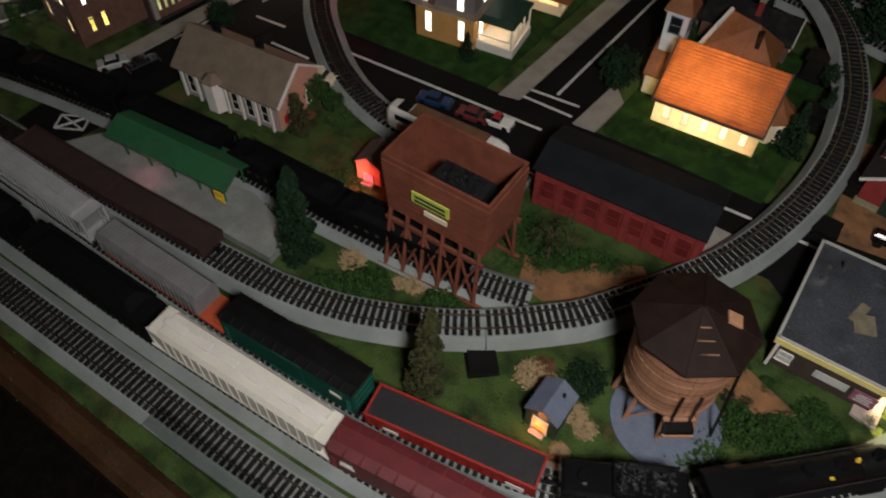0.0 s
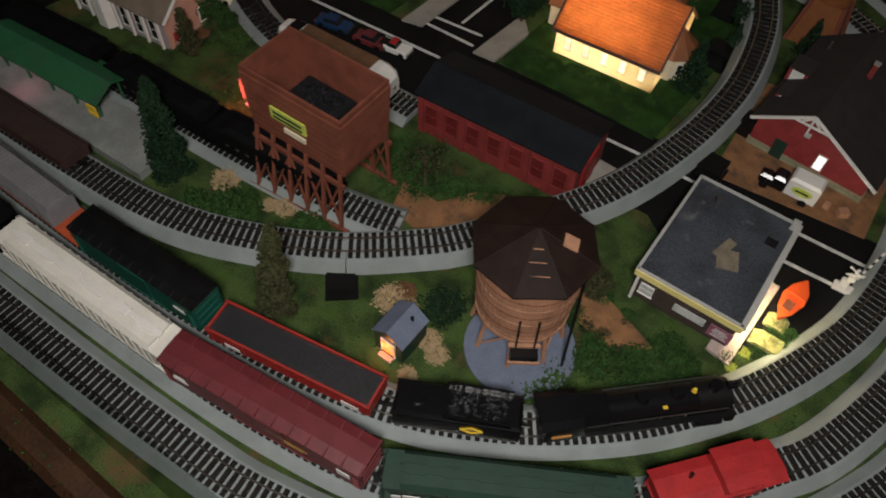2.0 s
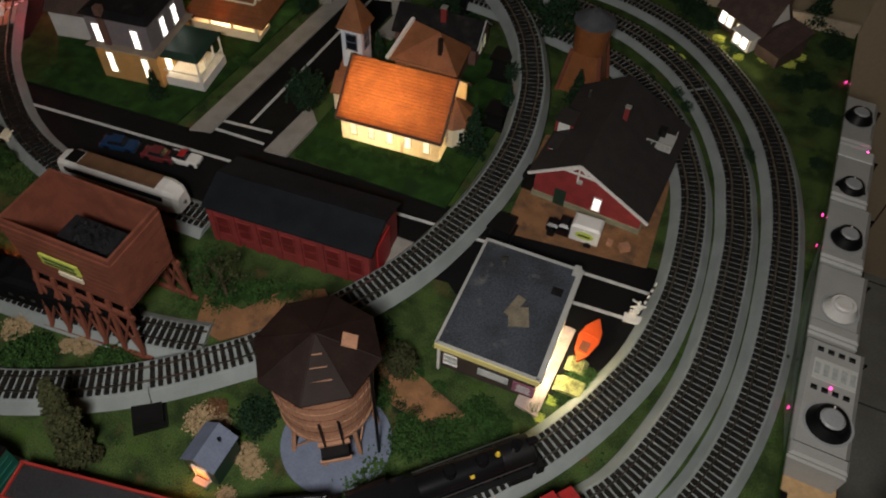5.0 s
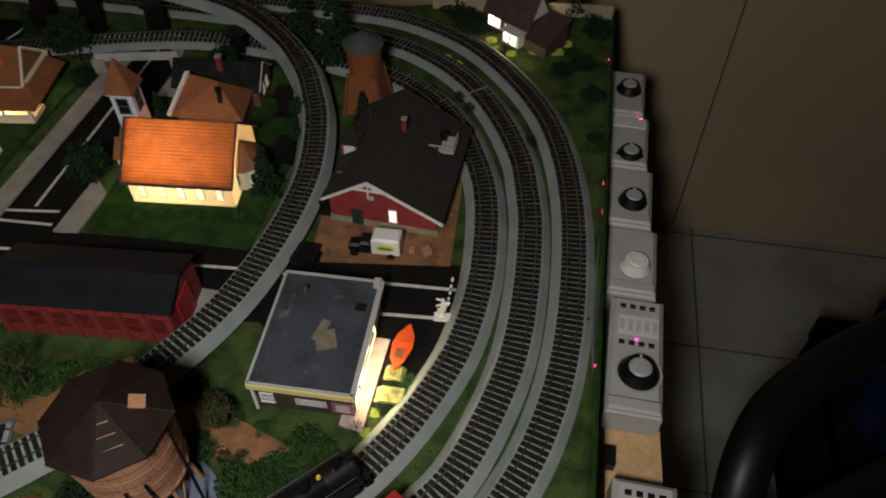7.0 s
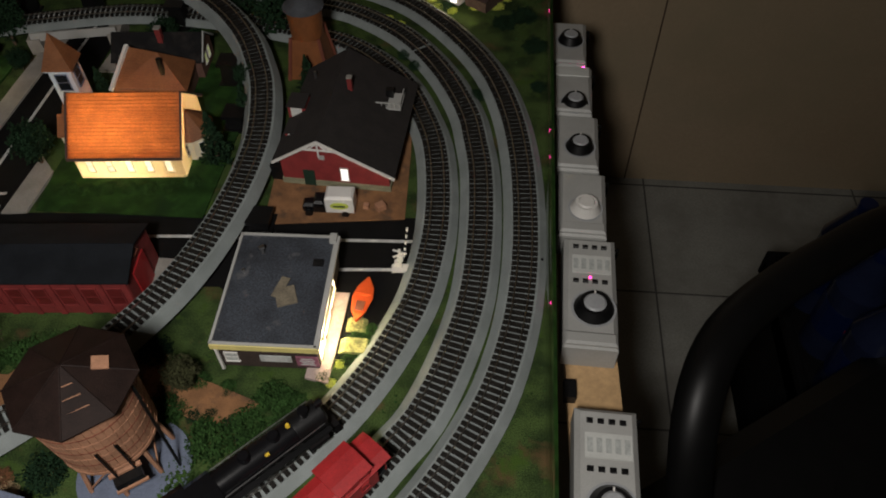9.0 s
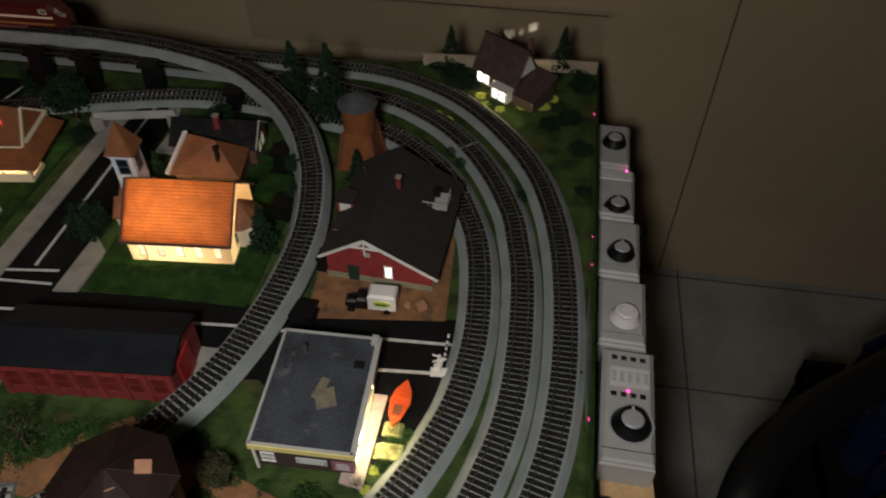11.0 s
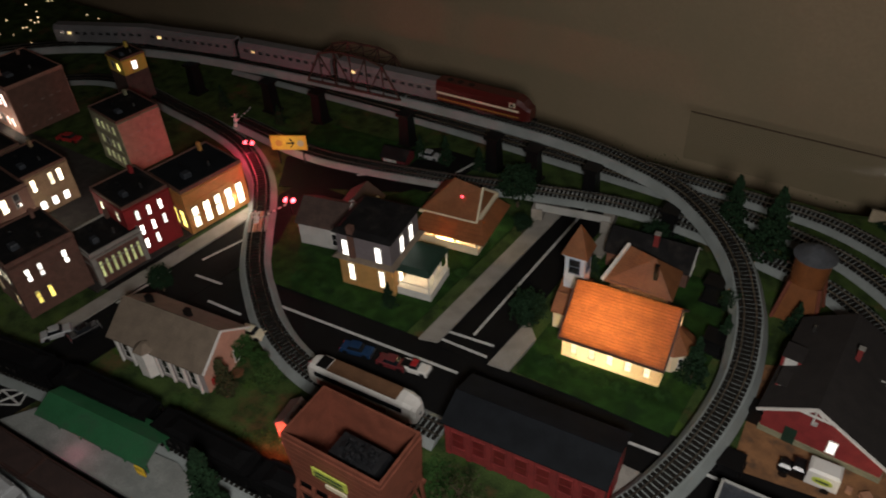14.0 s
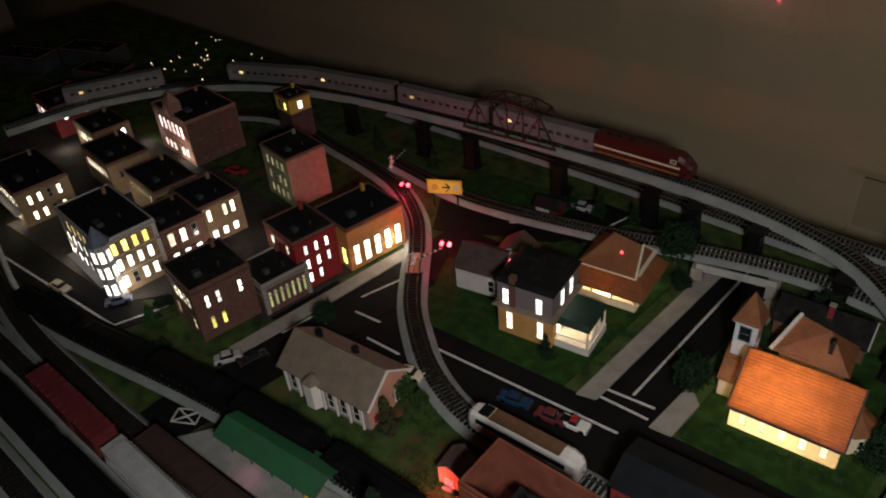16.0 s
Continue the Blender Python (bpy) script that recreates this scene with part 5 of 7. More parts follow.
# grey victorian house beside the spur
gh = thing("tan_roof_house", "salmon house with tan shingle roof and white trim", "model house", -0.677, 0.582, 0.002, 6.5, group="model houses")
W, D, H, R = 0.170, 0.090, 0.048, 0.034
part("wall", gable_walls(W, D, H, R, "x"), PINKW, gh, "pale salmon siding")
part("roof", gable(W, D, H, R, 0.006, 0.002), ROOFT, gh, "tan grey shingle roof")
part("front_siding", Mesh().box(0, -D / 2 - 0.0004, 0, W - 0.002, 0.0014, H - 0.002), MAUVE, gh, "pale mauve front siding")
part("barge_board", trim_gable(W, D, H + 0.002, R, "x", 1, 0.002, 0.006), TRIM, gh, "white barge boards")
for k in range(7):
    u = -W / 2 + 0.010 + (W - 0.02) * k / 6
    part("porch_post", Mesh().box(u, -D / 2 - 0.004, 0, 0.003, 0.003, H - 0.004), TRIM, gh, "white post")
    if k < 6:
        window(gh, u + (W - 0.02) / 12, -D / 2 - 0.0016, 0.010, 0, 0.010, 0.028, GLASSD)
for u in (-0.02, 0.018):
    window(gh, W / 2 + 0.0008, u, 0.008, 90, 0.010, 0.020, GLASSD)
bay = part("bay", Mesh().cyl(-0.02, -D / 2, 0, 0.016, H, n=6), TRIM, gh, "white bay")
part("bay_roof", Mesh().cyl(-0.02, -D / 2, H, 0.018, 0.010, 0.004, n=6), ROOFT, gh)
part("chimney", Mesh().box(-0.05, 0.010, H + R - 0.012, 0.008, 0.008, 0.020), BLACK, gh, "dark chimney")
part("chimney", Mesh().box(0.020, 0.012, H + R - 0.012, 0.008, 0.008, 0.018), BLACK, gh)
part("porch_sign", Mesh().box(W / 2 + 0.002, -0.034, 0.01, 0.001, 0.007, 0.012), REDP, gh, "red sign")

# two-storey house with porch
th = thing("porch_house", "two-storey house with peach ground floor and dark mansard roof", "model house", -0.534, 0.880, 0.003, 9, group="model houses")
W, D = 0.094, 0.096
part("ground_floor", Mesh().box(0, 0, 0, W, D, 0.056), PEACH, th, "peach siding lit from inside")
part("upper_floor", Mesh().box(0, 0, 0.056, W, D, 0.048), PURPLE, th, "mauve grey upper siding")
part("belt_course", Mesh().box(0, 0, 0.0545, W + 0.010, D + 0.010, 0.003), TRIM, th)
part("skirt_roof", Mesh().frustum(0, 0, 0.0575, W + 0.016, D + 0.016, W + 0.001, D + 0.001, 0.005), ROOFT, th, "grey skirt roof between the storeys")
part("cornice", Mesh().frustum(0, 0, 0.102, W + 0.002, D + 0.002, W + 0.010, D + 0.010, 0.004), PURPLE, th)
part("roof", Mesh().frustum(0, 0, 0.106, W + 0.010, D + 0.010, W - 0.012, D - 0.012, 0.006), ROOFD, th, "dark hipped roof")
part("chimney", Mesh().box(-0.020, -D / 2 + 0.002, 0.056, 0.010, 0.010, 0.064), BRICKB, th, "dark brick chimney")
for u in (-0.032, 0.026):
    window(th, u, -D / 2 - 0.0008, 0.064, 0, 0.009, 0.028, COOL)
for u in (-0.026, 0.028):
    window(th, u, -D / 2 - 0.0008, 0.014, 0, 0.009, 0.032, WARM)
for u in (-0.012, 0.020):
    window(th, W / 2 + 0.0008, u, 0.066, 90, 0.010, 0.028, COOL)
window(th, W / 2 + 0.0008, -0.024, 0.014, 90, 0.012, 0.026, WARM)
part("porch_floor", Mesh().box(W / 2 + 0.030, -0.004, 0, 0.058, 0.070, 0.014), TRIM, th, "white porch deck")
part("porch_roof", Mesh().frustum(W / 2 + 0.028, -0.004, 0.051, 0.064, 0.078, 0.056, 0.060, 0.007), GREENP, th, "dark green porch roof")
for u in (-0.038, -0.016, 0.008, 0.030):
    part("porch_post", Mesh().cyl(W / 2 + 0.056, u, 0.013, 0.0014, 0.039, n=6), TRIM, th)
part("railing", Mesh().box(W / 2 + 0.057, -0.004, 0.026, 0.0012, 0.070, 0.0014).box(W / 2 + 0.03, -0.039, 0.026, 0.056, 0.0012, 0.0014), TRIM, th, "white porch railing")
for k in range(14):
    shared("baluster", CACHE.setdefault("bal", Mesh().box(0, 0, 0, 0.0009, 0.0009, 0.013).data("baluster", TRIM)), th, pose(W / 2 + 0.057, -0.037 + 0.005 * k, 0.0135))
lamp("porch_lamp", "POINT", 0.03, (1.0, 0.70, 0.36), pose(-0.460, 0.882, 0.040), 0.004)

# white house behind it
wh = thing("white_house", "white house with dark roof and red lit gable", "model house", -0.668, 0.915, 0.003, 12, group="model houses")
wh.scale.z = 1.3
part("wall", gable_walls(0.085, 0.075, 0.036, 0.020, "x"), WHITEW, wh, "white siding")
part("roof", gable(0.085, 0.075, 0.036, 0.020), ROOFBR, wh, "dark brown roof")
part("barge_board", trim_gable(0.085, 0.075, 0.038, 0.020, "x", 1), TRIM, wh, "white barge boards")
window(wh, 0.0436, 0, 0.036, 90, 0.007, 0.010, REDG)
for u in (0.026,):
    window(wh, u, -0.0382, 0.008, 0, 0.010, 0.018, GLASSD)
part("wing", gable_walls(0.060, 0.050, 0.030, 0.016, "y"), WHITEW, wh, "white wing").matrix_basis = pose(0.03, 0.06, 0)
part("wing_roof", gable(0.060, 0.050, 0.030, 0.016, axis="y"), ROOFBR, wh).matrix_basis = pose(0.03, 0.06, 0)
window(wh, 0.0605, 0.06, 0.026, 90, 0.012, 0.012, YELW)

# bungalow with orange roofs
oh = thing("bungalow", "cream bungalow with glowing porch and orange brown roofs", "model house", -0.490, 1.062, 0.003, 8, group="model houses")
oh.scale.z = 1.10
part("wall", Mesh().box(0, 0, 0, 0.100, 0.080, 0.040), CREAM, oh, "cream siding")
E1, E2, E3, E4, RA, RB = (-0.060, -0.047, 0.037), (0.044, -0.047, 0.037), (0.044, 0.046, 0.037), (-0.060, 0.046, 0.037), (-0.016, 0.004, 0.078), (0.036, 0.000, 0.071)
part("roof", Mesh().solid([E1, E2, E3, E4, RA, RB], [(0, 1, 5, 4), (1, 2, 5), (2, 3, 4, 5), (3, 0, 4), (0, 3, 2, 1)]), ROOFOB, oh, "orange brown main roof")
for a, b in ((E2, RB), (E3, RB), (E1, RA)):
    part("barge_board", Mesh().rod((a[0] + 0.002, a[1], a[2]), (b[0] + 0.002, b[1], b[2] + 0.001), 0.0024 if a is not E1 else 0.0012, 4), CREAM if a is not E1 else ROOFOB, oh)
part("eave_board", Mesh().box(-0.008, -0.0485, 0.0345, 0.108, 0.002, 0.005), CREAM, oh, "cream eave board")
part("porch_roof", Mesh().solid([(-0.050, -0.040, 0.040), (0.052, -0.040, 0.040), (0.074, -0.086, 0.027), (-0.058, -0.086, 0.027), (-0.050, -0.040, 0.038), (0.052, -0.040, 0.038), (0.074, -0.086, 0.025), (-0.058, -0.086, 0.025)],
                                [(0, 1, 2, 3), (7, 6, 5, 4), (0, 4, 5, 1), (1, 5, 6, 2), (2, 6, 7, 3), (3, 7, 4, 0)]), ROOFOB, oh, "orange brown porch roof")
part("side_roof", Mesh().solid([(0.052, -0.040, 0.040), (0.052, 0.030, 0.040), (0.074, 0.036, 0.027), (0.074, -0.086, 0.027), (0.052, -0.040, 0.038), (0.052, 0.030, 0.038), (0.074, 0.036, 0.025), (0.074, -0.086, 0.025)],
                               [(3, 2, 1, 0), (4, 5, 6, 7), (1, 5, 4, 0), (2, 6, 5, 1), (3, 7, 6, 2), (0, 4, 7, 3)]), ROOFOB, oh, "orange brown side roof")
part("porch_floor", Mesh().box(0.002, -0.060, 0, 0.118, 0.040, 0.006).box(0.002, -0.079, 0.006, 0.118, 0.0016, 0.008), CREAM, oh, "cream porch")
for u in (-0.054, -0.018, 0.018, 0.058):
    part("porch_post", Mesh().box(u, -0.077, 0.005, 0.004, 0.004, 0.022), CREAM, oh)
for u in (-0.035, 0.0, 0.035):
    window(oh, u, -0.0408, 0.008, 0, 0.014, 0.018, WARM)
for u in (-0.022, 0.006):
    window(oh, 0.0508, u, 0.010, 90, 0.016, 0.018, WARM)
window(oh, -0.0508, -0.01, 0.012, -90, 0.014, 0.016, WARM)
lamp("porch_lamp", "POINT", 0.17, (1.0, 0.66, 0.28), pose(-0.483, 0.999, 0.024), 0.004)
part("red_light", Mesh().cyl(0.008, -0.020, 0.060, 0.0025, 0.003, n=8), REDG, oh, "small red light")

# small dark house near the raised line
sm = thing("cottage", "small maroon cottage with pale window", "model house", -0.708, 1.165, 0.0, 8, group="model houses")
part("wall", gable_walls(0.052, 0.040, 0.020, 0.012, "x"), RUST, sm)
part("roof", gable(0.052, 0.040, 0.020, 0.012, 0.003), ROOFD, sm)
for u in (-0.014, 0.0):
    window(sm, u, -0.0206, 0.006, 0, 0.011, 0.010, PAPER)

# lit house at the back corner
LX, LY, LR = 0.264, 1.360, -34
lh = thing("tudor_house", "brown roofed house with bright windows and white gable", "model house", LX, LY, 0.004, LR, group="model houses")
TIMBER = mat("dark_timber", (0.085, 0.052, 0.042), 0.75, var=0.3, scale=60, bump=0.3, stripes=("Z", 0.003, 0.7))
ROOFM = mat("maroon_shingle", (0.070, 0.040, 0.034), 0.8, var=0.35, scale=70, bump=0.5, stripes=("Z", 0.0024, 0.75))
part("wall", gable_walls(0.090, 0.054, 0.038, 0.046, "x"), TIMBER, lh, "dark timber walls")
for sy in (-1, 1):
    part("roof_slope", Mesh().solid([(-0.049, sy * 0.033, 0.0295), (0.049, sy * 0.033, 0.0295), (0.049, 0, 0.0855), (-0.049, 0, 0.0855), (-0.049, sy * 0.033, 0.0315), (0.049, sy * 0.033, 0.0315), (0.049, 0, 0.0875), (-0.049, 0, 0.0875)],
                                    [(0, 1, 2, 3), (4, 5, 6, 7), (0, 1, 5, 4), (1, 2, 6, 5), (2, 3, 7, 6), (3, 0, 4, 7)]), ROOFM, lh, "steep maroon brown roof slope")
part("ridge_cap", Mesh().rod((-0.050, 0, 0.088), (0.050, 0, 0.088), 0.0014, 5), BLACK, lh, "dark ridge")
part("gable_panel", Mesh().prism([(-0.022, 0.044), (0.022, 0.044), (0, 0.080)], "x", 0.0452, 0.0464), TRIM, lh, "white gable panel")
part("wing", Mesh().prism([(-0.034, 0), (0.024, 0), (0.024, 0.044), (-0.034, 0.022)], "x", 0.0452, 0.088), TIMBER, lh, "dark timber side wing")
part("wing_roof", Mesh().prism([(-0.040, 0.0205), (0.026, 0.0455), (0.026, 0.0475), (-0.040, 0.0225)], "x", 0.0470, 0.092), ROOFM, lh, "maroon brown lean-to roof")
part("porch", Mesh().box(0.022, -0.036, 0, 0.034, 0.016, 0.024).box(0.022, -0.038, 0.024, 0.040, 0.022, 0.002), TRIM, lh, "small white porch")
for u in (-0.034, -0.020):
    window(lh, u, -0.0278, 0.008, 0, 0.011, 0.020, COOL)
window(lh, 0.000, -0.0278, 0.008, 0, 0.008, 0.014, WARM)
for u in (0.014, 0.029):
    window(lh, u, -0.0448, 0.005, 0, 0.011, 0.016, COOL)
for u in (-0.026, 0.026):
    window(lh, u, 0.0278, 0.010, 180, 0.020, 0.020, WARM)
window(lh, 0.0, 0.0278, 0.008, 180, 0.008, 0.012, WARM)
part("chimney", Mesh().box(0.040, 0.012, 0.058, 0.008, 0.008, 0.044), BRICKB, lh, "thin brick chimney")
for u, v in ((-0.012, -0.050), (0.030, -0.066), (0.075, -0.060)):
    x = LX + u * math.cos(radians(LR)) - v * math.sin(radians(LR))
    y = LY + u * math.sin(radians(LR)) + v * math.cos(radians(LR))
    lamp("yard_lamp", "POINT", 0.010, (1.0, 0.80, 0.46), pose(x, y, 0.016), 0.004)

single("edging_board", Mesh().box(0.267, 1.419, 0.0, 0.315, 0.004, 0.024, 3.3), mat("pale_board", (0.42, 0.34, 0.24), 0.7, var=0.25, scale=30, bump=0.2), "low pale wooden edging board at the table's back", "board")

# ---------------- town ----------------
def B(tall, *a, **k):
    b = flat_block(*a, **k)
    b.scale.z = tall
    return b


b = B(1.6, "brick_corner_block", "brown brick block with dark flat roof and lit windows", -0.99, 0.566, -8, 0.105, 0.105, 0.066, BRICKB, ROOFD)
row(b, "s", 0.105, 0.105, 0.040, 5, 0.0085, 0.013, WARM); row(b, "s", 0.105, 0.105, 0.012, 5, 0.0085, 0.013, WARMD, skip=(1, 2, 3))
row(b, "e", 0.105, 0.105, 0.040, 4, 0.008, 0.014, COOL, skip=(2,)); row(b, "e", 0.105, 0.105, 0.012, 4, 0.008, 0.014, YELW, skip=(2, 3))
b = B(1.7, "low_brick_row", "low brown brick row with arched windows", -0.95, 0.665, -8, 0.085, 0.090, 0.036, BRICKB, ROOFD, cornice=CONC)
row(b, "e", 0.085, 0.090, 0.008, 7, 0.006, 0.018, GREENW, margin=0.06)
b = B(1.42, "crimson_block", "crimson three-storey block with white lit windows", -0.957, 0.742, -8, 0.100, 0.085, 0.074, REDWALL, ROOFD)
for z in (0.010, 0.030, 0.051):
    row(b, "e", 0.100, 0.085, z, 3, 0.008, 0.013, COOL, skip=(2,) if z < 0.02 else ())
row(b, "s", 0.100, 0.085, 0.051, 3, 0.008, 0.012, WARM, skip=(1,))
b = B(1.7, "orange_showroom", "orange showroom with large lit windows", -0.93, 0.858, -8, 0.105, 0.125, 0.052, ORANGEW, ROOFB)
row(b, "e", 0.105, 0.125, 0.006, 5, 0.016, 0.024, WARM, margin=0.03); row(b, "s", 0.105, 0.125, 0.006, 4, 0.018, 0.020, YELW, margin=0.05)
b = B(1.1, "stone_hotel", "pale stone building with brick side and dim windows", -1.19, 0.918, -8, 0.105, 0.090, 0.104, STONE, ROOFD)
for z in (0.012, 0.042, 0.074):
    row(b, "s", 0.105, 0.090, z, 4, 0.009, 0.016, GREENW); row(b, "e", 0.105, 0.090, z, 4, 0.008, 0.016, PINKG if z > 1 else GREENW)
part("brick_side", Mesh().box(0.0533, 0, 0, 0.0012, 0.088, 0.100), BRICKP, b, "pink brick side wall")
b = B(1.14, "town_hall", "pink brick hall with bright arched windows", -1.56, 0.918, -5, 0.165, 0.130, 0.098, BRICKP, ROOFD, cornice=BRICKP)
for z, wh_ in ((0.012, 0.018), (0.055, 0.026)):
    row(b, "s", 0.165, 0.130, z, 6, 0.010, wh_, PINKG); row(b, "e", 0.165, 0.130, z, 5, 0.010, wh_ * 0.85, COOL, skip=(1,))
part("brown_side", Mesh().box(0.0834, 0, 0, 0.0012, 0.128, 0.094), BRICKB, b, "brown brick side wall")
part("pediment", Mesh().prism([(-0.03, 0.098), (0.03, 0.098), (0, 0.118)], "y", -0.068, -0.060), BRICKP, b)
part("turret", Mesh().box(0, -0.05, 0.098, 0.030, 0.030, 0.022).cyl(0, -0.05, 0.12, 0.022, 0.020, 0.002, n=4, turn=math.pi / 4), BRICKP, b)
b = B(1.3, "yellow_tower", "small yellow tower house with lit windows", -1.395, 1.085, -8, 0.062, 0.056, 0.088, YELLOWW, ROOFD)
# shade round the tower's foot, put on as a dark brown sleeve
part("lower_wall", Mesh().box(0, 0, 0, 0.0645, 0.0585, 0.060), ROOFBR, b, "dark sleeve standing for shade on the tower's lower part")
row(b, "s", 0.062, 0.056, 0.066, 2, 0.012, 0.013, YELW); row(b, "e", 0.062, 0.056, 0.066, 1, 0.016, 0.014, COOL)
b = B(1.42, "corner_turret_block", "grey corner block with round turret and many lit windows", -1.27, 0.535, -4, 0.190, 0.105, 0.083, BRICKT, ROOFB, cornice=GREYP)
for z in (0.010, 0.036, 0.060):
    row(b, "s", 0.190, 0.105, z, 7, 0.011, 0.016, COOL if z < 0.05 else WARMD, margin=0.04); row(b, "e", 0.190, 0.105, z, 4, 0.012, 0.016, COOL if z < 0.05 else YELW)
part("turret", Mesh().cyl(0.092, -0.050, 0, 0.018, 0.086, n=8), GREYP, b, "pale round corner turret")
part("turret_roof", Mesh().cyl(0.092, -0.050, 0.086, 0.021, 0.024, 0.001, n=8), BLUEG, b, "blue grey turret cone")
for z in (0.012, 0.038, 0.062):
    for k in range(4):
        a = radians(-112 + 45 * k)
        window(b, 0.092 + 0.0172 * math.cos(a), -0.050 + 0.0172 * math.sin(a), z, -22 + 45 * k, 0.008, 0.016, COOL)
part("awning", Mesh().box(0.02, -0.068, 0.026, 0.15, 0.014, 0.002), GREYP, b, "pale awning")
b = B(1.45, "arched_window_block", "dark brick block with bright arched windows", -1.222, 0.63, -6, 0.110, 0.095, 0.058, BRICKB, ROOFD)
row(b, "e", 0.110, 0.095, 0.034, 3, 0.014, 0.018, WARM); row(b, "e", 0.110, 0.095, 0.008, 3, 0.014, 0.014, COOL)
row(b, "s", 0.110, 0.095, 0.036, 3, 0.012, 0.014, WARMD)
b = B(1.33, "grey_block", "dark grey block with lit upper windows", -1.232, 0.722, -6, 0.110, 0.090, 0.064, BRICKT, ROOFB)
row(b, "e", 0.110, 0.090, 0.038, 4, 0.010, 0.018, WARM, skip=(1,)); row(b, "e", 0.110, 0.090, 0.008, 3, 0.014, 0.012, COOL); row(b, "s", 0.110, 0.090, 0.038, 3, 0.008, 0.015, COOL)
b = B(1.27, "black_roof_block", "block with wide black roof and small windows", -1.385, 0.712, -5, 0.140, 0.095, 0.063, BRICKT, ROOFD)
row(b, "s", 0.140, 0.095, 0.040, 6, 0.008, 0.012, WARMD); row(b, "e", 0.140, 0.095, 0.040, 2, 0.010, 0.012, YELW)
b = B(1.35, "rear_block", "tan block with yellow lit windows", -1.585, 0.715, -5, 0.145, 0.095, 0.058, BRICKT, ROOFD)
row(b, "s", 0.145, 0.095, 0.030, 7, 0.009, 0.014, WARM); row(b, "e", 0.145, 0.095, 0.030, 3, 0.009, 0.012, WARMD)
b = B(1.4, "row_block", "long low row of shops with glowing fronts", -1.65, 0.54, -4, 0.180, 0.110, 0.058, BRICKT, ROOFB)
for z in (0.008, 0.034):
    row(b, "s", 0.180, 0.110, z, 9, 0.011, 0.015, WARM if z > 0.02 else YELW, margin=0.03); row(b, "e", 0.180, 0.110, z, 4, 0.010, 0.014, WARM)
part("awning", Mesh().box(0.03, -0.062, 0.024, 0.12, 0.014, 0.002), WHITEP, b, "white lit awning")
# added fill lamp for the shop fronts, no fixture stands here
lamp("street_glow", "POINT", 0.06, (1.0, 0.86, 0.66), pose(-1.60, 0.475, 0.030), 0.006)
b = B(1.4, "red_brick_block", "red brick block far down the street", -1.98, 0.785, -5, 0.135, 0.110, 0.058, BRICKR, ROOFD)
row(b, "s", 0.135, 0.110, 0.030, 7, 0.009, 0.016, PINKG); row(b, "e", 0.135, 0.110, 0.032, 3, 0.009, 0.012, COOL, skip=(1,))
b = B(1.4, "lit_shop", "tan shop with bright white sign window", -1.765, 0.775, -5, 0.120, 0.090, 0.050, BRICKT, ROOFD)
row(b, "e", 0.120, 0.090, 0.022, 2, 0.030, 0.020, COOL, margin=0.06); row(b, "s", 0.120, 0.090, 0.024, 5, 0.009, 0.014, WARM)
# more added fill lamps, brightening streets and house fronts beyond the window light
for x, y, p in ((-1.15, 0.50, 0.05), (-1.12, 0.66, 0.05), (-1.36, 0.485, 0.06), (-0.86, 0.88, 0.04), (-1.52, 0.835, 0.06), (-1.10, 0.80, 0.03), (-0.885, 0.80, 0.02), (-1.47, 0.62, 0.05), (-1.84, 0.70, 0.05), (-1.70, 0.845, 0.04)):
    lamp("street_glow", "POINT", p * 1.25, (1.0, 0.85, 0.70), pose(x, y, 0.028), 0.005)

# ---------------- rolling stock ----------------
RT = 0.0026


def on_track(line, x, L):
    back = line.startswith("raised ")
    ln = LINES[line.replace("raised ", "")]
    s = nearest(ln, x, back)
    a, _ = along(ln, max(s - L * 0.34, 0))
    b, _ = along(ln, s + L * 0.34)
    m = (a + b) / 2
    ang = math.degrees(math.atan2(b.y - a.y, b.x - a.x))
    pit = math.degrees(math.asin((b.z - a.z) / (b - a).length))
    return m, ang, pit


def car_base(name, label, category, line, x, L, frame=None):
    m, ang, pit = on_track(line, x, L)
    c = thing(name, label, category, m.x, m.y, m.z + RT - 0.0006, ang, group="rolling stock")
    c.matrix_basis = pose(m.x, m.y, m.z + RT - 0.0006, 0, -pit, ang)
    part("underframe", Mesh().box(0, 0, 0.0085, L * 0.97, 0.020, 0.003), frame or BLACK, c)
    for u in (-L * 0.36, L * 0.36):
        t = part("truck", Mesh().box(u, -0.0105, 0.0035, 0.024, 0.002, 0.005).box(u, 0.0105, 0.0035, 0.024, 0.002, 0.005).box(u, 0, 0.004, 0.006, 0.021, 0.004), BLACK, c, "black side-frame truck")
        for v in (-0.0085, 0.0085):
            part("wheelset", Mesh().rod((u + v, -0.0095, 0.0055), (u + v, -0.0072, 0.0055), 0.0054, 14).rod((u + v, 0.0072, 0.0055), (u + v, 0.0095, 0.0055), 0.0054, 14).rod((u + v, -0.008, 0.0055), (u + v, 0.008, 0.0055), 0.001, 6), STEEL, t, "metal wheelset")
    for e in (-1, 1):
        part("coupler", Mesh().box(e * (L / 2 + 0.002), 0, 0.009, 0.008, 0.003, 0.003).box(e * (L / 2 + 0.006), 0.001, 0.0085, 0.003, 0.005, 0.004), BLACK, c)
    return c


def ribs(c, L, z0, z1, n, material, w=0.0012, y=0.017):
    for k in range(n):
        u = -L / 2 + 0.008 + (L - 0.016) * k / (n - 1)
        for s in (-1, 1):
            part("rib", Mesh().box(u, s * (y + 0.0004), z0, w, 0.0012, z1 - z0), material, c)


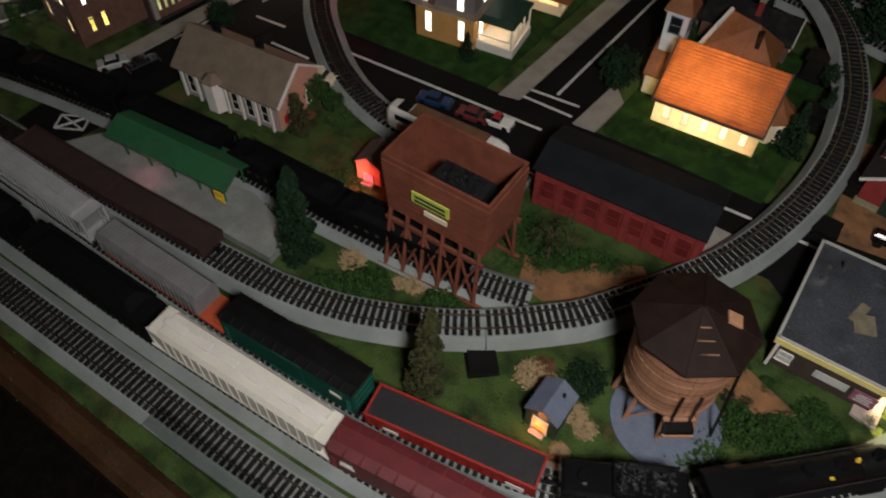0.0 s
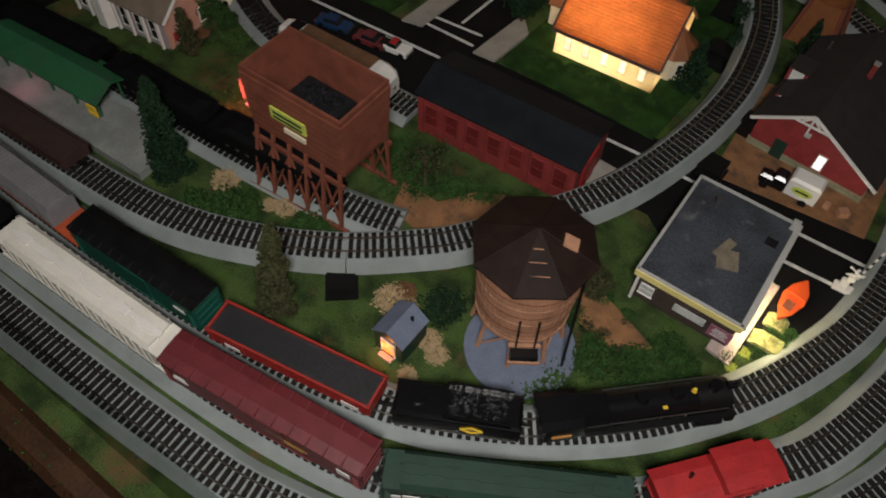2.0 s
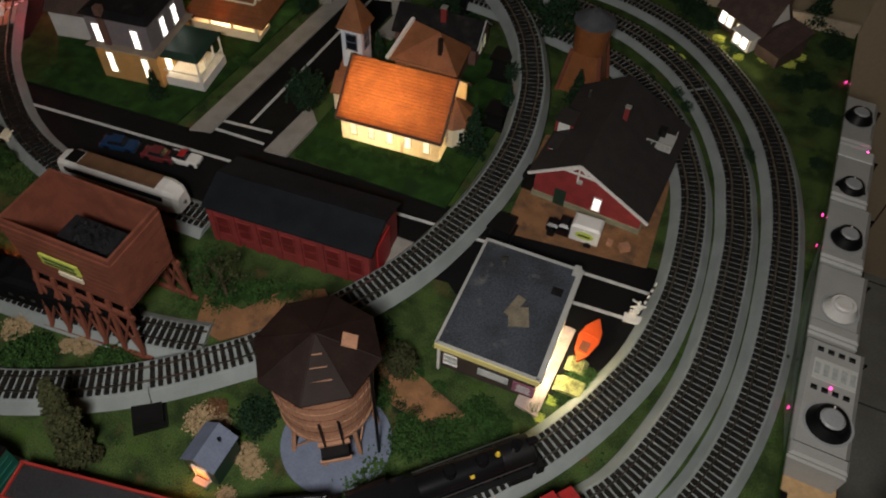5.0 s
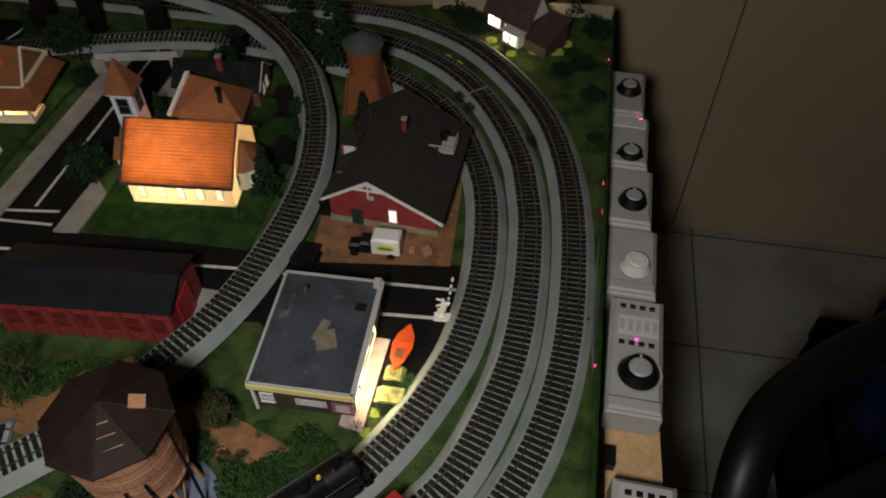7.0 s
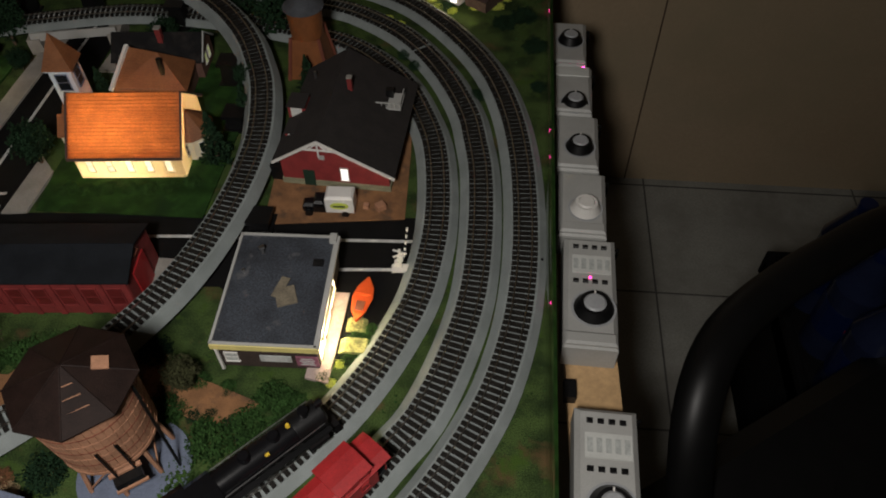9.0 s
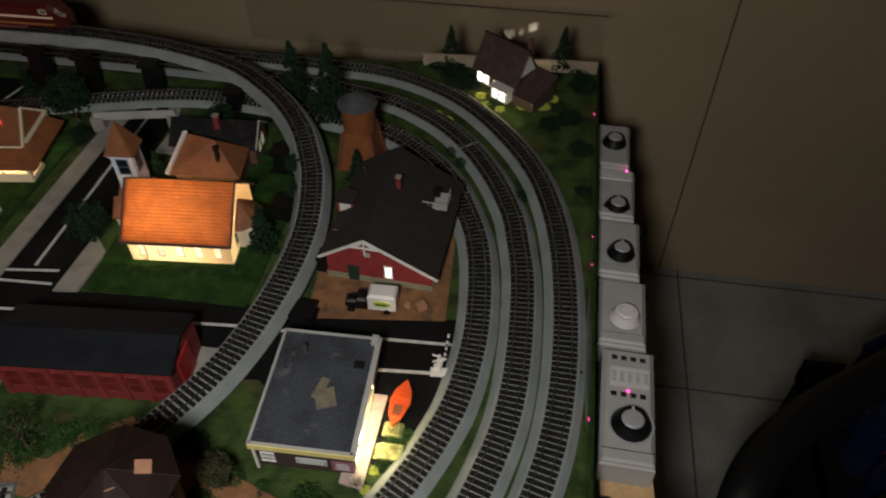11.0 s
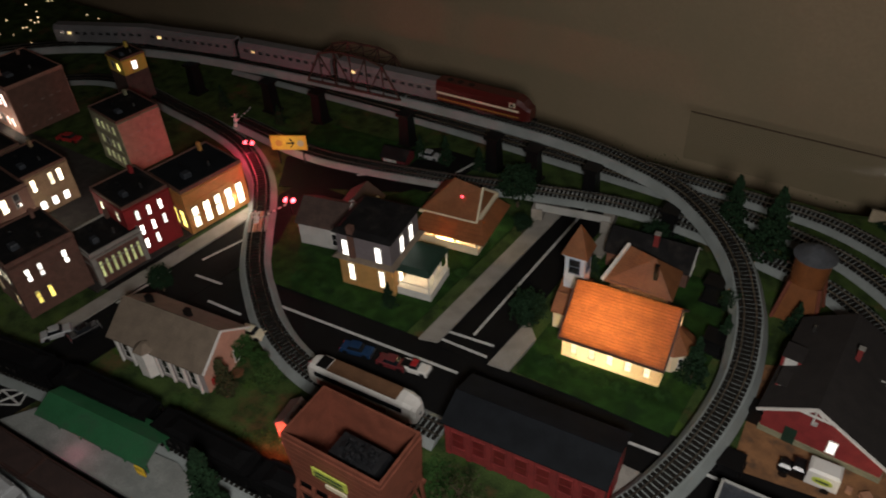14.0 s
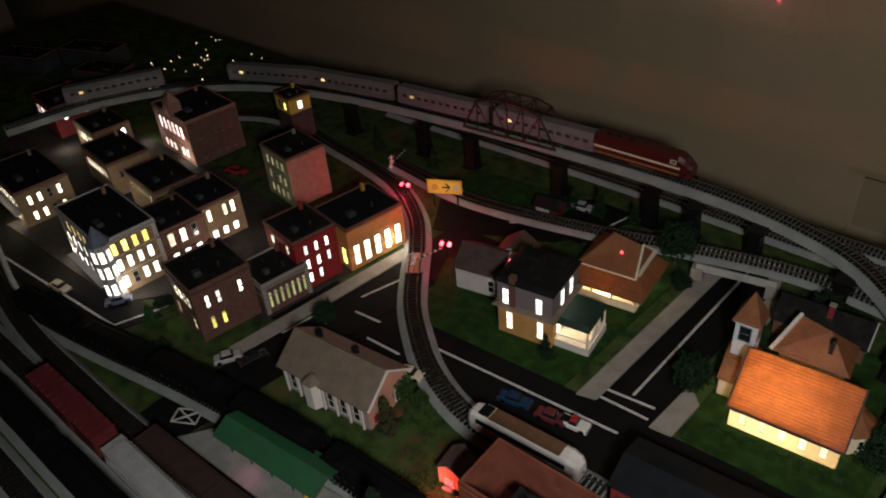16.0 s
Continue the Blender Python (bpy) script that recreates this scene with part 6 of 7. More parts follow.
def boxcar(label, line, x, L, H, body, roof, bars=None, door=None):
    c = car_base("boxcar", label, "boxcar", line, x, L)
    part("body", Mesh().box(0, 0, 0.011, L, 0.034, H - 0.015), body, c)
    part("roof", Mesh().prism([(-0.0178, H - 0.004), (0.0178, H - 0.004), (0.0178, H - 0.003), (0.008, H), (-0.008, H), (-0.0178, H - 0.003)], "x", -L / 2 - 0.001, L / 2 + 0.001), roof, c)
    for k in range(13):
        part("roof_rib", Mesh().box(-L / 2 + L * k / 12, 0, H - 0.0035, 0.0014, 0.0352, 0.0034), roof, c)
    for s in (-1, 1):
        part("door", Mesh().box(L * 0.02, s * 0.0174, 0.013, L * 0.22, 0.0012, H - 0.020), door or body, c)
        part("door_rail", Mesh().box(L * 0.06, s * 0.0182, 0.012, L * 0.40, 0.001, 0.0016), body, c)
        for e in (-1, 1):
            for k in range(5):
                part("rung", Mesh().box(e * (L / 2 - 0.005), s * 0.0176, 0.014 + 0.005 * k, 0.006, 0.001, 0.0008), body, c)
    for e in (-1, 1):
        part("end_rib", Mesh().box(e * (L / 2 + 0.0004), 0, 0.018, 0.0014, 0.028, 0.002).box(e * (L / 2 + 0.0004), 0, 0.028, 0.0014, 0.028, 0.002).box(e * (L / 2 + 0.0004), 0, 0.038, 0.0014, 0.028, 0.002), body, c)
    for u, z, w, h, m_ in bars or ():
        part("lettering_bar", Mesh().box(u, -0.0178, z, w, 0.0006, h), m_, c, "bar of unreadable lettering")
    return c


def hopper(label, line, x, L, H, body, roof, bars=None, covered=True, nribs=14):
    c = car_base("hopper_car", label, "hopper car", line, x, L)
    part("body", Mesh().prism([(-0.017, 0.016), (-0.011, 0.010), (0.011, 0.010), (0.017, 0.016), (0.017, H - 0.006), (0.0125, H - 0.001), (-0.0125, H - 0.001), (-0.017, H - 0.006)] if covered else
                              [(-0.017, 0.016), (-0.011, 0.010), (0.011, 0.010), (0.017, 0.016), (0.017, H - 0.004), (-0.017, H - 0.004)], "x", -L / 2 + 0.018, L / 2 - 0.018), body, c)
    part("sill", Mesh().box(0, -0.0165, 0.012, L, 0.002, 0.004).box(0, 0.0165, 0.012, L, 0.002, 0.004), body, c)
    for e in (-1, 1):
        part("slope_sheet", Mesh().solid([(e * (L / 2 - 0.018), -0.0165, 0.014), (e * (L / 2 - 0.018), 0.0165, 0.014), (e * (L / 2 - 0.018), 0.0165, H - 0.005), (e * (L / 2 - 0.018), -0.0165, H - 0.005), (e * (L / 2 - 0.003), -0.0165, H - 0.005), (e * (L / 2 - 0.003), 0.0165, H - 0.005)],
                                         [(0, 1, 5, 4), (3, 2, 5, 4), (0, 4, 3), (1, 2, 5), (0, 3, 2, 1)]), body, c)
        for v in (-0.015, 0.015):
            part("end_post", Mesh().box(e * (L / 2 - 0.003), v, 0.012, 0.0022, 0.0022, H - 0.017), body, c)
        part("end_ladder", Mesh().box(e * (L / 2 - 0.001), 0.008, 0.012, 0.001, 0.001, H - 0.018).box(e * (L / 2 - 0.001), 0.013, 0.012, 0.001, 0.001, H - 0.018), body, c)
        part("end_platform", Mesh().box(e * (L / 2 - 0.008), 0, 0.0125, 0.016, 0.030, 0.0015), body, c)
    if covered:
        part("running_board", Mesh().box(0, 0, H - 0.0005, L - 0.03, 0.006, 0.001), roof, c)
        for k in range(6):
            part("hatch", Mesh().box(-L * 0.36 + L * 0.72 * k / 5, 0.0, H - 0.001, L * 0.08, 0.009, 0.0018), roof, c)
    else:
        part("coal_load", Mesh().frustum(0, 0, H - 0.005, L - 0.038, 0.031, L - 0.07, 0.016, 0.005), BLACKM, c, "black coal load")
        part("top_chord", Mesh().box(0, -0.017, H - 0.005, L - 0.034, 0.002, 0.003).box(0, 0.017, H - 0.005, L - 0.034, 0.002, 0.003), body, c)
    ribs(c, L - 0.036, 0.016, H - 0.006, nribs, body)
    for k in range(3):
        part("chute", Mesh().frustum(-L * 0.25 + L * 0.25 * k, 0, 0.005, L * 0.07, 0.012, L * 0.16, 0.022, 0.009), body, c)
    for u, z, w, h, m_ in bars or ():
        part("lettering_bar", Mesh().box(u, -0.0186, z, w, 0.0006, h), m_, c, "white bar of unreadable lettering")
    return c


def gondola(label, line, x, L, H, body, load, bars=None):
    c = car_base("gondola_car", label, "gondola car", line, x, L)
    part("body", Mesh().box(0, 0, 0.011, L, 0.034, H - 0.016), body, c)
    part("top_rim", Mesh().box(0, -0.0168, H - 0.006, L + 0.002, 0.0022, 0.006).box(0, 0.0168, H - 0.006, L + 0.002, 0.0022, 0.006).box(-L / 2 + 0.0008, 0, H - 0.006, 0.0022, 0.033, 0.006).box(L / 2 - 0.0008, 0, H - 0.006, 0.0022, 0.033, 0.006), body, c)
    part("load", Mesh().box(0, 0, H - 0.007, L - 0.004, 0.031, 0.0045), load, c, "flat black coal load")
    for k in range(15):
        u = -L / 2 + 0.004 + (L - 0.008) * k / 14
        for v in (-0.0176, 0.0176):
            part("rib", Mesh().box(u, v, 0.012, 0.0018, 0.0014, H - 0.014), body, c)
    for u, z, w, h, m_ in bars or ():
        part("lettering_bar", Mesh().box(u, -0.0189, z, w, 0.0006, h), m_, c, "white bar of unreadable lettering")
    return c


hopper("white covered hopper car with moulded hatches", "middle", -0.331, 0.234, 0.050, mat("ivory_plastic", (0.70, 0.67, 0.60), 0.55, var=0.10, scale=40, bump=0.15), WHITEP, nribs=16)
boxcar("maroon boxcar with yellow and white lettering bars", "middle", -0.116, 0.210, 0.051, RUST, RUST,
       [(-0.085, 0.032, 0.012, 0.003, WHITEP), (-0.085, 0.026, 0.016, 0.004, WHITEP), (0.030, 0.0285, 0.044, 0.0016, DULLY), (0.036, 0.0235, 0.022, 0.0014, DULLY), (0.088, 0.026, 0.013, 0.009, WHITEP)])
hopper("dark green covered hopper with white lettering bars", "middle", 0.093, 0.212, 0.050, GREENP, GREENP,
       [(-0.091, 0.0285, 0.008, 0.006, WHITEP)] + [(-0.078 + 0.0185 * k, 0.0265, 0.0150, 0.010, WHITEP) for k in range(6)])
cb = car_base("caboose", "bright red caboose with cupola", "caboose", "middle", 0.229, 0.118)
part("body", Mesh().box(-0.006, 0, 0.011, 0.092, 0.033, 0.030), REDP, cb)
part("roof", Mesh().prism([(-0.019, 0.041), (0.019, 0.041), (0.009, 0.0445), (-0.009, 0.0445)], "x", -0.058, 0.056), REDP, cb)
part("cupola", Mesh().rbox(0.014, 0, 0.043, 0.036, 0.034, 0.013, 0.002), REDP, cb)
part("cupola_roof", Mesh().prism([(-0.019, 0.056), (0.019, 0.056), (0.008, 0.058), (-0.008, 0.058)], "x", -0.006, 0.034), REDP, cb)
for e in (-0.056, 0.052):
    part("end_rail", Mesh().box(e, -0.014, 0.012, 0.001, 0.001, 0.028).box(e, 0.014, 0.012, 0.001, 0.001, 0.028).box(e, 0, 0.024, 0.001, 0.028, 0.001), REDP, cb)
part("smoke_jack", Mesh().cyl(-0.026, 0.004, 0.044, 0.0016, 0.008, n=8), BLACK, cb)
for k in range(3):
    window(cb, -0.036 + 0.03 * k, -0.0169, 0.022, 0, 0.008, 0.009, GLASSD, REDP)
for u in (0.004, 0.024):
    window(cb, u, -0.0174, 0.0465, 0, 0.008, 0.006, GLASSD, REDP)
for x_ in (-0.556, -0.764, -0.972, -1.18):
    hopper("black open hopper car loaded with coal", "middle", x_, 0.204, 0.050, BLACKM, BLACKM, covered=False)

hopper("silver grey covered hopper car", "inner", -0.704, 0.204, 0.050, SILVER, SILVER, [(-0.02, 0.03, 0.08, 0.006, GREYP)], nribs=18)
fc = car_base("flatcar", "red brown flatcar carrying a grey ribbed load", "flatcar", "inner", -0.500, 0.184, ORED)
part("deck", Mesh().box(0, 0, 0.011, 0.184, 0.034, 0.004), ORED, fc, "orange red deck")
part("bulkhead", Mesh().box(0.085, 0, 0.013, 0.010, 0.014, 0.008).box(0.081, -0.010, 0.013, 0.008, 0.006, 0.006).box(0.081, 0.010, 0.013, 0.008, 0.006, 0.006), ORED, fc)
ld = thing("container_load", "grey ribbed container on the flatcar", "container", 0, 0)
m_, a_, p_ = on_track("inner", -0.512, 0.16)
ld.matrix_basis = pose(m_.x, m_.y, m_.z + RT + 0.0146, 0, 0, a_)
part("body", Mesh().prism([(-0.0165, 0), (0.0165, 0), (0.0165, 0.020), (0.012, 0.027), (-0.012, 0.027), (-0.0165, 0.020)], "x", -0.077, 0.077), GREYC, ld)
for k in range(22):
    for v in (-0.0169, 0.0169):
        part("rib", Mesh().box(-0.074 + 0.148 * k / 21, v, 0.002, 0.002, 0.0012, 0.018), GREYC, ld)
boxcar("teal green boxcar with black roof", "inner", -0.305, 0.164, 0.053, TEAL, BLACK, [(0.062, 0.030, 0.014, 0.005, WHITEP)])
gondola("orange red gondola filled with black coal", "inner", -0.136, 0.174, 0.031, mat("gondola_red", (0.34, 0.028, 0.022), 0.5, var=0.2), COAL,
        [(-0.058, 0.017, 0.016, 0.005, WHITEP), (0.068, 0.015, 0.018, 0.007, WHITEP)])
gondola("dark brown empty gondola on the loop", "loop", -0.552, 0.160, 0.026, mat("dark_brown_car", (0.045, 0.022, 0.018), 0.6, var=0.3), mat("dark_brown_load", (0.035, 0.018, 0.015), 0.8, var=0.3))
gondola("dark brown empty gondola on the loop", "loop", -0.722, 0.160, 0.026, bpy.data.materials["dark_brown_car"], bpy.data.materials["dark_brown_load"])
boxcar("dull red boxcar in the shade", "inner", -0.94, 0.200, 0.050, RUST, RUST)
for x_ in (-0.312, -0.490, -0.668, -0.846, -1.024, -1.202):
    hopper("black hopper car in the coal train", "spur", x_, 0.172, 0.046, BLACKM, BLACKM, [(-0.05 + 0.014 * k, 0.026, 0.005, 0.003, PAVE) for k in range(6)], covered=False, nribs=10)

# steam locomotive and tender
tn = car_base("tender", "black tender with coal and yellow diamond mark", "tender", "inner", 0.013, 0.118)
part("tank", Mesh().rbox(0, 0, 0.011, 0.114, 0.034, 0.026, 0.003), GLOSS, tn, "black tank")
part("coal_bunker", Mesh().box(0.018, -0.0155, 0.036, 0.058, 0.002, 0.007).box(0.018, 0.0155, 0.036, 0.058, 0.002, 0.007).box(-0.011, 0, 0.036, 0.002, 0.031, 0.007), GLOSS, tn)
ch_ = Mesh()
for k in range(130):
    u, v = rng.uniform(-1, 1), rng.uniform(-1, 1)
    s = rng.uniform(0.0022, 0.005)
    ch_.box(0.018 + u * 0.026, v * 0.0135, 0.037 + 0.004 * (1 - abs(v)), s, s * 0.8, s * 0.7, rng.uniform(0, 90), 0.6)
part("coal", ch_, COAL, tn, "lumpy glinting coal")
part("water_hatch", Mesh().cyl(-0.036, 0, 0.037, 0.007, 0.003, n=14), GLOSS, tn)
part("diamond_mark", Mesh().rod((0.004, -0.0176, 0.022), (0.014, -0.0176, 0.0275), 0.0009, 4).rod((0.014, -0.0176, 0.0275), (0.024, -0.0176, 0.022), 0.0009, 4).rod((0.024, -0.0176, 0.022), (0.014, -0.0176, 0.0165), 0.0009, 4).rod((0.014, -0.0176, 0.0165), (0.004, -0.0176, 0.022), 0.0009, 4), YEL, tn, "yellow diamond outline")
part("mark_bar", Mesh().box(0.014, -0.0174, 0.0213, 0.006, 0.0008, 0.0012), DULLY, tn)
part("handrail", Mesh().rod((-0.054, -0.0176, 0.012), (0.054, -0.0176, 0.012), 0.0006), RAIL, tn, "bright lower rail")

m_, a_, p_ = on_track("inner", 0.1445, 0.19)
en = thing("steam_locomotive", "black steam locomotive with yellow marks", "steam locomotive", m_.x, m_.y, m_.z + RT - 0.0006, a_)


def lying(u0, u1, r0, r1, z, n=20):
    return Mesh().rod((u0, 0, z), (u1, 0, z), r0, n, r1)


part("boiler", lying(-0.034, 0.055, 0.0150, 0.0145, 0.033), GLOSS, en, "black boiler", smooth=True)
part("smokebox", lying(0.053, 0.084, 0.0152, 0.0152, 0.033), BLACK, en, "matt black smokebox", smooth=True)
part("smokebox_door", lying(0.084, 0.087, 0.0135, 0.010, 0.033), BLACK, en)
part("firebox", Mesh().prism([(-0.0165, 0.018), (0.0165, 0.018), (0.0165, 0.040), (0.009, 0.0485), (-0.009, 0.0485), (-0.0165, 0.040)], "x", -0.058, -0.030), GLOSS, en)
part("cab", Mesh().box(-0.072, 0, 0.016, 0.032, 0.035, 0.028), GLOSS, en, "black cab")
part("cab_roof", Mesh().prism([(-0.0185, 0.044), (0.0185, 0.044), (0.012, 0.049), (-0.012, 0.049)], "x", -0.092, -0.054), GLOSS, en)
part("smokestack", Mesh().cyl(0.068, 0, 0.046, 0.0045, 0.010, 0.0055, n=14), GLOSS, en)
part("sand_dome", Mesh().cyl(0.034, 0, 0.044, 0.0075, 0.008, 0.005, n=14), GLOSS, en)
part("steam_dome", Mesh().cyl(0.002, 0, 0.044, 0.0075, 0.009, 0.005, n=14), GLOSS, en)
part("bell", Mesh().cyl(0.050, 0, 0.046, 0.003, 0.005, 0.0016, n=10), YEL, en, "brass bell")
part("headlight", lying(0.080, 0.088, 0.004, 0.004, 0.050, 12), GLOSS, en)
part("yellow_mark", Mesh().box(0.020, -0.011, 0.0455, 0.004, 0.0030, 0.001), YEL, en, "small yellow marks")
for s in (-1, 1):
    part("running_board", Mesh().box(0.018, s * 0.0165, 0.0225, 0.135, 0.006, 0.0012), BLACK, en)
    part("handrail", Mesh().rod((-0.05, s * 0.0162, 0.037), (0.080, s * 0.0158, 0.037), 0.0006), STEEL, en, "steel handrail")
    part("cylinder", Mesh().rod((0.058, s * 0.0145, 0.013), (0.080, s * 0.0145, 0.013), 0.0062, 14), BLACK, en)
    part("side_rod", Mesh().box(0.005, s * 0.0128, 0.0098, 0.070, 0.0012, 0.002), RAIL, en, "bright side rod")
    for u in (-0.028, -0.006, 0.016, 0.038):
        part("driver_wheel", Mesh().rod((u, s * 0.0092, 0.0105), (u, s * 0.0116, 0.0105), 0.0098, 20), BLACK, en)
    for u in (0.062, 0.080):
        part("pilot_wheel", Mesh().rod((u, s * 0.0085, 0.0055), (u, s * 0.0105, 0.0055), 0.005, 14), BLACK, en)
part("cab_number_bar", Mesh().box(-0.072, -0.0180, 0.024, 0.018, 0.0008, 0.004), ORANGEW, en, "dull orange bar on the cab")
part("pilot", Mesh().prism([(-0.016, 0.003), (0.016, 0.003), (0.014, 0.014), (-0.014, 0.014)], "x", 0.088, 0.096), BLACK, en)
part("frame", Mesh().box(0.0, 0, 0.010, 0.165, 0.014, 0.010), BLACK, en)

# diesel and coaches on the raised line
dl = car_base("diesel_locomotive", "maroon streamlined diesel locomotive with pale stripe", "diesel locomotive", "raised loop", -0.578, 0.205)
prof = [(-0.0175, 0.010), (0.0175, 0.010), (0.0175, 0.042), (0.012, 0.051), (-0.012, 0.051), (-0.0175, 0.042)]
part("body", Mesh().prism(prof, "x", -0.074, 0.102), DRED, dl, "glossy maroon body")
ns = Mesh()
sec = [(-0.074, 1.0, 1.0), (-0.086, 0.97, 0.86), (-0.094, 0.9, 0.66), (-0.101, 0.72, 0.58)]
ns_pts, n6 = [], len(prof)
for u, wy, hz in sec:
    ns_pts += [(u, y * wy, 0.010 + (z - 0.010) * hz) for y, z in prof]
ns.solid(ns_pts, [tuple(range(n6)), tuple(range(len(ns_pts) - 1, len(ns_pts) - n6 - 1, -1))] + [(r * n6 + i, r * n6 + (i + 1) % n6, (r + 1) * n6 + (i + 1) % n6, (r + 1) * n6 + i) for r in range(3) for i in range(n6)])
part("nose", ns, DRED, dl, "rounded maroon nose")
for s in (-1, 1):
    part("stripe", Mesh().box(0.010, s * 0.0178, 0.026, 0.180, 0.0008, 0.004), CREAM, dl, "pale side stripe")
    part("stripe", Mesh().box(0.010, s * 0.0178, 0.014, 0.180, 0.0008, 0.003), DULLY, dl, "yellow side stripe")
    part("fuel_tank", Mesh().box(0.0, s * 0.010, 0.004, 0.05, 0.010, 0.008), STEEL, dl)
    window(dl, -0.074 + 0.008, s * 0.0179, 0.036, 0 if s < 0 else 180, 0.010, 0.006, GLASSD, CREAM)
part("windscreen", Mesh().box(-0.083, 0, 0.040, 0.004, 0.024, 0.006), GLASSD, dl)
part("roof_fan", Mesh().cyl(0.03, 0, 0.051, 0.006, 0.001, n=14).cyl(0.055, 0, 0.051, 0.006, 0.001, n=14).cyl(0.078, 0, 0.051, 0.006, 0.001, n=14), BLACK, dl)
for x_ in (-0.812, -1.072, -1.328, -1.560, -1.855):
    co = car_base("passenger_coach", "silver grey streamlined passenger coach", "passenger coach", "raised loop", x_, 0.246)
    part("body", Mesh().prism([(-0.0172, 0.009), (0.0172, 0.009), (0.0172, 0.038), (0.011, 0.047), (-0.011, 0.047), (-0.0172, 0.038)], "x", -0.121, 0.121), COACH, co, "fluted silver body")
    for k in range(6):
        part("flute", Mesh().box(0, -0.0175, 0.011 + 0.0026 * k, 0.240, 0.0008, 0.001).box(0, 0.0175, 0.011 + 0.0026 * k, 0.240, 0.0008, 0.001), COACH, co)
    for k in range(11):
        for s in (-1, 1):
            window(co, -0.100 + 0.02 * k, s * 0.0175, 0.0275, 0 if s < 0 else 180, 0.011, 0.006, WARMD if k in (9,) else GLASSD, COACH)
    for e in (-1, 1):
        part("diaphragm", Mesh().box(e * 0.1225, 0, 0.010, 0.003, 0.016, 0.032), BLACK, co)

# truss bridge round the raised line
p0, a0 = along(LINES["loop"], nearest(LINES["loop"], -0.885, True))
br = thing("truss_bridge", "dark brown steel through truss bridge", "bridge", p0.x, p0.y, p0.z - 0.006, a0 + 180)
BL, BWD, BHT = 0.230, 0.052, 0.078
for s in (-1, 1):
    y = s * BWD / 2
    n = 6
    dx = BL / n
    xs = [-BL / 2 + dx * k for k in range(n + 1)]
    tops = [0, BHT * 0.86, BHT, BHT, BHT, BHT * 0.86, 0]
    part("bottom_chord", Mesh().box(0, y, 0, BL, 0.004, 0.005), BRIDGE, br)
    for k in range(n):
        part("top_chord", Mesh().rod((xs[k], y, tops[k] + 0.002), (xs[k + 1], y, tops[k + 1] + 0.002), 0.0022, 4), BRIDGE, br)
    for k in range(1, n):
        part("upright", Mesh().rod((xs[k], y, 0), (xs[k], y, tops[k]), 0.0015, 4), BRIDGE, br)
    for a, b in ((1, 2), (3, 2), (3, 4), (5, 4)):
        part("diagonal", Mesh().rod((xs[a], y, tops[a] if a in (1, 5) else 0), (xs[b], y, 0 if a in (1, 5) else tops[b]), 0.0014, 4), BRIDGE, br)
for k in range(1, 6):
    part("sway_strut", Mesh().rod((-BL / 2 + BL / 6 * k, -BWD / 2, tops[k]), (-BL / 2 + BL / 6 * k, BWD / 2, tops[k]), 0.0014, 4), BRIDGE, br)
for k in range(1, 5):
    part("sway_brace", Mesh().rod((-BL / 2 + BL / 6 * k, -BWD / 2, tops[k]), (-BL / 2 + BL / 6 * (k + 1), BWD / 2, tops[k + 1]), 0.001, 4), BRIDGE, br)
part("floor", Mesh().box(0, 0, -0.001, BL, BWD - 0.004, 0.003), BRIDGE, br)

# streetcar
m_, a_, p_ = on_track("street", -0.392, 0.17)
sc = thing("streetcar", "white streamlined streetcar with brown roof and pink side", "streetcar", m_.x, m_.y, m_.z + RT - 0.0006, a_)
sc.scale.x = 0.93
prof = [(-0.0155, 0.005), (0.0155, 0.005), (0.0165, 0.020), (0.0145, 0.034), (0.009, 0.038), (-0.009, 0.038), (-0.0145, 0.034), (-0.0165, 0.020)]
bd = Mesh()
sec = [(-0.094, 0.62, 0.72), (-0.088, 0.86, 0.9), (-0.074, 1, 1), (0.074, 1, 1), (0.088, 0.86, 0.9), (0.094, 0.62, 0.72)]
pts = []
for u, wy, hz in sec:
    pts += [(u, y * wy, 0.005 + (z - 0.005) * hz) for y, z in prof]
bd.solid(pts, [tuple(range(8)), tuple(range(len(pts) - 1, len(pts) - 9, -1))] + [(r * 8 + i, r * 8 + (i + 1) % 8, (r + 1) * 8 + (i + 1) % 8, (r + 1) * 8 + i) for r in range(5) for i in range(8)])
part("body", bd, WHITEP, sc, "glossy white body")
part("roof_panel", Mesh().box(-0.004, 0, 0.0376, 0.118, 0.022, 0.0016), mat("brown_roof_panel", (0.15, 0.075, 0.038), 0.6, var=0.25), sc, "brown roof panel")
part("roof_panel", Mesh().box(0.066, 0, 0.0372, 0.018, 0.020, 0.0016), BLACK, sc, "dark roof panel")
for s in (-1, 1):
    part("window_band", Mesh().box(0, s * 0.0158, 0.0235, 0.150, 0.0016, 0.0075), GLASSD, sc, "dark window band")
    part("side_panel", Mesh().box(0.012, s * 0.0163, 0.009, 0.120, 0.0010, 0.009), mat("pink_panel", (0.62, 0.25, 0.22), 0.5) if s < 0 else bpy.data.materials["pink_panel"], sc, "pink side panel")
for u in (-0.055, 0.055):
    for v in (-0.008, 0.008):
        part("wheel", Mesh().rod((u + v, -0.0095, 0.005), (u + v, 0.0095, 0.005), 0.0048, 14), BLACK, sc)
part("headlight", Mesh().rod((-0.093, 0, 0.016), (-0.096, 0, 0.016), 0.0025, 10), STEEL, sc)

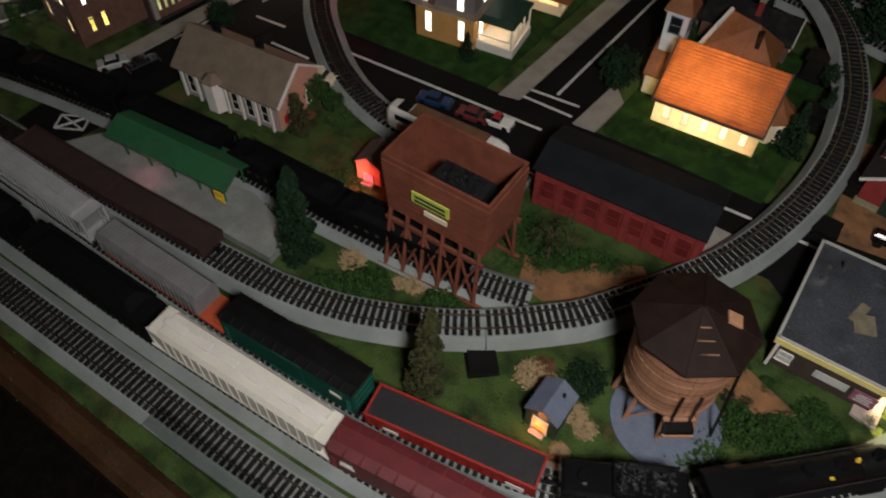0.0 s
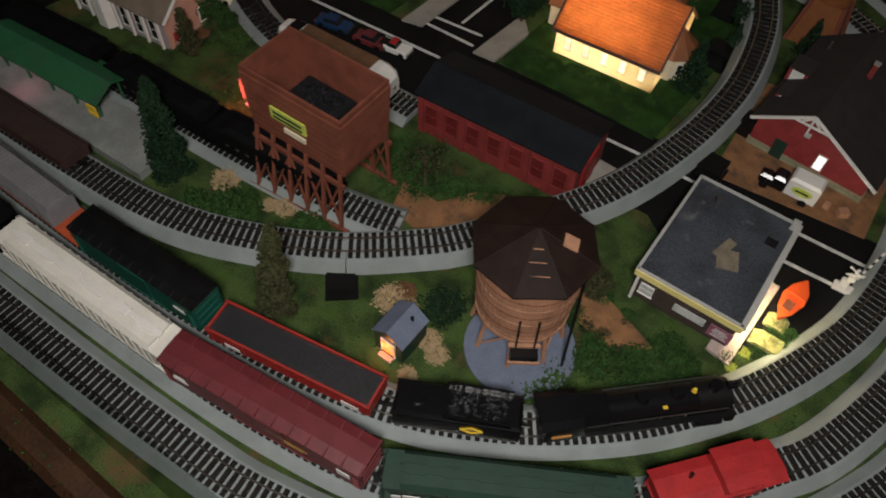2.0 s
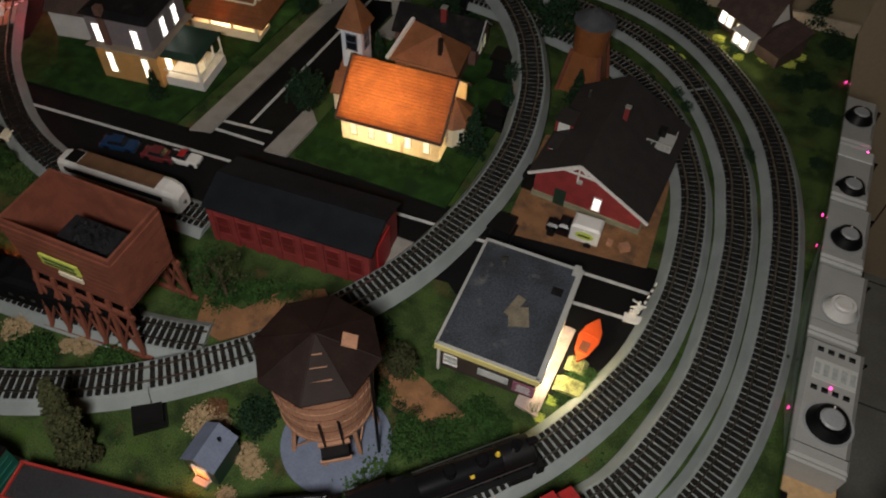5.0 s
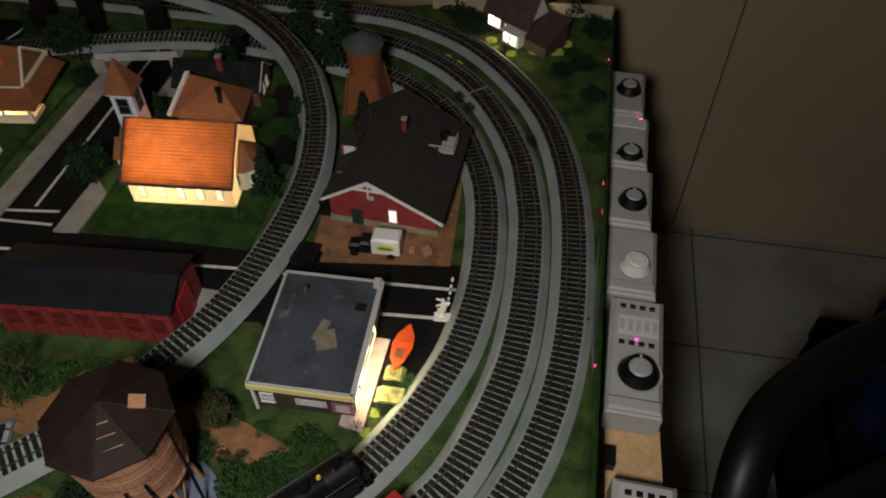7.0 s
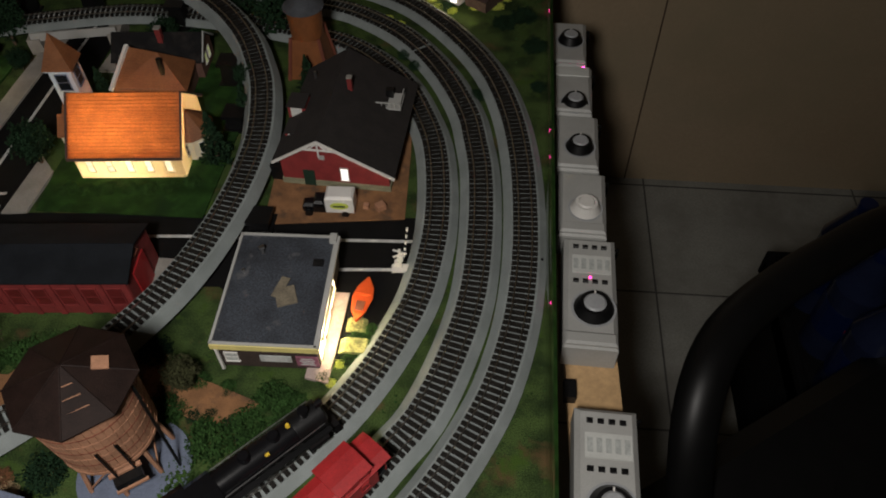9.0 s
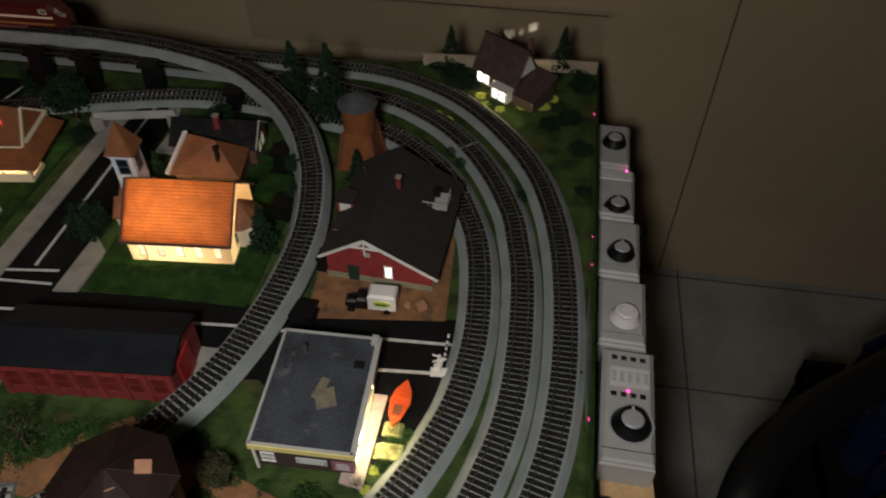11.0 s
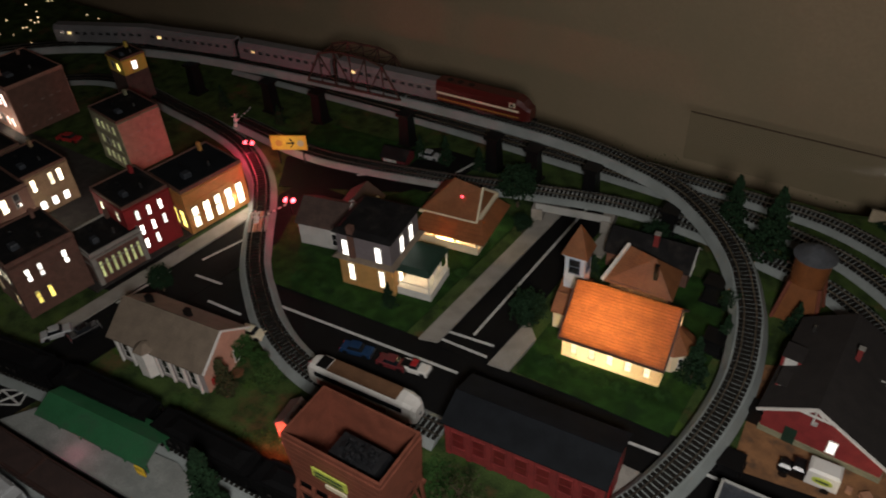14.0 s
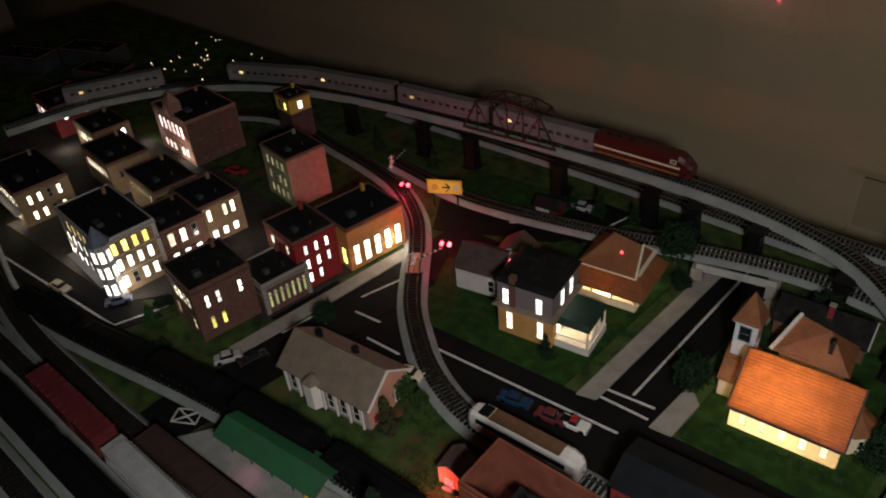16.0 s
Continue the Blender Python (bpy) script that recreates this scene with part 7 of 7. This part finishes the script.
# ---------------- road vehicles ----------------
def auto(label, x, y, rz, body, L=0.050, pickup=False, top=None):
    c = thing("car", label, "model car", x, y, 0.001, rz, group="model cars")
    h = Mesh()
    h.frustum(0, 0, 0.003, L, 0.019, L * 0.96, 0.0185, 0.006).frustum(0, 0, 0.009, L * 0.96, 0.0185, L * 0.90, 0.0165, 0.0016)
    part("body", h, body, c)
    part("cabin", Mesh().frustum(-L * 0.02, 0, 0.0104, L * 0.50 if not pickup else L * 0.3, 0.0165, L * 0.34 if not pickup else L * 0.22, 0.0135, 0.0058), GLASSD, c, "dark glazed cabin")
    part("roof", Mesh().rbox(-L * 0.02, 0, 0.0158, L * 0.33 if not pickup else L * 0.21, 0.0136, 0.0014, 0.0005), top or body, c)
    if pickup:
        part("bed", Mesh().box(-L * 0.33, 0, 0.0098, L * 0.28, 0.0135, 0.0012), BLACK, c)
    for e in (-1, 1):
        part("bumper", Mesh().box(e * L * 0.5, 0, 0.0035, 0.0016, 0.0188, 0.0026), STEEL, c)
        for s in (-1, 1):
            part("wheel", Mesh().rod((e * L * 0.31, s * 0.0078, 0.0042), (e * L * 0.31, s * 0.0098, 0.0042), 0.0042, 12), BLACK, c)
            part("headlight", Mesh().rod((e * L * 0.5, s * 0.0068, 0.0075), (e * (L * 0.5 + 0.0006), s * 0.0068, 0.0075), 0.0015, 8), STEEL if e > 0 else REDP, c)
    return c


auto("dark blue model car parked at the kerb", -0.458, 0.716, 12, BLUE)
auto("maroon model car parked at the kerb", -0.398, 0.722, 8, RUST, 0.046)
auto("red and white model pickup", -0.364, 0.731, 8, WHITEP, 0.044, True, REDP)
auto("cream model car behind the house", -0.620, 0.660, 14, CREAM, 0.052)
auto("pale grey model car at the street end", -0.880, 0.505, 60, SILVER, 0.046)
auto("black model car at the street end", -0.845, 0.530, 75, GLOSS, 0.046)
auto("cream model car on the town street", -1.300, 0.422, 8, CREAM, 0.048)
auto("blue-grey model car on the town street", -1.170, 0.470, 60, BLUEG, 0.046)
auto("red model fire engine beside the hall", -1.380, 0.885, 15, REDP, 0.056)
auto("pale model car behind the rear street", -0.660, 1.205, 10, SILVER, 0.046)

# plank crossing on the street track
pk = thing("plank_crossing", "tan plank crossing between the rails", "crossing", 0, 0, kind="structure")
for off in (-0.0145, -0.004, 0.004, 0.0145):
    seg = [p for p in LINES["street"] if 0.83 < p.y < 0.90 and p.x < -0.75]
    part("plank", Mesh().sweep([p + Vector((0, 0, 0.001)) for p in seg], [(off - 0.0032, 0), (off - 0.0032, 0.0016), (off + 0.0032, 0.0016), (off + 0.0032, 0)]), TANK if abs(off) < 0.01 else CONC, pk)

# stone abutments and rail of the small road bridge
ab = thing("road_bridge", "small grey bridge over the side street", "bridge", -0.325, 1.168, 0.0, 12)
for u in (-0.062, 0.060):
    part("abutment", Mesh().box(u, 0, 0, 0.020, 0.056, 0.026), CONC, ab, "pale stone abutment")
part("girder", Mesh().box(0, -0.024, 0.022, 0.13, 0.003, 0.014).box(0, 0.024, 0.022, 0.13, 0.003, 0.014), GREYP, ab, "grey girders")

# ---------------- plants ----------------
PLANTS = {}


def clumps(name, n, shape, size, seed, material):
    """Many small leaf tufts spread over a shape: shape(r) gives a place and how far it sits from the middle."""
    r = random.Random(seed)
    V, F = [], []
    for _ in range(n):
        p = Vector(shape(r))
        u = Vector((r.gauss(0, 1), r.gauss(0, 1), r.gauss(0, 1))).normalized()
        w = u.orthogonal().normalized()
        q = u.cross(w)
        s = size * r.uniform(0.55, 1.4)
        k = len(V)
        V += [p + w * s, p + q * s * 0.8, p - w * s, p - q * s * 0.8, p + u * s * 0.7]
        F += [(k, k + 1, k + 4), (k + 1, k + 2, k + 4), (k + 2, k + 3, k + 4), (k + 3, k, k + 4), (k, k + 3, k + 2, k + 1)]
    me = bpy.data.meshes.new(name)
    me.from_pydata([tuple(v) for v in V], [], F)
    me.materials.append(material)
    return me


def ball(rx, rz, z0, lump=0.25):
    def f(r):
        d = Vector((r.gauss(0, 1), r.gauss(0, 1), r.gauss(0, 1))).normalized()
        k = r.uniform(0.55, 1.0) * (1 + lump * noise.noise(d * 2.3 + Vector((rx * 300, rz * 100, 0))))
        return d.x * rx * k, d.y * rx * k, z0 + max(d.z * rz * k, -z0 * 0.9 if z0 else 0)
    return f


def cone(r0, h, z0, power=1.0):
    def f(r):
        t = r.random() ** 1.5
        a = r.uniform(0, 2 * math.pi)
        q = r0 * (1 - t) ** power * r.uniform(0.45, 1.0) * (1 + 0.25 * math.sin(a * 3 + t * 21)) + 0.0008
        return q * math.cos(a), q * math.sin(a), z0 + h * t
    return f


def plant(name, label, category, x, y, trunk, key, shape, n, size, material, rz=0.0, z=0.0, scale=1.0, lean=0.0):
    t = thing(name, label, category, x, y, z, rz, group=category)
    t.matrix_basis = pose(x, y, z, lean, 0, rz) @ Matrix.Diagonal((scale, scale, scale, 1))
    if trunk:
        h, r = trunk
        b = Mesh().rod((0, 0, 0), (0, 0, h), r, 7, r * 0.6)
        for k in range(5):
            a = 2.4 * k
            b.rod((0, 0, h * (0.5 + 0.09 * k)), (r * 5 * math.cos(a), r * 5 * math.sin(a), h * (0.75 + 0.09 * k)), r * 0.4, 5, r * 0.2)
        part("trunk", b, BARK, t, "brown trunk")
    if key not in PLANTS:
        PLANTS[key] = clumps("crown", n, shape, size, len(PLANTS) + 3, material)
    shared("crown", PLANTS[key], t)
    return t


def fir(x, y, h=0.08, z=0.0, mat_=None, r=None):
    plant("fir_tree", "dark green model fir tree", "fir tree", x, y, (0.012, 0.0016), "fir" + (mat_ or LEAFD).name, cone(0.020, 0.072, 0.008), 900, 0.0022, mat_ or LEAFD, rng.uniform(0, 360), z, h / 0.08)


def bush(x, y, r=0.012, m=None, tone="green", z=0.0):
    plant("bush", f"{tone} clump foliage bush", "bush", x, y, None, "bush" + (m or LEAF).name, ball(0.02, 0.009, 0.003, 0.5), 1500, 0.0012, m or LEAF, rng.uniform(0, 360), z, r / 0.02)


def tree(x, y, h=0.06, m=None, tone="green", z=0.0):
    plant("tree", f"{tone} rounded model tree", "tree", x, y, (0.030, 0.0020), "tree" + (m or LEAF).name, ball(0.024, 0.022, 0.038, 0.5), 2200, 0.0017, m or LEAF, rng.uniform(0, 360), z, h / 0.06)


for x, y, h in ((-0.083, 1.256, 0.120), (-0.012, 1.225, 0.140), (0.159, 1.422, 0.077), (0.360, 1.433, 0.085), (-0.475, 0.818, 0.052), (0.066, 1.072, 0.062), (-0.62, 1.205, 0.065), (-0.675, 1.195, 0.055),
                (-0.55, 1.215, 0.055), (-1.18, 1.15, 0.06), (-1.02, 1.16, 0.05), (-0.012, 1.0, 0.06), (-0.028, 0.912, 0.085), (-0.225, 1.02, 0.065)):
    fir(x, y, h)
plant("cypress", "tall olive brown model cypress", "tree", -0.204, 0.348, (0.024, 0.002), "tall_cypress", cone(0.017, 0.125, 0.012, 0.45), 3600, 0.0021, LEAFB, 0, 0, 1.0, -7.0)
plant("cypress", "tall dark model cypress", "tree", -0.427, 0.408, (0.02, 0.002), "wide_cypress", cone(0.022, 0.130, 0.006, 0.5), 3600, 0.0021, LEAFD, 30, 0, 1.0, -5.0)
plant("tree", "thin sparse olive model tree with bare twigs", "tree", -0.190, 0.572, (0.055, 0.0018), "sparse_tree", ball(0.030, 0.030, 0.050, 0.6), 260, 0.0019, LEAFB, 15)
plant("cypress", "brown green model cypress", "tree", -0.565, 0.560, (0.02, 0.002), "cypress", cone(0.017, 0.078, 0.010, 0.45), 900, 0.0024, LEAFB, 70, 0, 0.8)
plant("cypress", "short dark green model cypress", "tree", -1.06, 0.475, (0.02, 0.002), "cypress2", cone(0.024, 0.075, 0.006, 0.6), 1000, 0.0026, LEAF, 120, 0, 0.6)
for x, y, h, m_, tone in ((-0.268, 0.886, 0.068, LEAFD, "dark green"), (-0.43, 1.15, 0.085, LEAFD, "dark green"), (-0.175, 1.155, 0.055, LEAFD, "dark green"), (0.034, 0.566, 0.046, LEAFB, "olive"), (-0.815, 0.66, 0.050, LEAFD, "dark green"), (-0.592, 0.619, 0.045, LEAF, "green"), (-0.02, 1.06, 0.05, LEAFD, "dark green"),
                          (-0.559, 0.619, 0.036, LEAF, "green"), (-0.385, 1.085, 0.04, LEAFD, "dark green"), (-0.361, 0.604, 0.04, LEAFD, "dark green")):
    tree(x, y, h, m_, tone)
for x, y, r in ((-0.212, 0.84, 0.014), (-0.186, 0.842, 0.012), (-0.16, 0.844, 0.015), (-0.132, 0.847, 0.013), (-0.104, 0.85, 0.015), (-0.076, 0.853, 0.013), (-0.052, 0.866, 0.014), (-0.161, 0.592, 0.020), (-0.128, 0.606, 0.016), (-0.191, 0.57, 0.020),
                (0.11, 0.527, 0.020), (0.15, 0.553, 0.018), (0.128, 0.56, 0.020), (0.021, 0.534, 0.022), (0.078, 0.504, 0.026), (0.123, 0.499, 0.022), (-0.247, 0.444, 0.026), (-0.335, 0.417, 0.030), (-0.374, 0.387, 0.024),
                (0.178, 0.588, 0.010), (0.215, 0.64, 0.009), (-0.063, 0.604, 0.018), (-0.56, 0.8, 0.012), (-0.6, 0.8, 0.012), (-0.52, 0.795, 0.010), (-0.65, 0.8, 0.014), (-0.42, 0.94, 0.014), (-0.602, 0.609, 0.018),
                (0.046, 0.573, 0.012), (0.016, 0.592, 0.014), (0.100, 0.533, 0.008), (0.078, 0.570, 0.009), (0.118, 0.558, 0.010), (0.064, 0.522, 0.012)):
    bush(x, y, r)
for x, y, r in ((-0.077, 0.459, 0.024), (0.068, 0.536, 0.008), (0.078, 0.56, 0.006), (0.092, 0.526, 0.010), (0.107, 0.512, 0.008), (0.051, 0.532, 0.009), (-0.015, 0.604, 0.020), (0.295, 1.02, 0.012), (0.255, 1.13, 0.018), (0.22, 1.14, 0.014), (0.2, 1.165, 0.014),
                (0.15, 1.17, 0.014), (0.31, 1.07, 0.016), (0.4, 1.2, 0.02), (0.38, 1.28, 0.022), (0.35, 1.26, 0.02), (0.2, 1.36, 0.024), (0.17, 1.39, 0.026), (0.14, 1.41, 0.02), (0.4, 1.38, 0.026), (0.39, 1.43, 0.02), (0.25, 1.3, 0.014),
                (-0.15, 1.19, 0.02), (-1.1, 0.52, 0.02), (-1, 0.45, 0.02), (0.405, 1.1, 0.012)):
    bush(x, y, r, LEAFD, "dark green")
for x, y, r in ((-0.373, 0.438, 0.017), (-0.125, 0.433, 0.018), (-0.106, 0.436, 0.012), (-0.066, 0.42, 0.013), (-0.05, 0.412, 0.012), (-0.293, 0.452, 0.014), (-0.31, 0.444, 0.010), (-0.059, 0.377, 0.010)):
    bush(x, y, r, LICHEN, "tan lichen")
for x, y, r in ((-0.12, 0.449, 0.013), (-0.583, 0.594, 0.010)):
    bush(x, y, r, LEAFR, "rust coloured")
for x, y, r in ((0.205, 0.642, 0.010), (0.221, 0.652, 0.010), (0.224, 0.634, 0.011), (0.2, 0.612, 0.009), (0.215, 0.616, 0.008)):
    bush(x, y, r, LEAF, "low green")
# lamplight on these shrubs is put into their yellow green colour
for x, y, r in ((0.238, 1.3, 0.010), (0.262, 1.292, 0.009), (0.3, 1.305, 0.010), (0.335, 1.31, 0.012), (0.35, 1.335, 0.010), (0.225, 1.325, 0.010), (0.21, 1.27, 0.008), (0.18, 1.25, 0.008), (0.16, 1.265, 0.007), (0.192, 0.606, 0.006), (0.187, 0.582, 0.006), (0.198, 0.630, 0.007), (0.212, 0.626, 0.006), (0.202, 0.655, 0.006), (0.208, 0.662, 0.005)):
    bush(x, y, r, LIME, "yellow green")
# flat moss patches between the tracks
mr = random.Random(21)
spots = [(mr.uniform(-0.30, 0.16), mr.uniform(0.40, 0.62)) for _ in range(46)] + [(mr.uniform(-0.62, -0.30), mr.uniform(0.36, 0.62)) for _ in range(22)]
for x, y in spots:
    if min((p.x - x) ** 2 + (p.y - y) ** 2 for ln in LINES.values() for p in ln) < 0.038 ** 2 or (x + 0.02) ** 2 + (y - 0.475) ** 2 < 0.075 ** 2:
        continue
    if abs(x + 0.119) < 0.04 and abs(y - 0.384) < 0.05 or x > 0.03 and y > 0.56 or -0.27 < x < -0.06 and y > 0.63 or x < -0.50 and y < 0.45 or -0.43 < x < -0.26 and y > 0.47:
        continue
    tone = mr.choice((MOSS, MOSS, LEAF, LEAFB))
    plant("moss_patch", "low flat green moss patch on the ground", "moss", x, y, None, "moss" + tone.name, ball(0.02, 0.0035, 0.001, 0.8), 900, 0.0013, tone, mr.uniform(0, 360), 0.0, mr.uniform(0.6, 1.5))
# loose tufts on the grass
rr = random.Random(11)
tv, tf = [], []
for _ in range(15000):
    x, y = rr.uniform(-1.1, 0.42), rr.uniform(0.10, 1.45)
    if noise.noise(Vector((x * 14, y * 14, 3))) < 0.02:
        continue
    if min(abs(y - 0.72) / 0.09 if -0.95 < x < 0.25 else 9, abs(x + 0.33) / 0.09 if 0.78 < y < 1.22 else 9, abs(y - 0.39) / 0.06 if -0.93 < x < -0.51 else 9) < 1:
        continue
    s = rr.uniform(0.0008, 0.0022)
    k = len(tv)
    for i in range(4):
        a = rr.uniform(0, 6.28)
        tv.append((x + s * math.cos(a), y + s * math.sin(a), rr.uniform(0, s)))
    tv.append((x, y, s * 1.3))
    tf += [(k, k + 1, k + 4), (k + 1, k + 2, k + 4), (k + 2, k + 3, k + 4), (k + 3, k, k + 4)]
me = bpy.data.meshes.new("grass_tufts")
me.from_pydata(tv, [], tf)
me.materials.append(LEAF)
tagged(new("grass_tufts", me), "loose green scatter tufts on the grass", "grass", kind="stuff")

# ---------------- controllers at the right edge ----------------
def controller(y0, y1, knob, label, big=False, display=False, buttons=0, led=None, plate=False):
    """A controller between y0 and y1 on the shelf, which runs at a slight slant."""
    x0, x1 = 0.427 + (1.30 - (y0 + y1) / 2) * 0.030, 0.489 + (1.30 - (y0 + y1) / 2) * 0.038
    yc, d, w = (y0 + y1) / 2, (y1 - y0) - 0.003, x1 - x0
    c = thing("train_controller", label, "controller", (x0 + x1) / 2, yc, -0.089, -1.5, group="controllers on the edge shelf")
    part("case", Mesh().rbox(0, 0, 0, w, d, 0.044, 0.006), GREYP, c, "light grey plastic case")
    part("front_lip", Mesh().rbox(0, -d / 2 + 0.010, 0.043, w - 0.004, 0.018, 0.006, 0.003), GREYP, c)
    kz = 0.0435
    ky = (0.006 if knob is BLACK else -0.012) - (0.018 if 0.95 < y0 < 1.05 else 0.0) if not display else -d * 0.17
    if plate:
        ky = -0.036
        part("label_plate", Mesh().rbox(0.0, d * 0.36, kz, w * 0.86, d * 0.20, 0.0022, 0.0008), DISPLAY, c, "pale blank label plate")
    kr = 0.021 if not big else 0.025
    part("dial_plate", Mesh().cyl(0.004, ky, kz, kr + 0.003, 0.001, n=32), SILVER, c)
    part("knob", Mesh().cyl(0.004, ky, kz + 0.001, kr, 0.012, kr * 0.72, n=28), knob, c, "round control knob", smooth=True)
    part("knob_cap", Mesh().cyl(0.004, ky, kz + 0.013, kr * 0.55, 0.002, kr * 0.45, n=24), SILVER if knob is not WHITEP else WHITEP, c)
    part("knob_pointer", Mesh().box(0.004, ky + kr * 0.45, kz + 0.0125, 0.002, kr * 0.5, 0.0012), WHITEP, c)
    if display:
        part("display", Mesh().box(0.002, d * 0.23, kz, w * 0.74, d * 0.17, 0.0016), DISPLAY, c, "pale display strip")
        for k in range(5):
            part("display_bar", Mesh().box(-0.018 + 0.010 * k, d * 0.23, kz + 0.0016, 0.006, d * 0.10, 0.0003), PAPER, c)
    for k in range(buttons):
        for v in ((d * 0.40, d * 0.07) if display else (d * 0.38,)):
            part("button", Mesh().rbox(-0.018 + 0.036 * k / max(buttons - 1, 1), v, kz, 0.007, 0.006, 0.003, 0.001), BLACK, c)
    if led:
        part("led", Mesh().cyl(led[0], led[1], kz, 0.0016, 0.0024, n=10), LEDG, c, "glowing pink red indicator")
    part("cable", Mesh().tube([(w / 2 - 0.004, d / 2 - 0.01, 0.03), (w / 2 + 0.006, d / 2 - 0.004, 0.028), (w / 2 + 0.008, d / 2 + 0.004, 0.010), (w / 2 + 0.004, d / 2, -0.03)], 0.0022, 6), BLACK, c)
    return c


controller(1.222, 1.345, BLACK, "grey train controller with black knob")
controller(1.099, 1.221, BLACK, "grey train controller with black knob and pale plate", led=(0.018, 0.054), plate=True)
controller(0.977, 1.098, BLACK, "grey train controller with black knob")
controller(0.853, 0.975, WHITEP, "grey train controller with pale knob")
controller(0.678, 0.851, BLACK, "large grey train controller with display and buttons", True, True, 4, (0.000, 0.018))
controller(0.430, 0.602, BLACK, "large grey train controller with display and buttons", True, True, 4)
single("edge_shelf", Mesh().box(0.474, 0.87, -0.102, 0.064, 0.98, 0.012, 2.0), BOARD, "pale pine shelf board under the controllers", "shelf")
single("cable_clip", Mesh().box(0.452, 0.640, -0.090, 0.014, 0.024, 0.014), BLACK, "black plastic clip on the shelf", "clip")
for y in (0.704, 0.947, 1.003, 1.298):
    single("edge_led", Mesh().rod((0.4215, y, 0.004), (0.4225, y, 0.004), 0.0022, 8), LEDG, "small pink red indicator at the edge", "indicator")
single("toggle_switch", Mesh().box(0.408, 0.765, 0.0, 0.006, 0.045, 0.006).box(0.408, 0.765, 0.006, 0.010, 0.003, 0.002), BLACK, "black track switch lever", "switch")

# ---------------- chair and bottles ----------------
arm = thing("office_chair", "black plastic office chair with looped armrest", "chair", 0.0, 0.0, 0.0)
loopline = [(0.66, 0.50, -0.40), (0.628, 0.56, -0.28), (0.615, 0.62, -0.18), (0.624, 0.685, -0.125), (0.655, 0.748, -0.107), (0.705, 0.802, -0.10), (0.762, 0.850, -0.10), (0.815, 0.888, -0.10), (0.90, 0.95, -0.105), (0.99, 1.0, -0.12)]
part("armrest", Mesh().tube(spline(loopline, 0.02), 0.030, 14, 0.75), CHAIRM, arm, "glossy black armrest", smooth=True)
part("seat", Mesh().rbox(0, 0, 0, 0.58, 0.56, 0.10, 0.035), CHAIRM, arm, "black seat").matrix_basis = pose(0.905, 0.50, -0.36, 0, 0, 34)
part("backrest", Mesh().rbox(0, 0, 0, 0.50, 0.08, 0.40, 0.03), CHAIRM, arm, "black backrest").matrix_basis = pose(1.07, 0.26, -0.30, 0, 0, 34)
part("column", Mesh().cyl(0.905, 0.50, FZ + 0.06, 0.03, 0.34, n=14), STEEL, arm)
for k in range(5):
    a = 2 * math.pi * k / 5
    part("foot", Mesh().rod((0.905, 0.50, FZ + 0.07), (0.905 + 0.28 * math.cos(a), 0.50 + 0.28 * math.sin(a), FZ + 0.04), 0.02, 8, 0.014), CHAIRM, arm)
    part("caster", Mesh().rod((0.905 + 0.28 * math.cos(a) - 0.01, 0.50 + 0.28 * math.sin(a), FZ + 0.025), (0.905 + 0.28 * math.cos(a) + 0.01, 0.50 + 0.28 * math.sin(a), FZ + 0.025), 0.025, 12), BLACK, arm)
rack = thing("bottle_crate", "black crate holding drink bottles", "crate", 1.138, 0.985, FZ)
part("base", Mesh().box(0, 0, 0, 0.50, 0.36, 0.30), BLACKM, rack)
for u, v, w, d in ((0, -0.185, 0.50, 0.012), (0, 0.185, 0.50, 0.012), (-0.244, 0, 0.012, 0.358), (0.244, 0, 0.012, 0.358)):
    part("side_panel", Mesh().box(u, v, 0.26, w, d, 0.06), BLACKM, rack)
for i in range(4):
    for j in range(3):
        x, y = 0.960 + 0.118 * i, 0.885 + 0.100 * j
        bt = thing("drink_bottle", "dark cola bottle with blue cap", "bottle", x, y, FZ + 0.30, group="bottles in the crate")
        part("body", Mesh().cyl(0, 0, 0, 0.044, 0.17, n=18).cyl(0, 0, 0.17, 0.044, 0.07, 0.014, n=18), BOTTLE, bt, smooth=True)
        part("cap", Mesh().cyl(0, 0, 0.24, 0.0145, 0.018, n=16), CAPB, bt, "blue screw cap")
        part("label_band", Mesh().cyl(0, 0, 0.06, 0.0447, 0.07, n=18), CAPB, bt, "blue label band")
        part("round_mark", Mesh().rod((0.0, -0.0445, 0.095), (0.0, -0.0455, 0.095), 0.014, 14), REDP, bt, "red round mark")

# distant lights at the far end of the table
far = random.Random(8)
for k in range(26):
    x, y = far.uniform(-2.26, -1.86), far.uniform(1.13, 1.38)
    ob = tagged(new("bulb", CACHE.setdefault("bulb" + str(k % 2), Mesh().cyl(0, 0, 0, 0.0018, 0.004, 0.0012, n=6).data("bulb", STARG))), "tiny glowing village bulb", "bulb", "far village bulbs")
    ob.location = (x, y, far.choice((0.0, 0.0, 0.01)) + 0.0)
for x, y, w in ((-2.35, 1.05, 0.20), (-2.15, 0.98, 0.16), (-2.5, 0.9, 0.18)):
    b = flat_block("far_shed", "dark far shed with grey roof edge", x, y, 20, w, 0.08, 0.05, ROOFG, ROOFD)
